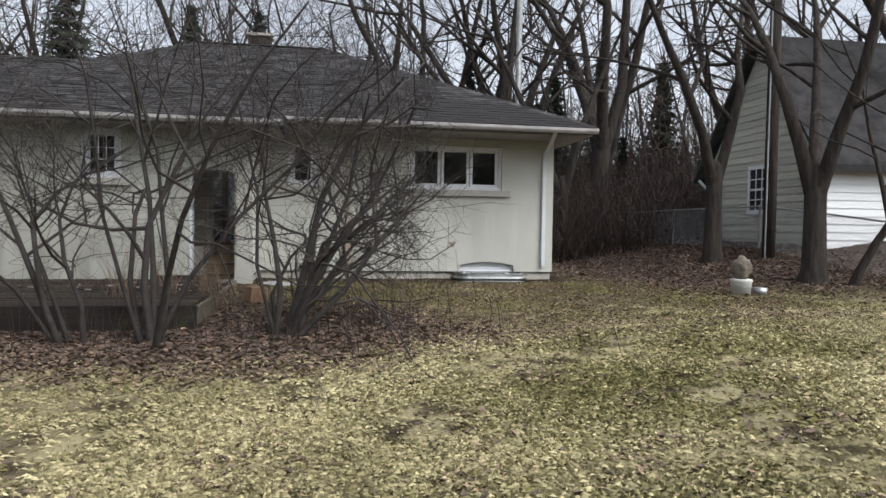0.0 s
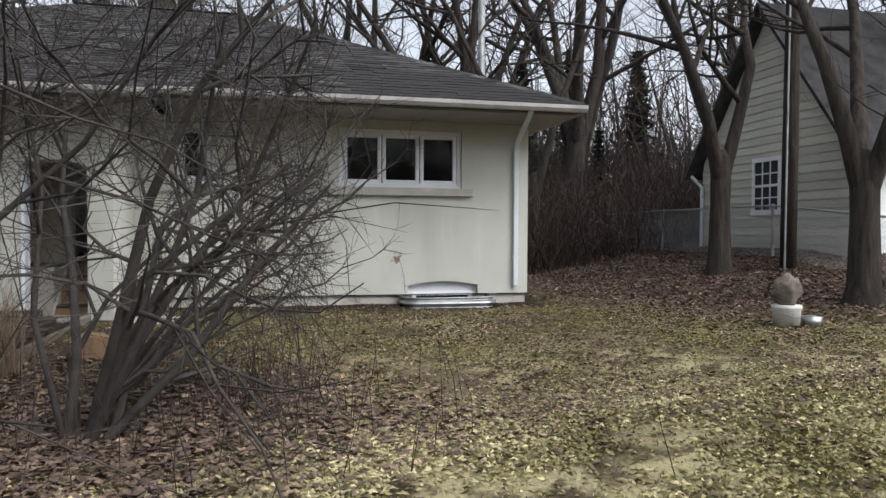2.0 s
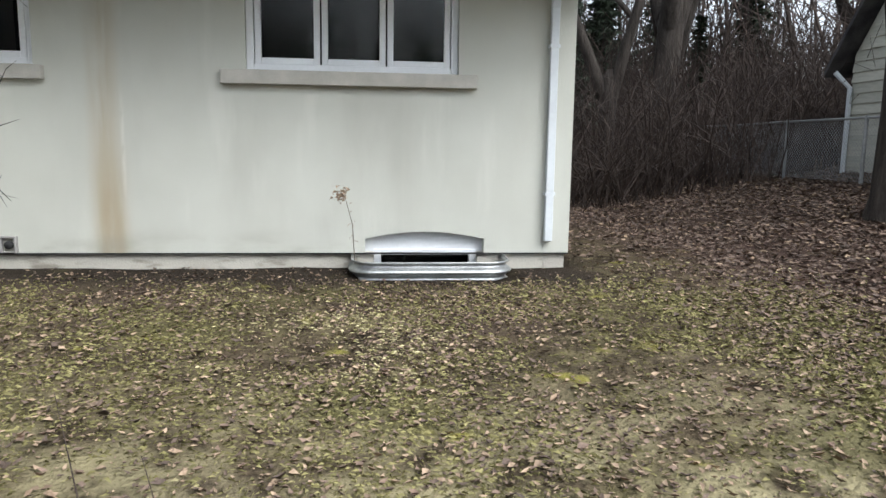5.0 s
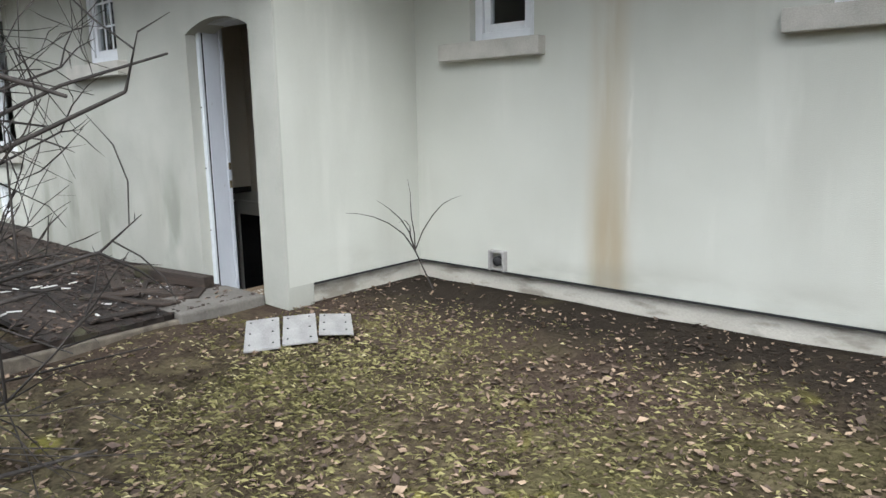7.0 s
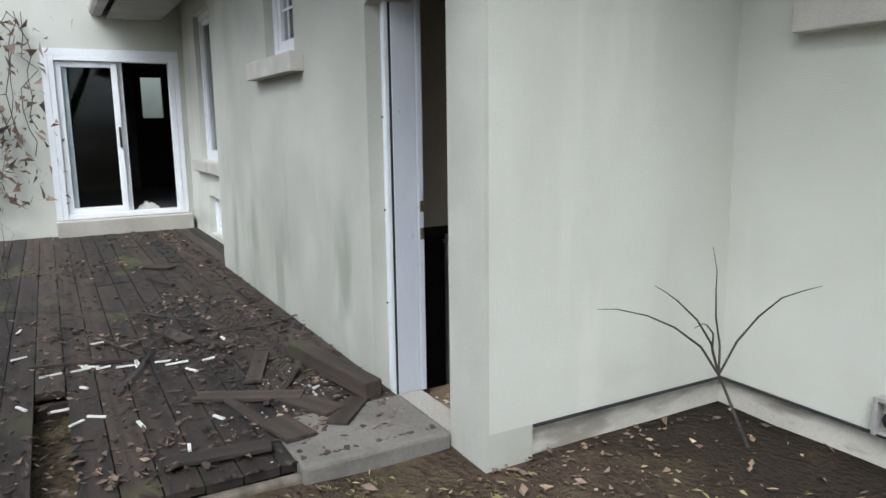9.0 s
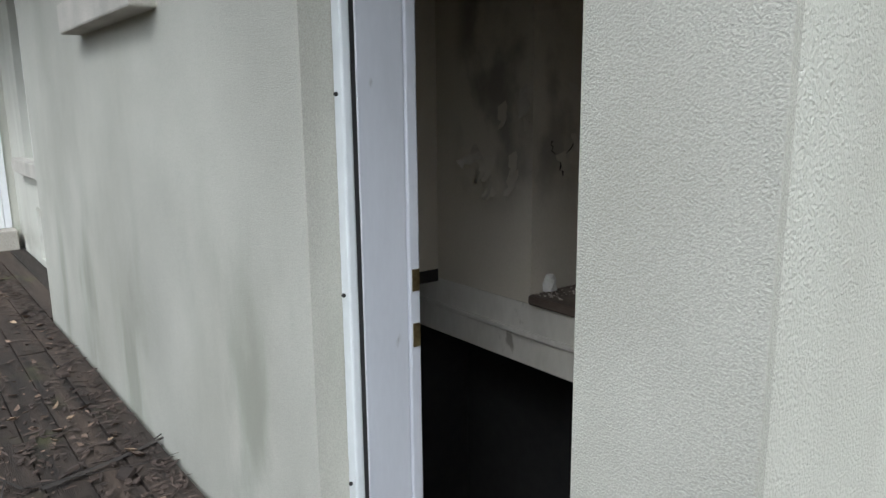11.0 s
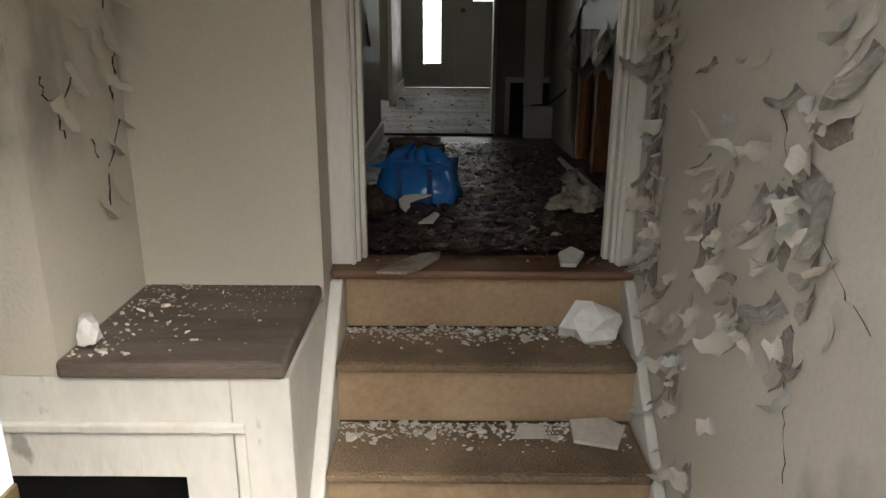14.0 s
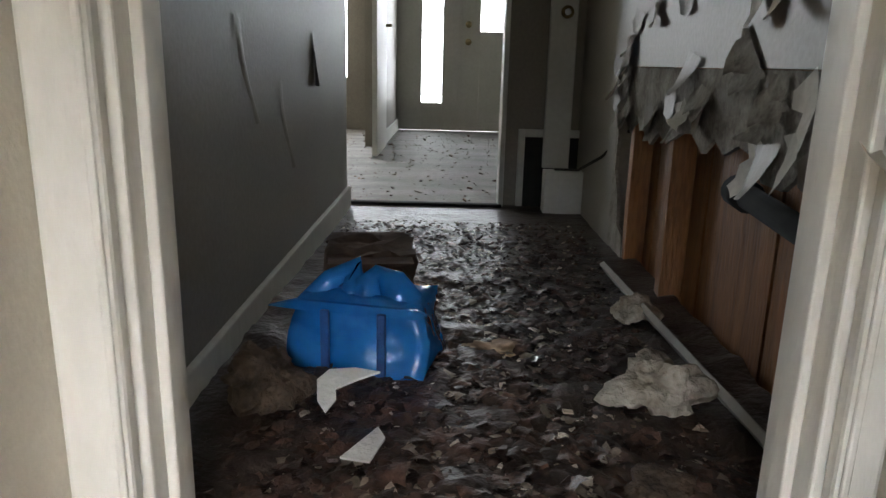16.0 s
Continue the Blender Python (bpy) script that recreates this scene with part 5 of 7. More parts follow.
def brush_thicket():
    """Dense bare undergrowth beyond the corner of the house."""
    rng = random.Random(17)
    bm = bmesh.new()
    for i in range(4200):
        y = rng.uniform(6.5, 16.0)
        x = rng.uniform(0.6, 10.5) + (y - 6.5) * 0.25
        h = rng.uniform(1.0, 3.4) * (1.0 + 0.5 * clamp((y - 9) / 5))
        g = ground_z(clamp(x, -10, 8), clamp(y, 0, 8)) - 0.05
        p = [Vector((x, y, g))]
        d = Vector((rng.gauss(0, 0.25), rng.gauss(0, 0.25), 1))
        for k in range(4):
            d = d + Vector((rng.gauss(0, 0.2), rng.gauss(0, 0.2), 0))
            p.append(p[-1] + d.normalized() * h / 4)
        r = rng.uniform(0.006, 0.02)
        tube(bm, p, [r, r * 0.8, r * 0.6, r * 0.4, r * 0.2], 3, False)
        for k in range(3):
            s = p[rng.randint(1, 3)]
            e = s + Vector((rng.gauss(0, 0.35), rng.gauss(0, 0.35), rng.uniform(0.1, 0.6)))
            tube(bm, [s, s.lerp(e, 0.5) + Vector((0, 0, 0.05)), e], [r * 0.5, r * 0.35, r * 0.15], 3, False)
    tagged(thing("undergrowth", bm, BRUSH), "dense brown bare undergrowth at the wood's edge", "brush", kind="stuff")


brush_thicket()


def far_woods():
    rng = random.Random(23)
    bm = bmesh.new()
    for i in range(1500):
        a = rng.uniform(radians(-50), radians(65))
        d = rng.uniform(24, 48)
        x, y = -4 + d * math.sin(-a) * 1.0, -6 + d * math.cos(a)
        if i % 2:
            x, y = rng.uniform(-40, 30), rng.uniform(-48, -26)
        elif y < 10:
            continue
        h = rng.uniform(5, 12)
        r = rng.uniform(0.03, 0.11)
        p0 = Vector((x, y, -0.5))
        p1 = p0 + Vector((rng.gauss(0, 0.4), 0, h * 0.5))
        p2 = p1 + Vector((rng.gauss(0, 0.8), 0, h * 0.5))
        tube(bm, [p0, p1, p2], [r, r * 0.7, r * 0.15], 4, False)
        for k in range(20):
            s = p0.lerp(p2, rng.uniform(0.2, 0.95))
            e = s + Vector((rng.gauss(0, 1.5), rng.gauss(0, 1.0), rng.uniform(0.3, 2.4)))
            tube(bm, [s, s.lerp(e, 0.5) + Vector((0, 0, 0.15)), e], [r * 0.3, r * 0.2, 0.01], 3, False)
    tagged(thing("distant_woods", bm, BRUSH), "grey brown bare woods in the distance", "woods", kind="stuff")


far_woods()


def shrub(name, x, y, seed, stems, height, lean, label, kids=4, levels=3, thick=0.022, reach=0.35):
    rng = random.Random(seed)
    s = thing(name, None, None, label, "shrub", "bare shrubs in front of the deck")
    g = ground_z(x, y)
    for k in range(stems):
        a = rng.uniform(0, 6.283)
        off = Vector((math.cos(a), math.sin(a), 0)) * rng.uniform(0.03, 0.22)
        d = Vector((math.cos(a) * reach + lean[0], math.sin(a) * reach + lean[1], 1.0))
        bm = bmesh.new()
        branch(bm, rng, Vector((x, y, g - 0.05)) + off, d, height * rng.uniform(0.6, 1.05), thick * rng.uniform(0.6, 1.3), levels, 6, 0.21, 0.0, kids, 0.02, False)
        part("stem", bm, TWIG, s, smooth=True)
    return s


shrub("shrub", -5.15, -5.75, 31, 10, 4.3, (0.10, 0.04), "large bare multi-stemmed shrub with dark twigs", 6, 3, 0.042, 0.30)
shrub("shrub", -6.55, -6.05, 32, 7, 4.6, (-0.02, 0.02), "tall bare dark-stemmed shrub over leaf litter", 6, 3, 0.042, 0.20)
shrub("shrub", -7.3, -5.9, 33, 5, 4.0, (-0.08, 0.0), "bare shrub with thin grey stems", 6, 3, 0.032, 0.22)
shrub("shrub", -8.5, -5.9, 34, 4, 3.8, (-0.05, 0.0), "thin bare shrub beside the deck", 5, 3, 0.028, 0.24)


def low_boughs():
    """Long side boughs that reach from the big shrub over the lawn."""
    rng = random.Random(77)
    s = thing("shrub_boughs", None, None, "long arching bare boughs reaching over the lawn", "shrub", "bare shrubs in front of the deck")
    base = Vector((-5.0, -5.6, ground_z(-5.0, -5.6) + 0.2))
    for tip, r in (((-2.9, -4.7, 1.55), 0.03), ((-3.2, -4.0, 1.0), 0.022), ((-3.6, -3.3, 1.75), 0.022), ((-3.1, -5.0, 0.75), 0.02), ((-4.0, -3.0, 1.35), 0.018), ((-3.9, -3.5, 0.75), 0.016), ((-4.6, -3.4, 2.0), 0.02), ((-3.0, -4.5, 2.1), 0.022), ((-5.2, -3.2, 0.6), 0.016), ((-4.95, -3.0, 1.08), 0.018), ((-4.7, -3.05, 1.32), 0.02), ((-3.42, -3.42, 1.5), 0.022), ((-3.46, -3.42, 1.16), 0.02), ((-3.5, -3.5, 0.86), 0.018), ((-3.62, -3.38, 1.78), 0.022), ((-3.5, -3.7, 0.58), 0.016)):
        tip = Vector(tip)
        mid = base.lerp(tip, 0.5) + Vector((0, 0, 0.15))
        bm = bmesh.new()
        pts = []
        for i in range(10):
            f = i / 9
            p = base.lerp(mid, f).lerp(mid.lerp(tip, f), f)
            pts.append(p + Vector((rng.gauss(0, 0.025), rng.gauss(0, 0.025), rng.gauss(0, 0.025))))
        rad = [r * (1 - 0.8 * i / 9) for i in range(10)]
        tube(bm, pts, rad, 6, False)
        for i in range(3, 10):
            for k in range(2):
                d = (pts[i] - pts[i - 1]).normalized() + Vector((rng.gauss(0, 0.6), rng.gauss(0, 0.6), rng.gauss(0.2, 0.5)))
                branch(bm, rng, pts[i], d, rng.uniform(0.2, 0.5), max(rad[i] * 0.55, 0.004), 1, 5, 0.2, 0.0, 3, 0.02, pts[i].y < -4.2)
        part("bough", bm, TWIG, s, smooth=True)


low_boughs()


def seedlings():
    rng = random.Random(8)
    s = thing("sapling", None, None, "thin bare sapling in the corner of the walls", "sapling")
    g = ground_z(-5.5, -0.25)
    base = Vector((-5.5, -0.25, g - 0.02))
    fork = Vector((-5.62, -0.32, 0.14))
    for tip in ((-5.74, -0.9, 0.47), (-5.7, -0.3, 0.66), (-5.33, -0.12, 0.56), (-5.72, -0.62, 0.53), (-5.6, -0.5, 0.38)):
        bm = bmesh.new()
        t = Vector((max(tip[0], -5.82), tip[1], tip[2]))
        pts = [base, fork]
        for i in range(1, 6):
            f = i / 5
            pts.append(fork.lerp(t, f) + Vector((rng.gauss(0, 0.008), rng.gauss(0, 0.01), 0.10 * math.sin(3.14 * f) * (1 if tip[2] < 0.6 else 0.3) + rng.gauss(0, 0.006))))
        tube(bm, pts, [0.007, 0.006, 0.005, 0.004, 0.003, 0.002, 0.001], 5, False)
        part("stem", bm, TWIG, s)
    w = thing("weed", None, None, "dry goldenrod stalk beside the window well", "weed")
    bm = bmesh.new()
    tube(bm, [(-2.02, -0.32, ground_z(-2.02, -0.32) - 0.02), (-2.05, -0.3, 0.3), (-2.12, -0.28, 0.56), (-2.18, -0.28, 0.6)], [0.005, 0.004, 0.003, 0.002], 5, False)
    part("stalk", bm, OLD_WOOD, w)
    bm = bmesh.new()
    for i in range(70):
        c = Vector((-2.15 + rng.gauss(0, 0.03), -0.28 + rng.gauss(0, 0.015), 0.56 + rng.gauss(0, 0.045)))
        o = [Vector((rng.gauss(0, 0.014), rng.gauss(0, 0.014), rng.gauss(0, 0.014))) for _ in range(3)]
        bm.faces.new([bm.verts.new(c + k) for k in o])
    for i in range(14):
        c = Vector((-2.04 + rng.gauss(0, 0.008), -0.3, rng.uniform(0.0, 0.5)))
        e = Vector((rng.gauss(0, 0.035), rng.gauss(0, 0.02), rng.uniform(-0.04, 0.01)))
        bm.faces.new([bm.verts.new(k) for k in (c, c + e + Vector((0, 0, 0.008)), c + e * 1.4)])
    part("seed_head", bm, LEAF_LITTER, w, "dry brown seed head", kind="stuff")


seedlings()


# ---- ground cover ----
def scatter_mesh(name, verts, faces, material, label, category):
    me = bpy.data.meshes.new(name)
    me.from_pydata(verts, [], faces)
    me.materials.append(material)
    return tagged(new(name, me), label, category, kind="stuff")


def open_lawn(x, y):
    """True where the lawn lies bare: outside house, deck, well."""
    if y > -0.02 and -13.4 < x < 0.05:
        return False
    if x < -6.1 and y > -5.42:
        return False
    if x < -5.87 and y > -1.62:
        return False
    return not (-2.1 < x < -0.6 and y > -0.52)


GZ_X, GZ_Y, GZ_STEP = -15.0, -16.6, 0.1
GZ = np.array([[ground_z(GZ_X + i * GZ_STEP, GZ_Y + j * GZ_STEP) for i in range(261)] for j in range(277)])


def ground_at(x, y):
    """ground_z for arrays, from a fine grid."""
    u, v = np.clip((x - GZ_X) / GZ_STEP, 0, 259.99), np.clip((y - GZ_Y) / GZ_STEP, 0, 275.99)
    i, j = u.astype(int), v.astype(int)
    u, v = u - i, v - j
    return (GZ[j, i] * (1 - u) + GZ[j, i + 1] * u) * (1 - v) + (GZ[j + 1, i] * (1 - u) + GZ[j + 1, i + 1] * u) * v


def patches(seed, x, y, cell):
    """Smooth patchiness for arrays, 0 to 1, with blobs about a cell wide."""
    table = np.random.RandomState(seed).rand(64, 64)
    total, weight = 0.0, 0.0
    for k, w in ((1.0, 1.0), (2.3, 0.5), (5.1, 0.3)):
        u, v = x / cell * k + 100, y / cell * k + 100
        i, j = np.floor(u).astype(int), np.floor(v).astype(int)
        u, v = u - i, v - j
        u, v = u * u * (3 - 2 * u), v * v * (3 - 2 * v)
        at = lambda a, b: table[b % 64, a % 64]
        total = total + w * ((at(i, j) * (1 - u) + at(i + 1, j) * u) * (1 - v) + (at(i, j + 1) * (1 - u) + at(i + 1, j + 1) * u) * v)
        weight += w
    return total / weight


def lawn_mask(x, y):
    house = (y > -0.02) & (x > -13.4) & (x < 0.05)
    deck = ((x < -6.1) & (y > -5.42)) | ((x < -5.87) & (y > -1.62))
    well = (x > -2.1) & (x < -0.6) & (y > -0.52) & (y < 0.1)
    return ~(house | deck | well)


def leafy(x, y):
    bed = np.clip(1.3 - np.hypot((x + 6.2) / 3.0, (y + 5.5) / 1.7), 0, 1)
    back = np.clip((x - 1.0) / 3.0, 0, 1) * np.clip((y + 3.5) / 2.0, 0, 1)
    return np.maximum(bed, back)


def swarm(name, co, pattern, material, label, category):
    """One mesh of many alike small pieces; co is (pieces, corners, 3) and pattern lists each piece's triangles."""
    n, k, _ = co.shape
    tri = (np.arange(n)[:, None, None] * k + np.array(pattern)[None]).reshape(-1)
    me = bpy.data.meshes.new(name)
    me.vertices.add(n * k)
    me.vertices.foreach_set("co", co.reshape(-1).astype(np.float32))
    me.loops.add(len(tri))
    me.loops.foreach_set("vertex_index", tri.astype(np.int32))
    me.polygons.add(len(tri) // 3)
    me.polygons.foreach_set("loop_start", np.arange(0, len(tri), 3, dtype=np.int32))
    me.update(calc_edges=True)
    me.materials.append(material)
    return tagged(new(name, me), label, category, kind="stuff")


def leaves_at(r, x, y, size, lift, level=None):
    """Curled, folded leaf blades, five corners each, on the ground or at a level."""
    n = len(x)
    z = (ground_at(x, y) if level is None else level) + lift
    a = r.uniform(0, 6.283, n)
    ux, uy = np.cos(a) * size, np.sin(a) * size
    w = r.uniform(0.28, 0.62, n)
    wx, wy = -uy * w, ux * w
    bend = r.uniform(-0.25, 0.25, n)
    side = r.uniform(-0.35, 0.35, n) * size
    fold = r.uniform(0.1, 0.6, n) * size
    P = lambda du, dw, dz: np.stack([x + ux * du + wx * dw - uy * bend * du * du, y + uy * du + wy * dw + ux * bend * du * du, z + dz], 1)
    return np.stack([P(-1, 0, r.uniform(0, 0.55, n) * size), P(-0.15, 1, fold + side), P(0.1, 0, 0 * size), P(-0.15, -1, fold - side * 0.5), P(1, 0, r.uniform(0, 0.9, n) * size)], 1)


LEAF_TRIS = [(0, 2, 1), (0, 3, 2), (1, 2, 4), (3, 4, 2)]


def leaf_litter():
    r = np.random.RandomState(41)
    pale, dark = [], []

    def sow(n, x0, x1, y0, y1, keep, sizes, dark_share):
        x, y = r.uniform(x0, x1, n), r.uniform(y0, y1, n)
        ok = lawn_mask(x, y) & (r.rand(n) < keep(x, y))
        x, y = x[ok], y[ok]
        size = r.uniform(*sizes, len(x)) * np.where(r.rand(len(x)) < 0.08, 1.5, 1.0)
        d = r.rand(len(x)) < dark_share(x, y)
        lift = r.uniform(0.002, 0.016, len(x))
        pale.append(leaves_at(r, x[~d], y[~d], size[~d], lift[~d]))
        dark.append(leaves_at(r, x[d], y[d], size[d], lift[d]))
    # near the house: short curled leaves, thinner towards the wall
    sow(62000, -6.2, 2.4, -6.4, 0.0, lambda x, y: np.clip(0.25 + 1.3 * (patches(3, x, y, 0.9) - 0.3), 0.06, 1) * np.clip((-y + 0.15) / 1.3, 0.2, 1) * np.clip(0.45 + (x + 5.9) / 3.0, 0.45, 1), (0.007, 0.024), lambda x, y: 0.52 + 0.25 * leafy(x, y))
    # open lawn: dark clumps
    sow(90000, -11.5, 8.5, -15.0, -5.2, lambda x, y: np.clip((patches(5, x, y, 0.55) - 0.52) * 3.5, 0.03, 1), (0.010, 0.032), lambda x, y: 0.7 + 0 * x)
    # bed under the shrubs, and under the trees
    sow(70000, -12.0, -1.0, -8.2, -3.2, lambda x, y: leafy(x, y), (0.014, 0.042), lambda x, y: 0.68 + 0 * x)
    sow(60000, 0.2, 9.5, -4.5, 9.0, lambda x, y: 0.15 + 0.85 * leafy(x, y), (0.014, 0.042), lambda x, y: 0.82 + 0 * x)
    # drifts on the deck, thickest at its far end and along the wall
    n = 5200
    x, y = -13.2 + r.rand(n) ** 0.8 * 6.9, -1.4 - np.abs(r.normal(0, 1.5, n))
    ok = (y > -5.25) & (r.rand(n) < np.clip((patches(11, x, y, 0.9) - 0.42) * 5, 0.04, 1))
    x, y = x[ok], y[ok]
    d = r.rand(len(x)) < 0.9
    size, lift = r.uniform(0.008, 0.028, len(x)), r.uniform(0.004, 0.012, len(x))
    dark.append(leaves_at(r, x[d], y[d], size[d], lift[d], DECK_Z))
    pale.append(leaves_at(r, x[~d], y[~d], size[~d], lift[~d], DECK_Z))
    swarm("dead_leaves", np.concatenate(pale), LEAF_TRIS, LEAF_LITTER, "tan dead leaves scattered over the lawn", "leaves")
    swarm("wet_leaves", np.concatenate(dark), LEAF_TRIS, LEAF_DARK, "dark wet leaf litter under the shrubs", "leaves")


leaf_litter()


def leaf_carpets():
    """Thick fallen leaves under the trees and in the shrub bed."""
    rng = random.Random(57)
    verts, faces = [], []
    for i in range(26000):
        if i % 2:
            x, y = rng.uniform(0.2, 9.0), rng.uniform(-3.5, 9.0)
            if rng.random() > clamp((x - 0.6 + (y + 2) * 0.5) / 3.0):
                continue
        else:
            x, y = rng.gauss(-6.2, 1.5), rng.gauss(-5.6, 0.75)
            if not open_lawn(x, y) or x > -2.6 and rng.random() < 0.6:
                continue
        s = rng.uniform(0.016, 0.045)
        z = ground_z(x, y) + rng.uniform(0.004, 0.035)
        a = rng.uniform(0, 6.283)
        c, d = math.cos(a) * s, math.sin(a) * s
        w = rng.uniform(0.35, 0.7)
        b = len(verts)
        verts.extend([(x - c, y - d, z + rng.uniform(0, 0.5) * s), (x - d * w, y + c * w, z + rng.uniform(-0.2, 0.6) * s), (x + c, y + d, z + rng.uniform(0, 0.6) * s), (x + d * w, y - c * w, z + rng.uniform(-0.2, 0.6) * s)])
        faces.extend([(b, b + 1, b + 2), (b, b + 2, b + 3)])
    scatter_mesh("leaf_carpet", verts, faces, LEAF_DARK, "thick brown leaf carpet under trees and shrubs", "leaves")


leaf_carpets()


def lawn_blades():
    r = np.random.RandomState(43)
    sets = {"pale": [], "green": []}

    def sow(n, x0, x1, y0, y1, width, length, rise, thin):
        x, y = r.uniform(x0, x1, n), r.uniform(y0, y1, n)
        cover = np.clip((patches(7, x, y, 0.8) - 0.30) * 3.2, 0.1, 1) * (1 - 0.9 * leafy(x, y)) * thin(x, y)
        ok = lawn_mask(x, y) & (r.rand(n) < cover)
        x, y = x[ok], y[ok]
        m = len(x)
        g = patches(9, x, y, 1.9) + r.normal(0, 0.10, m) + np.where(y > -5.5, 0.07, 0.0)
        z = ground_at(x, y) - 0.003
        a = r.uniform(0, 6.283, m)
        lx, ly = np.cos(a), np.sin(a)
        w, l = r.uniform(*width, m), r.uniform(*length, m)
        h = r.uniform(*rise, m)
        tip_a = r.uniform(-0.5, 0.5, m)
        tx, ty = np.cos(a + tip_a), np.sin(a + tip_a)
        co = np.stack([np.stack([x - ly * w, y + lx * w, z], 1), np.stack([x + ly * w, y - lx * w, z], 1),
                       np.stack([x + lx * l * 0.55 + ly * w * 0.8, y + ly * l * 0.55 - lx * w * 0.8, z + h], 1),
                       np.stack([x + lx * l * 0.55 + tx * l * 0.5, y + ly * l * 0.55 + ty * l * 0.5, z + h * 0.55], 1)], 1)
        green = g > np.where(y > -5.0, 0.40, 0.64)
        sets["green"].append(co[green])
        sets["pale"].append(co[~green])
    sow(170000, -6.3, 2.6, -6.6, 0.0, (0.0005, 0.0013), (0.018, 0.055), (0.004, 0.018), lambda x, y: np.clip((-y - 0.35) / 1.4, 0, 1) * np.clip((x + 6.4) / 1.4, 0.15, 1))
    sow(760000, -11.8, 8.5, -15.0, -6.0, (0.0010, 0.0024), (0.025, 0.080), (0.008, 0.030), lambda x, y: 1.0)
    sow(50000, 0.1, 8.0, -6.6, 1.0, (0.0018, 0.0036), (0.02, 0.06), (0.006, 0.024), lambda x, y: np.clip((-y + 0.4) / 3, 0, 1))
    tris = [(0, 1, 2), (0, 2, 3)]
    swarm("dormant_grass", np.concatenate(sets["pale"]), tris, GRASS_PALE, "straw-coloured dormant lawn grass", "grass")
    swarm("green_grass", np.concatenate(sets["green"]), tris, GRASS_GREEN, "yellow-green mossy lawn grass", "grass")


lawn_blades()


def dry_stems():
    """Thin upright dead stalks at the bed and the deck edge."""
    rng = random.Random(47)
    bm = bmesh.new()
    for i in range(330):
        if i < 150:
            x, y = rng.gauss(-5.0, 1.3), rng.gauss(-5.6, 0.6)
        elif i < 240:
            x, y = rng.uniform(-10.5, -6.3), rng.uniform(-6.4, -5.5)
        elif i < 270:
            x, y = rng.gauss(-6.35, 0.15), rng.uniform(-4.6, -3.0)
        else:
            x, y = rng.gauss(-4.1, 0.25), rng.gauss(-5.0, 0.3)
        g = ground_z(x, y) - 0.02
        h = rng.uniform(0.2, 0.8)
        d = Vector((rng.gauss(0, 0.15), rng.gauss(0, 0.15), 1)) * h
        p = Vector((x, y, g))
        tube(bm, [p, p + d * 0.5, p + d + Vector((rng.gauss(0, 0.06), rng.gauss(0, 0.06), 0))], [0.004, 0.003, 0.001], 3, False)
    tagged(thing("dry_stalks", bm, BRUSH), "thin dead stalks standing in the leaf bed", "stalks", kind="stuff")


dry_stems()


def grass_tufts():
    """Tall pale dead grass at the deck corner."""
    rng = random.Random(53)
    for n, (cx, cy) in enumerate(((-6.3, -3.55), (-6.75, -3.9), (-6.1, -4.1), (-7.2, -4.4))):
        bm = bmesh.new()
        for i in range(46):
            x, y = cx + rng.gauss(0, 0.07), cy + rng.gauss(0, 0.09)
            base = DECK_Z - 0.03 if x < -6.2 else ground_z(x, y) - 0.02
            h = rng.uniform(0.3, 0.85)
            lean = Vector((rng.gauss(0, 0.25), rng.gauss(0, 0.25), 1)) * h
            p = Vector((x, y, base))
            droop = Vector((rng.gauss(0, 0.14), rng.gauss(0, 0.14), -rng.uniform(0.0, 0.14)))
            tube(bm, [p, p + lean * 0.5, p + lean * 0.85 + droop * 0.4, p + lean + droop], [0.0035, 0.003, 0.002, 0.001], 3, False)
        tagged(thing("grass_tuft", bm, LEAF_LITTER), "tall pale dead grass growing at the deck edge", "grass", kind="stuff")


grass_tufts()

def crumbs(name, rng, count, where, sizes, material, label):
    verts, faces = [], []
    for i in range(count):
        x, y, z = where(rng)
        s = rng.uniform(*sizes) * (2.2 if rng.random() < 0.06 else 1.0)
        n = rng.choice((3, 4, 5))
        a0 = rng.uniform(0, 6.283)
        t = s * rng.uniform(0.15, 0.5)
        tx, ty = rng.uniform(-0.4, 0.4), rng.uniform(-0.4, 0.4)
        b = len(verts)
        ring = [(math.cos(a0 + 6.283 * k / n) * s * rng.uniform(0.6, 1.2), math.sin(a0 + 6.283 * k / n) * s * rng.uniform(0.5, 1.1)) for k in range(n)]
        lowest = min(tx * u + ty * v for u, v in ring)
        for u, v in ring:
            verts.append((x + u, y + v, z + tx * u + ty * v - lowest))
        for u, v in ring:
            verts.append((x + u * 0.9, y + v * 0.9, z + t + tx * u + ty * v - lowest))
        faces.append(tuple(range(b + n, b + 2 * n)))
        for k in range(n):
            faces.append((b + k, b + (k + 1) % n, b + n + (k + 1) % n, b + n + k))
    return scatter_mesh(name, verts, faces, material, label, "debris")


METAL_BOARD = ramp_mat("weathered_pale_board", (0.24, 0.235, 0.225), (0.43, 0.425, 0.41), 3, 50, 0.7, 0.15, 0.25, stretch=(1, 3, 1))


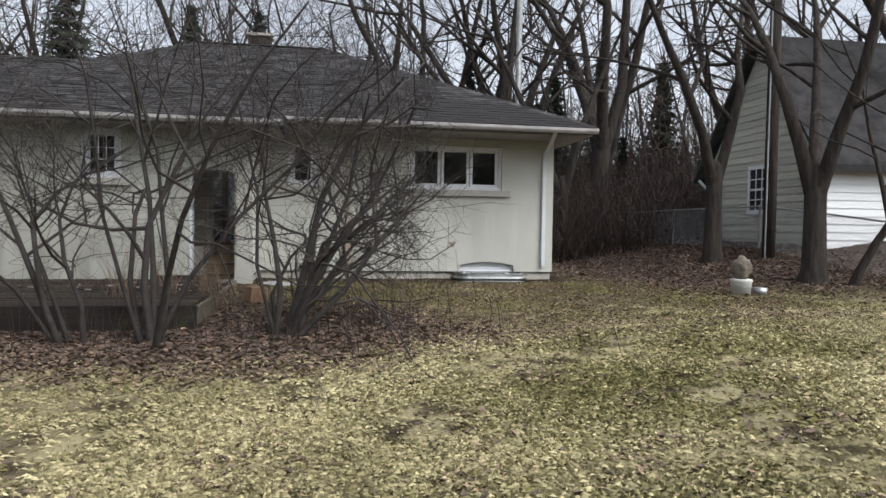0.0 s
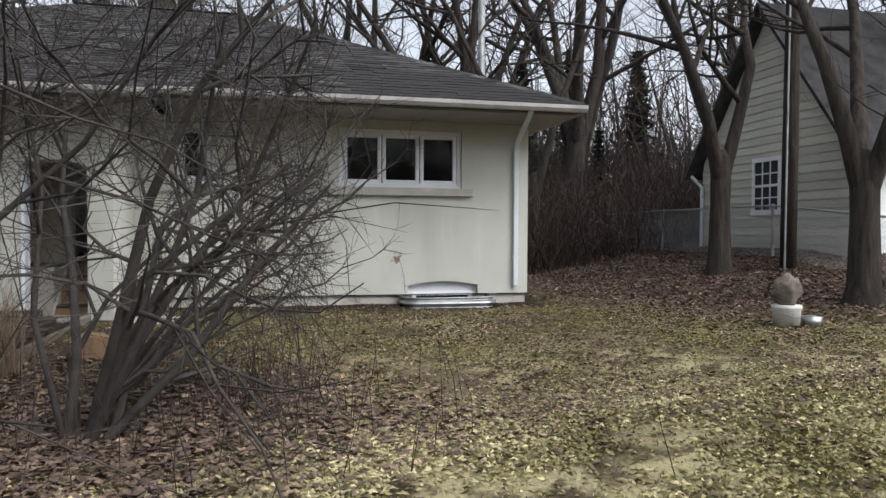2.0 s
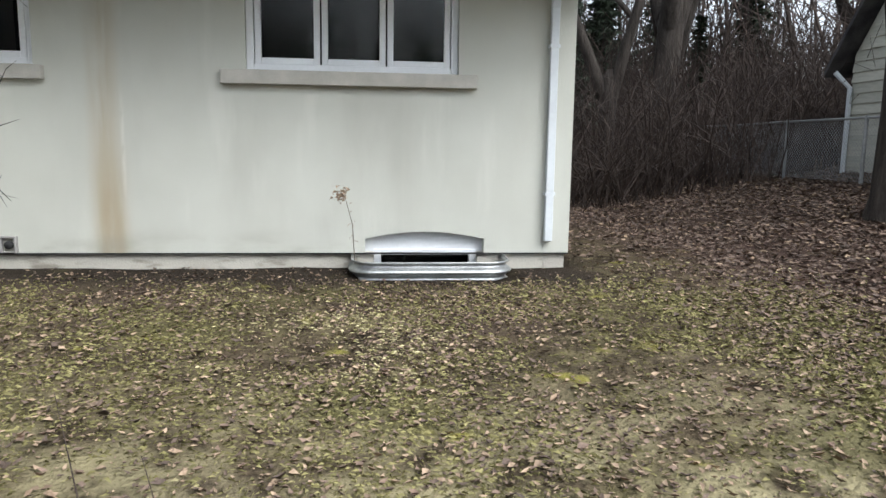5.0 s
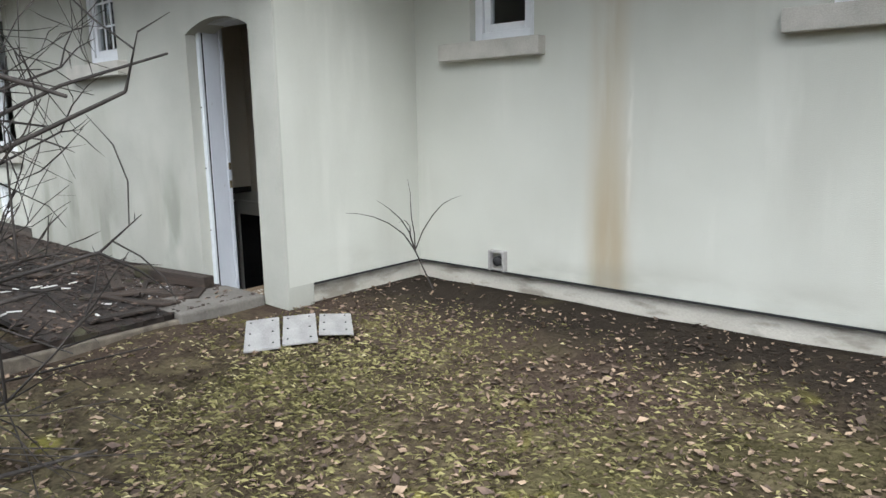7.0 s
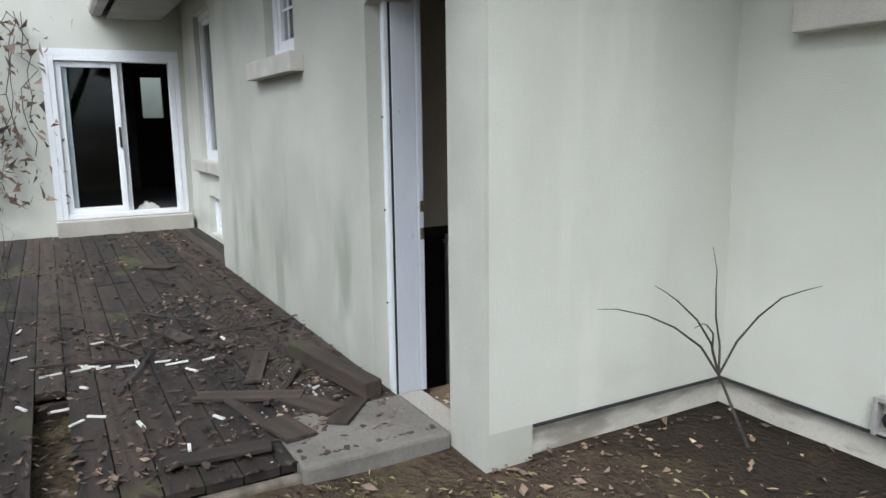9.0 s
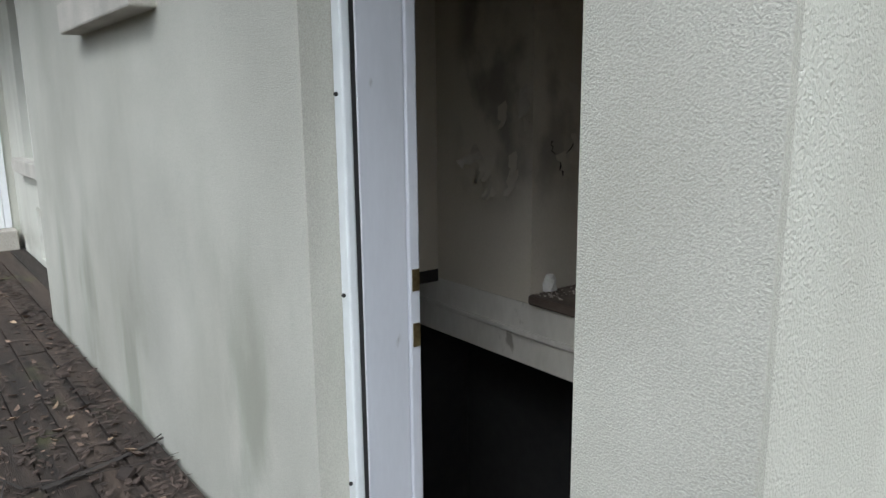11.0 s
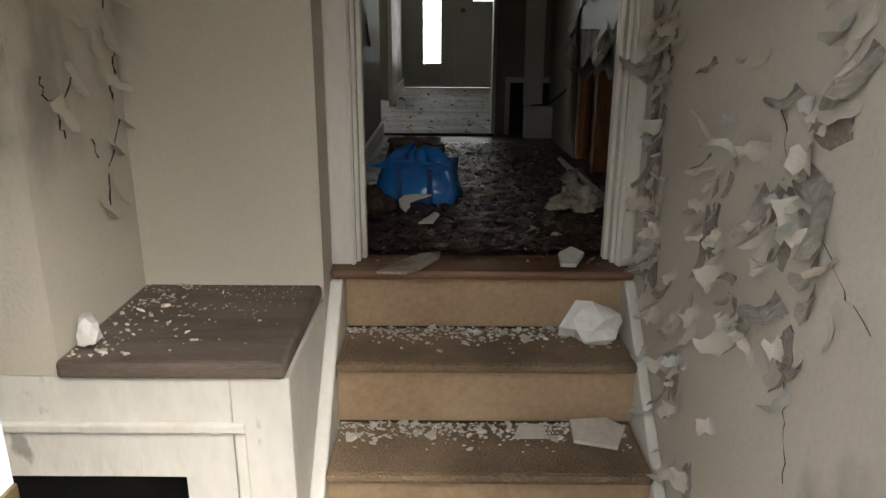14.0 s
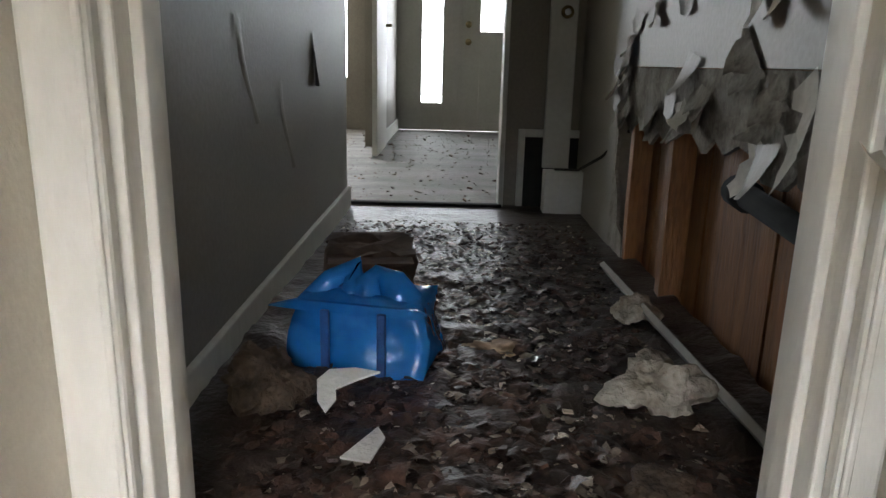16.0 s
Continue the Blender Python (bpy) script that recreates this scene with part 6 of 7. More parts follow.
def ground_items():
    corner, along, across = Vector((-5.74, -1.73)), Vector((0.29, 0.55)), Vector((0.44, -0.31))
    for i, (slip, tip) in enumerate(((0.0, 3), (0.02, 2), (0.05, -3))):
        c = corner + along * ((i + 0.5) / 3 + 0.02 * i) + across * (0.5 - slip)
        b = thing("loose_board", None, None, "pale weathered loose board lying on the grass", "board", "loose boards on the lawn")
        part("panel", boxes((-0.26, 0.26, -0.1, 0.1, 0, 0.016)), METAL_BOARD, b, bevel=0.003)
        for sx in (-0.2, 0.0, 0.19):
            for sy in (-0.07, 0.06):
                q = bmesh.new()
                bmesh.ops.create_cone(q, cap_ends=True, segments=8, radius1=0.006, radius2=0.005, depth=0.005, matrix=pose(sx, sy, 0.018))
                part("nail_head", q, BLACK_AND_SHADE, b)
        b.matrix_basis = pose(c.x, c.y, ground_z(c.x, c.y) + 0.022, tip, tip, -35.5 - 4 * slip * 20)
    # upright cut post at the deck corner
    p = thing("wooden_block", None, None, "orange-brown cut timber block by the deck corner", "timber")
    bm = boxes((-0.14, 0.14, -0.12, 0.12, -0.1, 0.22))
    part("timber", bm, RAW_TIMBER, p, bevel=0.012)
    p.matrix_basis = pose(-5.62, -3.46, ground_z(-5.62, -3.46), 3, 4, 28)
    s = thing("masonry_pier", None, None, "weathered pinkish stucco pier at the deck front", "pier")
    bm = bmesh.new()
    prism(bm, [(-0.55, -0.7), (0.5, -0.7), (0.5, 0.42), (0.44, 0.52), (0.3, 0.55), (-0.5, 0.55)], 0.35, "y", -0.17)
    part("shaft", bm, PINK_STUCCO, s, bevel=0.03)
    s.matrix_basis = pose(-10.4, -5.65, 0.0)
    # debris on the deck
    rng = random.Random(3)
    for i in range(30):
        x, y = rng.gauss(-7.7, 0.6), rng.gauss(-2.5, 0.4)
        if x > -6.4 or y > -1.5:
            continue
        L = rng.uniform(0.02, 0.06)
        c = thing("wood_splinter", boxes((-L, L, -0.007, 0.007, 0, 0.008)), DRYWALL, "small pale splinter lying on the dark deck", "splinter", "splinters on the deck")
        c.matrix_basis = pose(x, y, DECK_Z + 0.005, 0, 0, rng.uniform(0, 180))
    for x, y, L, w, rz in ((-9.9, -1.95, 0.3, 0.06, 20), (-7.5, -1.55, 0.45, 0.05, -12), (-7.9, -1.9, 0.22, 0.07, 40), (-7.0, -1.75, 0.34, 0.05, -30), (-6.75, -2.0, 0.3, 0.07, 12), (-7.9, -2.6, 0.4, 0.03, 75)):
        c = thing("broken_lath", boxes((-L * 0.7, L * 0.7, -w / 3, w / 3, 0, 0.02)), DECK_WOOD, "broken grey wooden lath lying on the deck", "lath", "broken laths on the deck", bevel=0.004)
        c.matrix_basis = pose(x, y, DECK_Z + 0.004, 0, 0, rz)
    for seed, (x, y), L, rz in ((1, (-8.9, -2.25), 0.9, 30), (2, (-7.3, -2.5), 1.1, 160), (3, (-8.1, -1.75), 0.8, 100), (4, (-9.4, -3.0), 1.0, 60)):
        bm = bmesh.new()
        branch(bm, random.Random(seed), (0, 0, 0.02), (1, 0, 0.0), L, 0.014, 1, 6, 0.1, 0.0, 4, 0.0)
        for v in bm.verts:
            v.co.z = abs(v.co.z) * 0.5 + 0.006
        f = thing("fallen_branch", bm, TWIG, "fallen bare branch lying on the deck", "branch", "fallen branches on the deck")
        f.matrix_basis = pose(x, y, DECK_Z + 0.004, 0, 0, rz)
    # broken timber and rubble beside the side door
    beam = thing("broken_beam", boxes((-0.42, 0.42, -0.05, 0.05, 0, 0.09)), DECK_WOOD, "old broken deck beam lying beside the door", "beam", bevel=0.012)
    beam.matrix_basis = pose(-7.05, -1.5, DECK_Z + 0.006, 0, 0, 8)
    for x, y, L, w, rz in ((-6.75, -1.75, 0.22, 0.06, 25), (-6.55, -1.6, 0.16, 0.05, -40), (-6.95, -1.95, 0.26, 0.05, 60), (-6.5, -1.9, 0.14, 0.07, 10), (-7.35, -1.8, 0.24, 0.04, -20), (-6.4, -2.2, 0.2, 0.05, 80), (-8.2, -2.1, 0.2, 0.05, 15), (-10.6, -1.9, 0.2, 0.06, 40)):
        c = thing("broken_board", boxes((-L, L, -w, w, 0, 0.018)), DECK_WOOD, "splintered grey board end on the dark deck", "board", "broken boards on the deck", bevel=0.003)
        c.matrix_basis = pose(x, y, DECK_Z + 0.008, rng.uniform(-3, 3), rng.uniform(-3, 0), rz)
    crumbs("deck_rubble", rng, 230, lambda r: (min(r.gauss(-6.85, 0.32), -6.2), -1.36 - abs(r.gauss(0.2, 0.25)), DECK_Z + 0.004), (0.003, 0.012), METAL_BOARD, "pale rubble and chips beside the side door")
    crumbs("deck_dirt", rng, 900, lambda r: (min(r.gauss(-7.4, 0.9), -6.2), -1.36 - abs(r.gauss(0.2, 0.6)), DECK_Z + 0.004), (0.004, 0.02), BRUSH, "dark dirt clods on the deck boards")
    # leaf and twig litter on the deck
    verts, faces = [], []
    for i in range(2600):
        x, y = rng.uniform(-13.2, -6.2), -1.33 - abs(rng.gauss(0, 1.2))
        if rng.random() < 0.3:
            y = -1.33 - abs(rng.gauss(0, 0.1))
        if y < -5.3:
            continue
        a, L, w = rng.uniform(0, 6.283), rng.uniform(0.01, 0.05), rng.uniform(0.002, 0.012)
        cx, cy, z = math.cos(a), math.sin(a), DECK_Z + 0.006
        b = len(verts)
        verts.extend([(x - cx * L, y - cy * L, z), (x - cy * w, y + cx * w, z + 0.006), (x + cx * L, y + cy * L, z + 0.004), (x + cy * w, y - cx * w, z + 0.002)])
        faces.append((b, b + 1, b + 2, b + 3))
    scatter_mesh("deck_litter", verts, faces, BRUSH, "dark leaf and twig litter on the deck", "litter")


RAW_TIMBER = ramp_mat("raw_orange_timber", (0.20, 0.12, 0.07), (0.38, 0.245, 0.15), 4, 60, 0.8, 0.2, 0.4, stretch=(5, 5, 0.6))
PINK_STUCCO = ramp_mat("pinkish_stucco", (0.34, 0.26, 0.22), (0.48, 0.38, 0.33), 2, 60, 0.9, 0.15, 0.4)
ground_items()


def vine():
    rng = random.Random(15)
    v = thing("vine", None, None, "dry leafy vine hanging on the wall by the patio door", "vine")
    bm = bmesh.new()
    for k in range(7):
        y = -3.25 + rng.uniform(-0.5, 0.5)
        p = Vector((-13.36, y, 2.5))
        pts = [p]
        for i in range(8):
            p = p + Vector((rng.uniform(0, 0.03), rng.gauss(0, 0.06), -rng.uniform(0.1, 0.26)))
            pts.append(p)
        tube(bm, pts, [0.006] * 9, 4, False)
    part("stems", bm, TWIG, v)
    bm = bmesh.new()
    for i in range(520):
        c = Vector((-13.33 + rng.uniform(0, 0.1), -3.25 + rng.gauss(0, 0.3), rng.uniform(0.3, 2.4)))
        o = [Vector((rng.gauss(0, 0.03), rng.gauss(0, 0.035), rng.gauss(0, 0.04))) for _ in range(3)]
        bm.faces.new([bm.verts.new(c + q) for q in o])
    part("leaves", bm, LEAF_DARK, v, kind="stuff")


vine()


# ---- decay inside ----
def flake_mesh(seed, w, h, curl, material, name="paint_flake", ragged=0.18):
    """A torn curling flake hinged along its top edge, hanging in the yz plane and bending towards -x."""
    rng = random.Random(seed)
    bm = bmesh.new()
    nu, nv = 5, 5
    left = [rng.uniform(-ragged, ragged * 0.7) for _ in range(nv + 1)]
    right = [rng.uniform(-ragged * 0.7, ragged) for _ in range(nv + 1)]
    skew = rng.uniform(-0.3, 0.3)
    rows = []
    for j in range(nv + 1):
        t = j / nv
        ang = curl * t
        out, down = (1 - math.cos(ang)) / max(curl, 0.01), math.sin(ang) / max(curl, 0.01)
        narrow = 1 - 0.55 * t * rng.uniform(0.5, 1)
        row = []
        for i in range(nu + 1):
            u = (i / nu - 0.5) * narrow
            u += left[j] * (1 - i / nu) * 0.6 + right[j] * (i / nu) * 0.6
            x = -0.002 - out * h + 0.012 * math.sin(3 * u + seed) * t
            row.append(bm.verts.new((x, (u + skew * t * 0.5) * w, -down * h)))
        rows.append(row)
    for a, b in zip(rows, rows[1:]):
        for i in range(nu):
            bm.faces.new((a[i], a[i + 1], b[i + 1], b[i]))
    me = mesh_of(name, bm, material)
    for p in me.polygons:
        p.use_smooth = True
    return me


def peeling(wall_name, x, spots, rng, mirror=False, mats=None):
    wall = bpy.data.objects[wall_name]
    kinds = [flake_mesh(k, rng.uniform(0.035, 0.075), rng.uniform(0.04, 0.10), rng.uniform(0.9, 2.7), (mats or (FLAKE, FLAKE, PEEL_WALL, FLAKE_GREEN))[k % 4]) for k in range(16)]
    for y, z, s in spots:
        m = pose(x, y, z, rng.uniform(-95, 95), 0, 0) @ Matrix.Diagonal((-s if mirror else s, s * rng.uniform(0.45, 1.1), s * rng.uniform(0.7, 1.7), 1))
        piece("paint_flake", rng.choice(kinds), wall, m)


def torn_patch(rng, y, z, w, h):
    """A ragged bare patch of old plaster, a thin sheet in the yz plane."""
    bm = bmesh.new()
    n = 15
    ring = [(y + w * math.cos(6.283 * k / n) * rng.uniform(0.55, 1.15), z + h * math.sin(6.283 * k / n) * rng.uniform(0.55, 1.15)) for k in range(n)]
    prism(bm, ring, 0.0016, "x", 0.0)
    return bm


def crack(bm, rng, pts, width, x, out):
    """A jagged dark split along a wall through (y, z) points."""
    line = []
    for (y0, z0), (y1, z1) in zip(pts, pts[1:]):
        for k in range(6):
            f = k / 6
            line.append((y0 + (y1 - y0) * f + rng.gauss(0, 0.006), z0 + (z1 - z0) * f + rng.gauss(0, 0.004)))
    for (y0, z0), (y1, z1) in zip(line, line[1:]):
        w0, w1 = width * rng.uniform(0.3, 1.2), width * rng.uniform(0.3, 1.2)
        v = [bm.verts.new(p) for p in ((x + out, y0 - w0, z0), (x + out, y0 + w0, z0), (x + out, y1 + w1, z1), (x + out, y1 - w1, z1))]
        bm.faces.new(v)


def landing_peel():
    rng = random.Random(61)
    wall = bpy.data.objects["wall_landing_right"]
    clusters = ((0.24, 1.16, 0.04, 0.12, 24), (0.25, 0.82, 0.04, 0.16, 34), (0.22, 0.56, 0.05, 0.1, 26), (-0.14, 0.78, 0.045, 0.11, 34), (-0.42, 0.86, 0.08, 0.10, 34), (-0.53, 1.04, 0.06, 0.08, 18),
                (-0.30, 0.66, 0.05, 0.05, 10), (-0.50, 0.68, 0.03, 0.06, 6), (-0.02, 0.38, 0.035, 0.14, 24), (-0.17, 0.2, 0.03, 0.08, 8), (0.33, 0.9, 0.03, 0.4, 26), (0.27, 0.2, 0.05, 0.14, 16))
    for y, z, sy, sz, n in clusters:
        w = torn_patch(rng, y, z, sy * rng.uniform(0.8, 1.2), sz * rng.uniform(0.6, 0.9))
        bmesh.ops.translate(w, verts=w.verts, vec=(-5.9935, 0, 0))
        part("bare_patch", w, OLD_PLASTER, wall, "bare grey plaster under torn paint")
    kinds = [flake_mesh(k, rng.uniform(0.04, 0.085), rng.uniform(0.05, 0.13), rng.uniform(0.5, 2.4), (PEEL_WALL, FLAKE, PEEL_WALL, PEEL_WALL, OLD_PLASTER, PEEL_WALL, FLAKE_GREEN)[k % 7], ragged=0.4) for k in range(28)]
    for y, z, sy, sz, n in clusters:
        for i in range(n):
            yy, zz, k = min(rng.gauss(y, sy), 0.385), rng.gauss(z, sz), rng.uniform(0.3, 0.85)
            m = pose(-5.9925, yy, zz, rng.gauss(0, 60), 0, 0) @ Matrix.Diagonal((k * rng.uniform(0.6, 1.3), k * rng.uniform(0.5, 1.1), k * rng.uniform(0.7, 1.5), 1))
            piece("paint_flake", rng.choice(kinds), wall, m)
    for i in range(16):
        k = rng.uniform(0.3, 0.6)
        piece("paint_flake", rng.choice(kinds), wall, pose(-5.9925, rng.uniform(-0.9, 0.2), rng.uniform(0.0, 1.6), rng.gauss(0, 70), 0, 0) @ Matrix.Diagonal((k, k, k, 1)))
    piece("paint_flake", flake_mesh(99, 0.11, 0.10, 2.6, FLAKE, ragged=0.3), wall, pose(-5.994, 0.375, 1.1, 20, 0, 0))
    bm = bmesh.new()
    crack(bm, rng, [(-0.48, 0.92), (-0.6, 0.84), (-0.72, 0.78)], 0.002, -5.991, -0.0012)
    crack(bm, rng, [(-0.5, 0.66), (-0.53, 0.56), (-0.56, 0.45)], 0.002, -5.991, -0.0012)
    crack(bm, rng, [(-0.36, 1.05), (-0.42, 0.95), (-0.45, 0.86)], 0.0025, -5.991, -0.0012)
    part("crack", bm, BLACK_AND_SHADE, wall, "dark cracks in the paint", kind="stuff")
    # left wall: split paint near the inner corner, torn strips and stains
    left = bpy.data.objects["wall_landing_left"]
    bm = bmesh.new()
    crack(bm, rng, [(0.26, 1.5), (0.22, 1.22), (0.25, 1.1), (0.2, 1.02), (0.24, 0.95), (0.15, 0.84), (0.12, 0.74)], 0.006, -7.336, 0.0012)
    crack(bm, rng, [(0.04, 1.06), (-0.04, 1.0), (-0.04, 0.92)], 0.005, -7.336, 0.0012)
    crack(bm, rng, [(-0.04, 1.0), (-0.09, 1.03), (-0.1, 1.08)], 0.004, -7.336, 0.0012)
    crack(bm, rng, [(0.08, 0.92), (0.1, 0.86)], 0.004, -7.336, 0.0012)
    part("crack", bm, BLACK_AND_SHADE, left, "dark splits in the paint", kind="stuff")
    strips = [flake_mesh(60 + k, rng.uniform(0.05, 0.09), rng.uniform(0.08, 0.17), rng.uniform(0.4, 1.4), (INT_WALL, FLAKE, INT_WALL)[k % 3], ragged=0.4) for k in range(9)]
    spots = [(0.2, 1.2), (0.16, 1.16), (0.22, 1.3), (0.02, 1.09), (0.05, 1.2), (-0.04, 1.02), (0.21, 1.05), (0.24, 0.97), (0.19, 0.9), (0.15, 0.84), (0.12, 0.77), (0.23, 1.42), (0.1, 1.35), (-0.02, 1.3), (0.14, 1.48)]
    for y, z in spots:
        k = rng.uniform(0.45, 0.95)
        piece("paint_flake", rng.choice(strips), left, pose(-7.3345, min(y + rng.gauss(0, 0.012), 0.235), z, rng.gauss(0, 35), 0, 0) @ Matrix.Diagonal((-k, k * 0.8, k, 1)))
    front = bpy.data.objects["wall_landing_front"]
    for x, z in ((-7.6, 0.97), (-7.58, 0.92), (-7.62, 1.02), (-7.54, 0.88), (-7.56, 1.0), (-7.44, 1.02), (-7.43, 0.96), (-7.66, 0.98), (-7.5, 1.2), (-7.4, 1.25), (-7.38, 1.12)):
        k = rng.uniform(0.5, 0.95)
        m = pose(x, -0.1915, z, 0, 0, 90) @ pose(0, 0, 0, rng.gauss(0, 40), 0, 0)
        piece("paint_flake", rng.choice(strips), front, m @ Matrix.Diagonal((k, k, k, 1)))


landing_peel()


def stair_debris():
    rng = random.Random(71)

    def tread(i):
        top, front = FLOOR_Z - i * RISE, 0.405 - i * RUN
        return lambda r: (r.uniform(-6.815, -6.05), front + RUN - 0.012 - abs(r.gauss(0, 0.05)), top + 0.001)
    for i in (1, 2, 3):
        crumbs("plaster_crumbs", rng, 260, tread(i), (0.0015, 0.007), DRYWALL, "white plaster crumbs strewn along the stair tread")
        crumbs("paint_chips", rng, 200, tread(i), (0.003, 0.010), FLAKE, "flat beige paint chips on the stair tread")
    crumbs("plaster_crumbs", rng, 190, lambda r: (r.uniform(-7.29, -6.9), 0.25 - abs(r.gauss(0, 0.14)), 0.503), (0.001, 0.0035), FLAKE, "white plaster crumbs on the dark wood ledge")
    crumbs("paint_chips", rng, 120, lambda r: (-7.32 + abs(r.gauss(0, 0.1)), r.uniform(-0.19, 0.25), 0.503), (0.002, 0.007), FLAKE, "paint chips along the ledge edge")
    crumbs("paint_chips", rng, 110, lambda r: (r.uniform(-6.76, -6.08), r.uniform(0.42, 0.56), FLOOR_Z + 0.001), (0.002, 0.008), WET_PAPER, "paint chips on the top step")
    crumbs("landing_debris", rng, 500, lambda r: (r.uniform(-6.85, -6.05), r.uniform(-1.05, -0.25), LAND_Z + 0.001), (0.003, 0.016), FLAKE, "paint chips over the landing floor")

    def lump(name, x, y, z, sx, sy, sz, material, label, seed, category, rough=0.35, sub=3):
        bm = bmesh.new()
        bmesh.ops.create_icosphere(bm, subdivisions=sub, radius=1.0)
        lo = 9
        for v in bm.verts:
            k = 1 + rough * noise.noise(v.co * 1.3 + Vector((seed, 0, 0))) + rough * 0.4 * noise.noise(v.co * 4 + Vector((0, seed, 0)))
            v.co = Vector((v.co.x * sx * k, v.co.y * sy * k, max(v.co.z, -0.7) * sz * k))
            lo = min(lo, v.co.z)
        for v in bm.verts:
            v.co += Vector((x, y, z - lo))
        return thing(name, bm, material, label, category, smooth=sub > 2)
    lump("plaster_chunk", -6.125, 0.30, FLOOR_Z - RISE, 0.08, 0.05, 0.062, DRYWALL, "large broken white plaster chunk on the stair", 4, "plaster", 0.5, 2)
    lump("plaster_lump", -7.295, -0.13, 0.503, 0.024, 0.03, 0.042, DRYWALL, "pale plaster lump at the ledge corner", 9, "plaster", 0.4, 2)
    lump("insulation_clump", -6.05, 1.0, FLOOR_Z, 0.075, 0.05, 0.06, INSULATION, "dirty white insulation clump on the hall floor", 2, "insulation", 0.9, 4)
    lump("insulation_clump", -6.80, 0.99, FLOOR_Z, 0.065, 0.07, 0.05, CARDBOARD_WET, "brown fibrous clump beside the hall wall", 6, "insulation", 0.9, 4)
    lump("insulation_clump", -6.35, 1.28, FLOOR_Z, 0.07, 0.04, 0.014, LEAF_LITTER, "grey matted insulation on the hall floor", 12, "insulation", 0.7)
    lump("insulation_clump", -5.97, 1.5, FLOOR_Z, 0.05, 0.06, 0.04, INSULATION, "grey matted insulation beside the torn wall", 15, "insulation", 0.7)
    lump("insulation_clump", -6.12, 0.72, FLOOR_Z, 0.05, 0.04, 0.02, CARDBOARD_WET, "matted grey fibre on the hall floor", 19, "insulation", 0.7)

    def shard(name, pts, z, material, label, thick=0.008, tilt=(0, 0)):
        bm = bmesh.new()
        cx, cy = sum(p[0] for p in pts) / len(pts), sum(p[1] for p in pts) / len(pts)
        lo = min(tilt[0] * (x - cx) + tilt[1] * (y - cy) for x, y in pts)
        f = lambda x, y, d: (x, y, z + d + tilt[0] * (x - cx) + tilt[1] * (y - cy) - lo)
        a = [bm.verts.new(f(x, y, 0)) for x, y in pts]
        c = [bm.verts.new(f(x, y, thick)) for x, y in pts]
        bm.faces.new(c)
        bm.faces.new(list(reversed(a)))
        for i in range(len(pts)):
            bm.faces.new((a[i], a[(i + 1) % len(pts)], c[(i + 1) % len(pts)], c[i]))
        return thing(name, bm, material, label, "shard")
    shard("wallboard_shard", [(-6.72, 0.33), (-6.64, 0.325), (-6.60, 0.37), (-6.55, 0.46), (-6.545, 0.52), (-6.60, 0.50), (-6.66, 0.43)], FLOOR_Z + 0.002, WET_PAPER, "flat beige wallboard shard on the top step")
    shard("wallboard_shard", [(-6.2, 0.4), (-6.16, 0.385), (-6.13, 0.43), (-6.16, 0.47), (-6.2, 0.45)], FLOOR_Z + 0.002, FLAKE_GREEN, "pale green plaster shard on the top step", 0.012, (0.2, 0.3))
    shard("paper_scrap", [(-6.70, 0.99), (-6.69, 0.94), (-6.67, 0.91), (-6.655, 0.94), (-6.66, 0.965), (-6.62, 0.985), (-6.58, 1.0), (-6.63, 1.015), (-6.68, 1.015)], FLOOR_Z + 0.03, DRYWALL, "torn white plaster paper below the blue bag", 0.004, (0.1, 0.35))
    shard("paper_scrap", [(-6.62, 0.76), (-6.57, 0.74), (-6.55, 0.79), (-6.565, 0.82)], FLOOR_Z + 0.03, DRYWALL, "small white torn scrap on the hall floor", 0.004, (0.2, 0.2))
    shard("wallboard_shard", [(-6.2, 0.06), (-6.09, 0.05), (-6.055, 0.12), (-6.1, 0.15), (-6.2, 0.13)], FLOOR_Z - 2 * RISE + 0.002, FLAKE, "broken beige wallboard piece on the stair tread", 0.01, (-0.1, 0.25))
    shard("wallboard_shard", [(-6.35, 0.1), (-6.26, 0.09), (-6.27, 0.14), (-6.33, 0.15)], FLOOR_Z - 2 * RISE + 0.002, FLAKE, "flat beige paint sheet on the stair tread", 0.004, (0.1, 0.2))
    shard("wallboard_shard", [(-6.8, -0.12), (-6.68, -0.13), (-6.64, -0.08), (-6.72, -0.05), (-6.79, -0.06)], FLOOR_Z - 3 * RISE + 0.002, FLAKE, "flat beige wallboard piece on the lower tread", 0.008, (0.05, 0.1))


stair_debris()


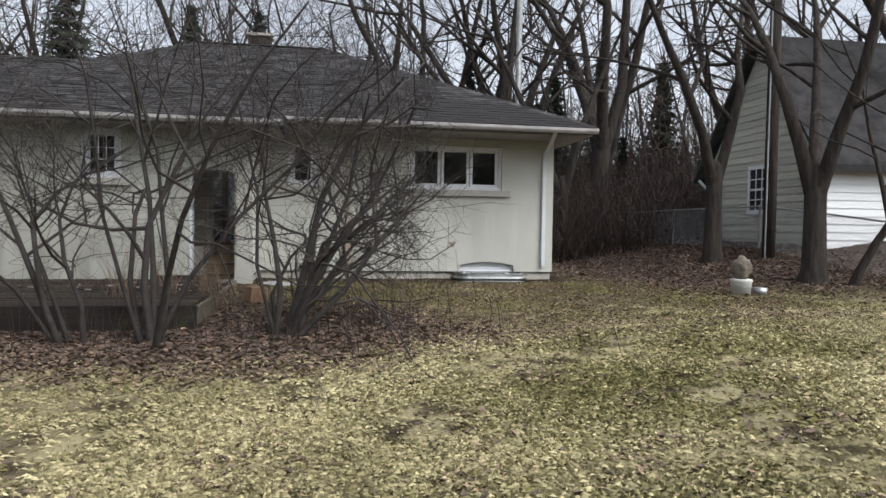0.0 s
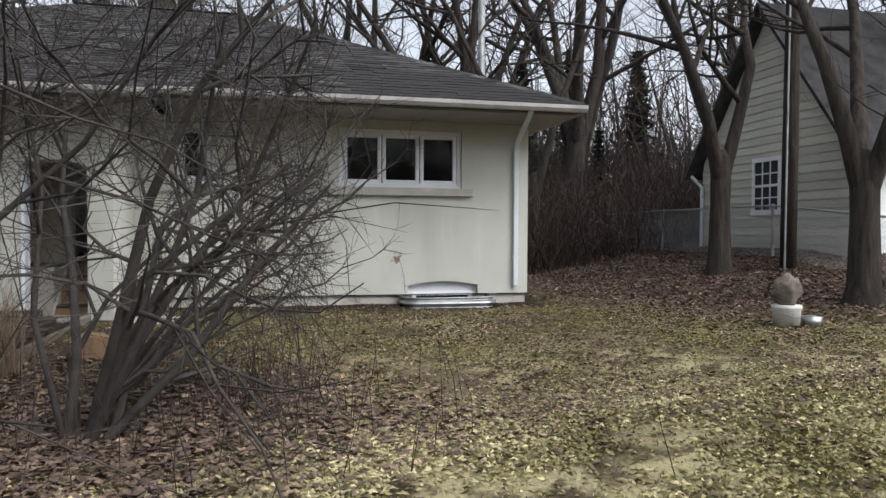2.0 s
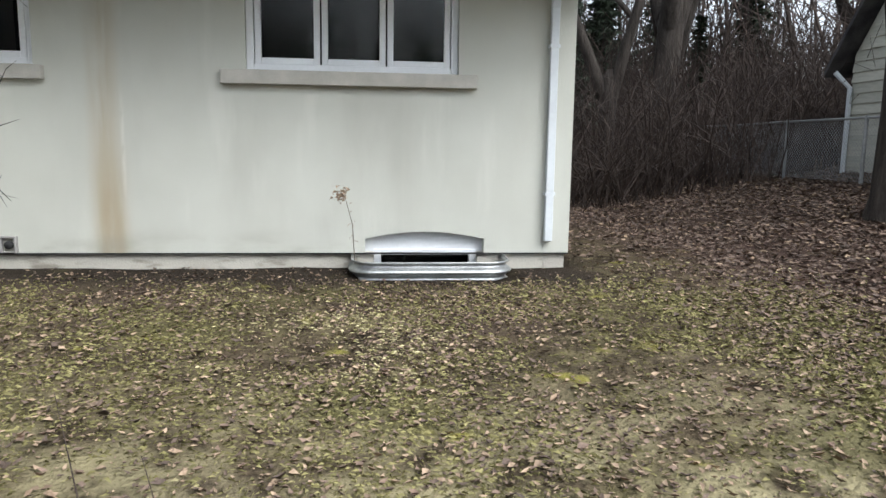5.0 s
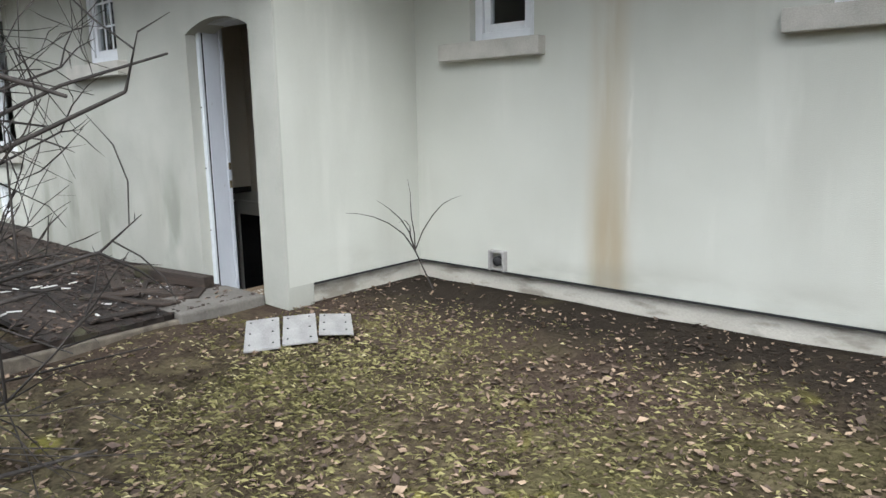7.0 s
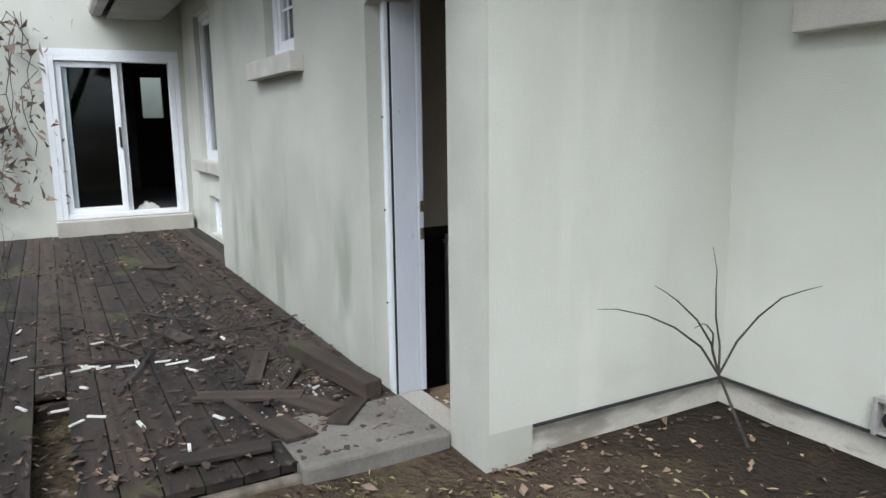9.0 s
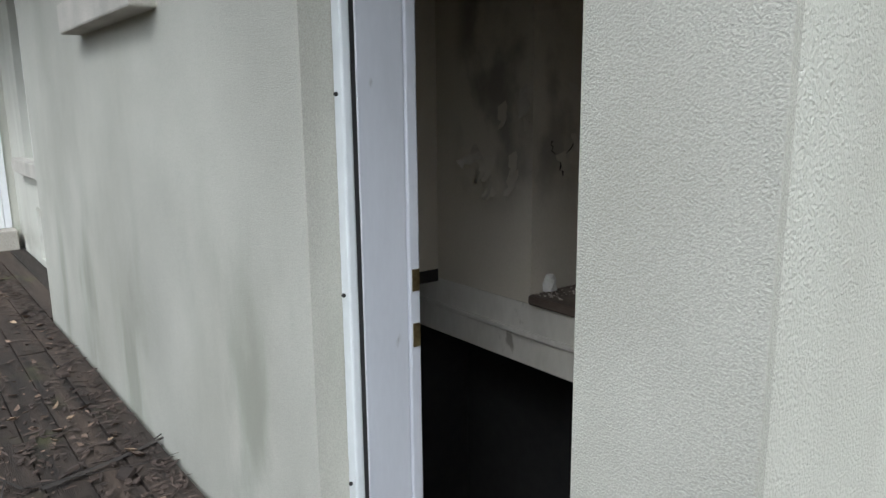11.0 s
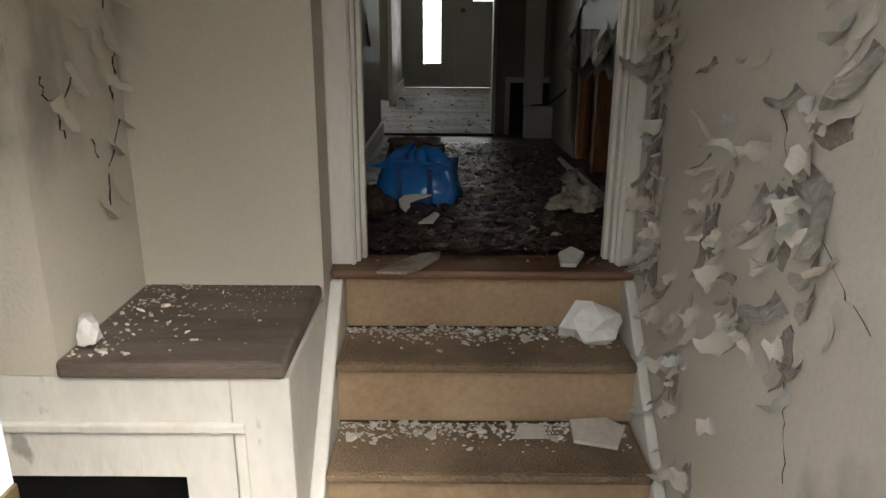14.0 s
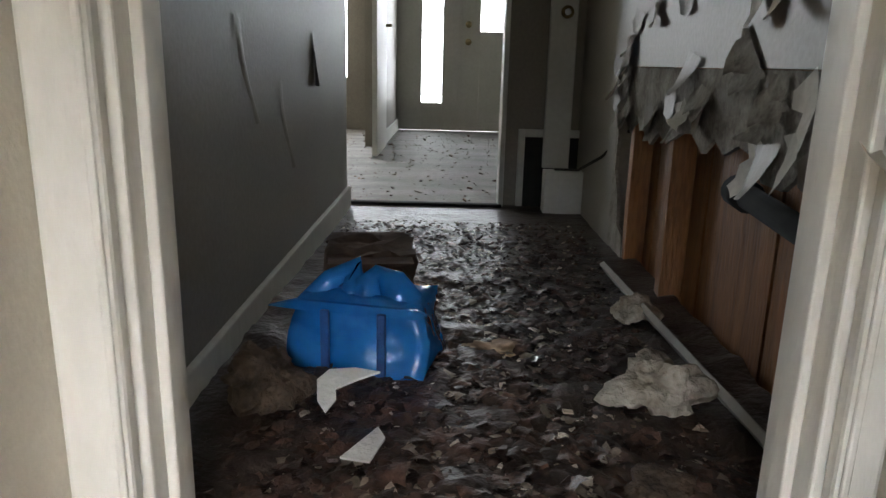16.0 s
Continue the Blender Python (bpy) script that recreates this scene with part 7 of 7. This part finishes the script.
def hall_debris():
    rng = random.Random(83)
    bm = bmesh.new()
    nx, ny = 46, 110
    rows = []
    for j in range(ny + 1):
        y = 0.515 + (2.95 - 0.515) * j / ny
        row = []
        for i in range(nx + 1):
            x = -6.925 + (1.10) * i / nx
            f = clamp((2.6 - y) / 1.2)
            n = noise.fractal(Vector((x * 9, y * 9, 0)), 0.9, 2.1, 5)
            edge = 0.03 * clamp((abs(x + 6.37) - 0.35) / 0.2)
            row.append(bm.verts.new((x, y, FLOOR_Z + 0.004 + f * (max(n, -0.25) * 0.02 + 0.008 + edge) + (1 - f) * 0.002 * n)))
        rows.append(row)
    for a, b in zip(rows, rows[1:]):
        for i in range(nx):
            bm.faces.new((a[i], a[i + 1], b[i + 1], b[i]))
    tagged(thing("sodden_debris", bm, HALL_FLOOR, smooth=True), "sodden dark debris layer over the hall floor", "debris", kind="stuff")
    spot = lambda r: (r.uniform(-6.88, -5.92), 0.53 + r.random() ** 1.5 * 2.1, FLOOR_Z + 0.012)
    crumbs("hall_crumbs", rng, 4600, spot, (0.002, 0.009), RUST_RAG, "dark rotten scraps over the hall floor")
    crumbs("hall_plaster", rng, 700, spot, (0.0015, 0.008), FLAKE, "beige plaster scraps among the hall debris")
    crumbs("foyer_dirt", rng, 900, lambda r: (r.uniform(-7.6, -5.3), r.uniform(3.1, 6.7), FLOOR_Z), (0.002, 0.010), LEAF_DARK, "dark dirt scraps on the pale foyer floor")
    r = np.random.RandomState(29)
    for name, material, n, sizes, label in (("rotten_rags", RUST_RAG, 2600, (0.005, 0.022), "crumpled wet brown scraps over the hall floor"),
                                            ("torn_paper", WET_PAPER, 420, (0.004, 0.018), "torn dirty paper scraps over the hall floor"),
                                            ("insulation_tufts", INSULATION, 300, (0.004, 0.012), "tufts of torn pale insulation on the hall floor")):
        x, y = r.uniform(-6.88, -5.94, n), 0.54 + r.rand(n) ** 1.4 * 2.0
        size = r.uniform(*sizes, n) * np.clip(1.25 - 0.3 * (y - 0.5), 0.5, 1.25)
        turn = r.uniform(0, 6.283, n)
        wave, ph = r.uniform(0.1, 0.4, n), r.uniform(0, 6.283, n)
        corners = []
        for v in range(4):
            for u in range(4):
                a, b = (u / 3 - 0.5) * 2 + r.uniform(-0.22, 0.22, n), ((v / 3 - 0.5) * 2 + r.uniform(-0.22, 0.22, n)) * 0.7
                lift = wave * (1 + np.sin(ph + a * 1.8 + b * 1.1)) + r.uniform(0, 0.18, n)
                corners.append(np.stack([x + size * (a * np.cos(turn) - b * np.sin(turn)), y + size * (a * np.sin(turn) + b * np.cos(turn)), FLOOR_Z + 0.012 + size * lift], 1))
        co = np.clip(np.stack(corners, 1), (-6.905, 0.525, 0.0), (-5.885, 9.0, 2.0))
        tris = [t for v in range(3) for u in range(3) for t in ((v * 4 + u, v * 4 + u + 1, v * 4 + u + 5), (v * 4 + u, v * 4 + u + 5, v * 4 + u + 4))]
        swarm(name, co, tris, material, label, "debris")


hall_debris()


def blue_bag():
    b = thing("shopping_bag", None, None, "crumpled blue plastic shopping bag with tied handles", "bag")
    bm = bmesh.new()
    bmesh.ops.create_cube(bm, size=1.0)
    bmesh.ops.subdivide_edges(bm, edges=bm.edges, cuts=9, use_grid_fill=True)
    for v in bm.verts:
        x, y, z = v.co
        t = z + 0.5
        sx = 0.31 * (1 - 0.12 * t) * (1 + 0.05 * math.sin(6 * t + 3 * y))
        sy = 0.20 * (1 - 0.35 * t)
        n = noise.noise(Vector((x * 5, y * 5, z * 5))) * 0.020 + noise.noise(Vector((x * 13, y * 13, z * 11))) * 0.009
        v.co = Vector((x * sx, y * sy + n, t * 0.155 + n * 0.5))
    part("body", bm, BLUE_PLASTIC, b, smooth=True)
    for dx in (-0.07, 0.05):
        part("strap", boxes((dx, dx + 0.018, -0.112, -0.1, 0.0, 0.145)), BLUE_STRAP, b, "darker blue webbing strap", bevel=0.003)
    for cx, tilt in ((-0.075, 0.3), (0.055, -0.2)):
        bm = bmesh.new()
        pts = [(cx - 0.045, -0.03, 0.12), (cx - 0.035 + tilt * 0.1, 0.0, 0.18), (cx + tilt * 0.16, 0.03, 0.205), (cx + 0.015 + tilt * 0.1, 0.01, 0.18), (cx + 0.05, -0.02, 0.12)]
        tube(bm, pts, [0.036, 0.024, 0.017, 0.024, 0.036], 10)
        for v in bm.verts:
            v.co += Vector((1, 1, 1)) * 0.016 * noise.noise(v.co * 34)
        part("handle", bm, BLUE_PLASTIC, b, smooth=True)
    bm = bmesh.new()
    prism(bm, [(-0.19, 0.14), (-0.13, 0.158), (0.13, 0.154), (0.15, 0.145), (0.13, 0.135), (-0.13, 0.137)], 0.012, "y", -0.095)
    part("rim", bm, BLUE_PLASTIC, b)
    b.matrix_basis = pose(-6.63, 1.215, FLOOR_Z + 0.008, 0, 0, -9)
    bx = thing("cardboard_box", None, None, "soggy brown cardboard box behind the blue bag", "box")
    bm = bmesh.new()
    bmesh.ops.create_cube(bm, size=1.0)
    bmesh.ops.subdivide_edges(bm, edges=bm.edges, cuts=5, use_grid_fill=True)
    for v in bm.verts:
        k = 0.02 * noise.noise(v.co * 4)
        v.co = Vector((v.co.x * 0.22 + k, v.co.y * 0.2 + k, (v.co.z + 0.5) * 0.185 + k))
    part("carton", bm, CARDBOARD, bx, smooth=False)
    for y0 in (-0.165, 0.105):
        part("flap", boxes((-0.105, 0.1, y0, y0 + 0.06, 0.172, 0.178)), CARDBOARD, bx)
    bx.matrix_basis = pose(-6.66, 1.53, FLOOR_Z + 0.005, 0, 0, 8)


BLUE_STRAP = ramp_mat("blue_webbing", (0.008, 0.05, 0.18), (0.015, 0.09, 0.27), 30, 200, 0.6, 0.1, 0.3)
CARDBOARD = ramp_mat("soggy_cardboard", (0.035, 0.02, 0.012), (0.09, 0.055, 0.035), 6, 40, 0.9, 0.4, 0.4)
blue_bag()


def torn_wall():
    rng = random.Random(91)
    wall = bpy.data.objects["wall_hall_right"]
    back = thing("wall_sheathing", boxes((-5.750, -5.710, 0.56, 2.4, 0.3, 1.3)), LATH_WOOD, "dark wet wall cavity behind the boards", "wall", kind="structure")
    y = 0.57
    while y < 2.3:
        w = rng.uniform(0.10, 0.17)
        part("plank", boxes((-5.795 + rng.uniform(-0.008, 0.008), -5.752, y, y + w - 0.006, 0.42, 1.2)), LATH_WOOD, back)
        y += w
    for y in (1.66, 2.08):
        part("stud", boxes((-5.865, -5.800, y, y + 0.045, 0.42, 1.18)), LATH_WOOD, back, "wet orange wall stud", bevel=0.003)
    # ragged drywall edge hanging below the sound wall
    pts = []
    y = 0.57
    while y < 2.32:
        pts.append((y, 0.98 + 0.09 * noise.noise(Vector((y * 4, 1, 0))) + rng.uniform(-0.05, 0.04)))
        y += rng.uniform(0.03, 0.09)
    bm = bmesh.new()
    prism(bm, [(0.57, 1.158)] + pts + [(2.318, 0.95), (2.318, 1.158)], 0.012, "x", -5.872)
    part("torn_edge", bm, OLD_PLASTER, wall, "ragged torn wallboard edge")
    bm = bmesh.new()
    prism(bm, [(2.1, 0.515), (2.318, 0.515), (2.318, 1.0), (2.28, 0.93), (2.29, 0.8), (2.22, 0.72), (2.2, 0.62), (2.12, 0.6)], 0.012, "x", -5.872)
    part("torn_remnant", bm, OLD_PLASTER, wall, "torn wallboard remnant")
    kinds = [flake_mesh(200 + k, rng.uniform(0.04, 0.10), rng.uniform(0.06, 0.14), rng.uniform(0.3, 1.1), (HALL_GREY, OLD_PLASTER, FLAKE)[k % 3], "torn_paper", 0.4) for k in range(9)]
    for i in range(46):
        yy = rng.uniform(0.6, 2.4)
        piece("torn_paper", rng.choice(kinds), wall, pose(-5.875, yy, 1.02 + rng.random() ** 1.6 * 0.5, rng.uniform(-40, 40), 0, 0))
    pipe = thing("drain_pipe", None, None, "black drain pipe inside the torn wall", "pipe")
    bm = bmesh.new()
    tube(bm, [(-5.840, 0.6, 0.86), (-5.840, 1.24, 0.905)], [0.026, 0.026], 14)
    part("barrel", bm, BLACK_AND_SHADE, pipe, smooth=True)
    bm = bmesh.new()
    tube(bm, [(-5.840, 1.2, 0.902), (-5.840, 1.27, 0.907)], [0.034, 0.034], 14)
    part("coupling", bm, BLACK_AND_SHADE, pipe, smooth=True)
    # fallen white baseboard
    bb = thing("fallen_baseboard", boxes((-0.009, 0.009, -0.58, 0.58, 0, 0.07)), SOFFIT, "dirty white baseboard fallen along the torn wall", "baseboard", bevel=0.003)
    bb.matrix_basis = pose(-5.91, 1.3, FLOOR_Z + 0.008, 0, -38, 3)
    bl = thing("baseboard", boxes((-6.929, -6.912, 0.53, 2.94, FLOOR_Z, FLOOR_Z + 0.1)), OLD_PAINT, "scuffed baseboard along the hall wall", "baseboard", kind="structure", bevel=0.004)
    # peeling strips on the left wall
    lw = bpy.data.objects["wall_hall_left"]
    kinds = [flake_mesh(300 + k, rng.uniform(0.03, 0.07), rng.uniform(0.1, 0.3), rng.uniform(0.1, 0.3), HALL_GREY, "hanging_strip") for k in range(5)]
    for yy, z in ((1.35, 1.25), (1.72, 1.1), (2.2, 1.25)):
        piece("hanging_strip", rng.choice(kinds), lw, pose(-6.928, yy, z, rng.uniform(-8, 8)) @ Matrix.Diagonal((-1, 1, 1, 1)))


torn_wall()


def hall_end():
    n = thing("folding_door", None, None, "white narrow door leaf with a round knob leaning at the hall end", "door")
    part("leaf", boxes((-6.04, -5.92, 3.02, 3.05, 0.70, 2.55)), FRONT_DOOR, n, bevel=0.004)
    bm = bmesh.new()
    tube(bm, [(-5.97, 3.015, 1.385), (-5.97, 3.006, 1.385)], [0.028, 0.028], 20)
    part("rose", bm, BRASS, n, "brass rose", smooth=True)
    bm = bmesh.new()
    bmesh.ops.create_uvsphere(bm, u_segments=12, v_segments=8, radius=0.014, matrix=pose(-5.97, 2.998, 1.385))
    part("knob", bm, WHITE_VINYL, n, smooth=True)
    t = thing("panel_frame", boxes((-6.15, -6.12, 3.07, 3.097, FLOOR_Z, 0.87), (-5.825, -5.80, 3.07, 3.097, FLOOR_Z, 0.87), (-6.12, -5.825, 3.07, 3.097, 0.835, 0.87)), FRONT_DOOR, "white trim frame around a dark low panel", "panel", kind="structure", bevel=0.003)
    part("dark_panel", boxes((-6.12, -5.825, 3.085, 3.098, FLOOR_Z, 0.835)), BLACK_AND_SHADE, t)
    b = thing("white_box", boxes((-6.04, -5.80, 2.90, 3.0, FLOOR_Z + 0.001, 0.70)), FRONT_DOOR, "plain white box at the end of the hall", "box", bevel=0.004)
    c = thing("cable", None, None, "black cable hanging from the torn wall", "cable")
    bm = bmesh.new()
    tube(bm, [(-5.82, 2.3, 0.95), (-5.88, 2.5, 0.82), (-5.93, 2.7, 0.74), (-6.0, 2.88, 0.715)], [0.006] * 4, 6)
    part("wire", bm, BLACK_AND_SHADE, c)
    thing("trim", boxes((-6.235, -6.212, 3.05, 3.2, FLOOR_Z, 2.6)), FRONT_DOOR, "white edge trim of the foyer opening", "trim", kind="structure", bevel=0.003)
    thing("threshold_strip", boxes((-6.93, -6.22, 3.03, 3.07, FLOOR_Z - 0.002, FLOOR_Z + 0.012)), BLACK_AND_SHADE, "dark floor strip between hall and foyer", "threshold", kind="structure", bevel=0.003)
    h = thing("door_5", None, None, "pale interior door standing open in the foyer", "door", kind="structure")
    part("door_leaf", boxes((-7.015, -6.98, 4.7, 5.38, FLOOR_Z + 0.01, 2.5)), FRONT_DOOR, h, bevel=0.003)
    bm = bmesh.new()
    tube(bm, [(-6.978, 5.3, 1.42), (-6.94, 5.3, 1.42), (-6.935, 5.2, 1.42)], [0.011, 0.011, 0.009], 8)
    part("door_handle", bm, BRASS, h, "lever handle", smooth=True)
    bb = thing("baseboard", boxes((-7.018, -7.0, 5.4, 6.84, FLOOR_Z, FLOOR_Z + 0.11)), FRONT_DOOR, "white baseboard in the foyer", "baseboard", kind="structure", bevel=0.004)


hall_end()


roof_shingles()
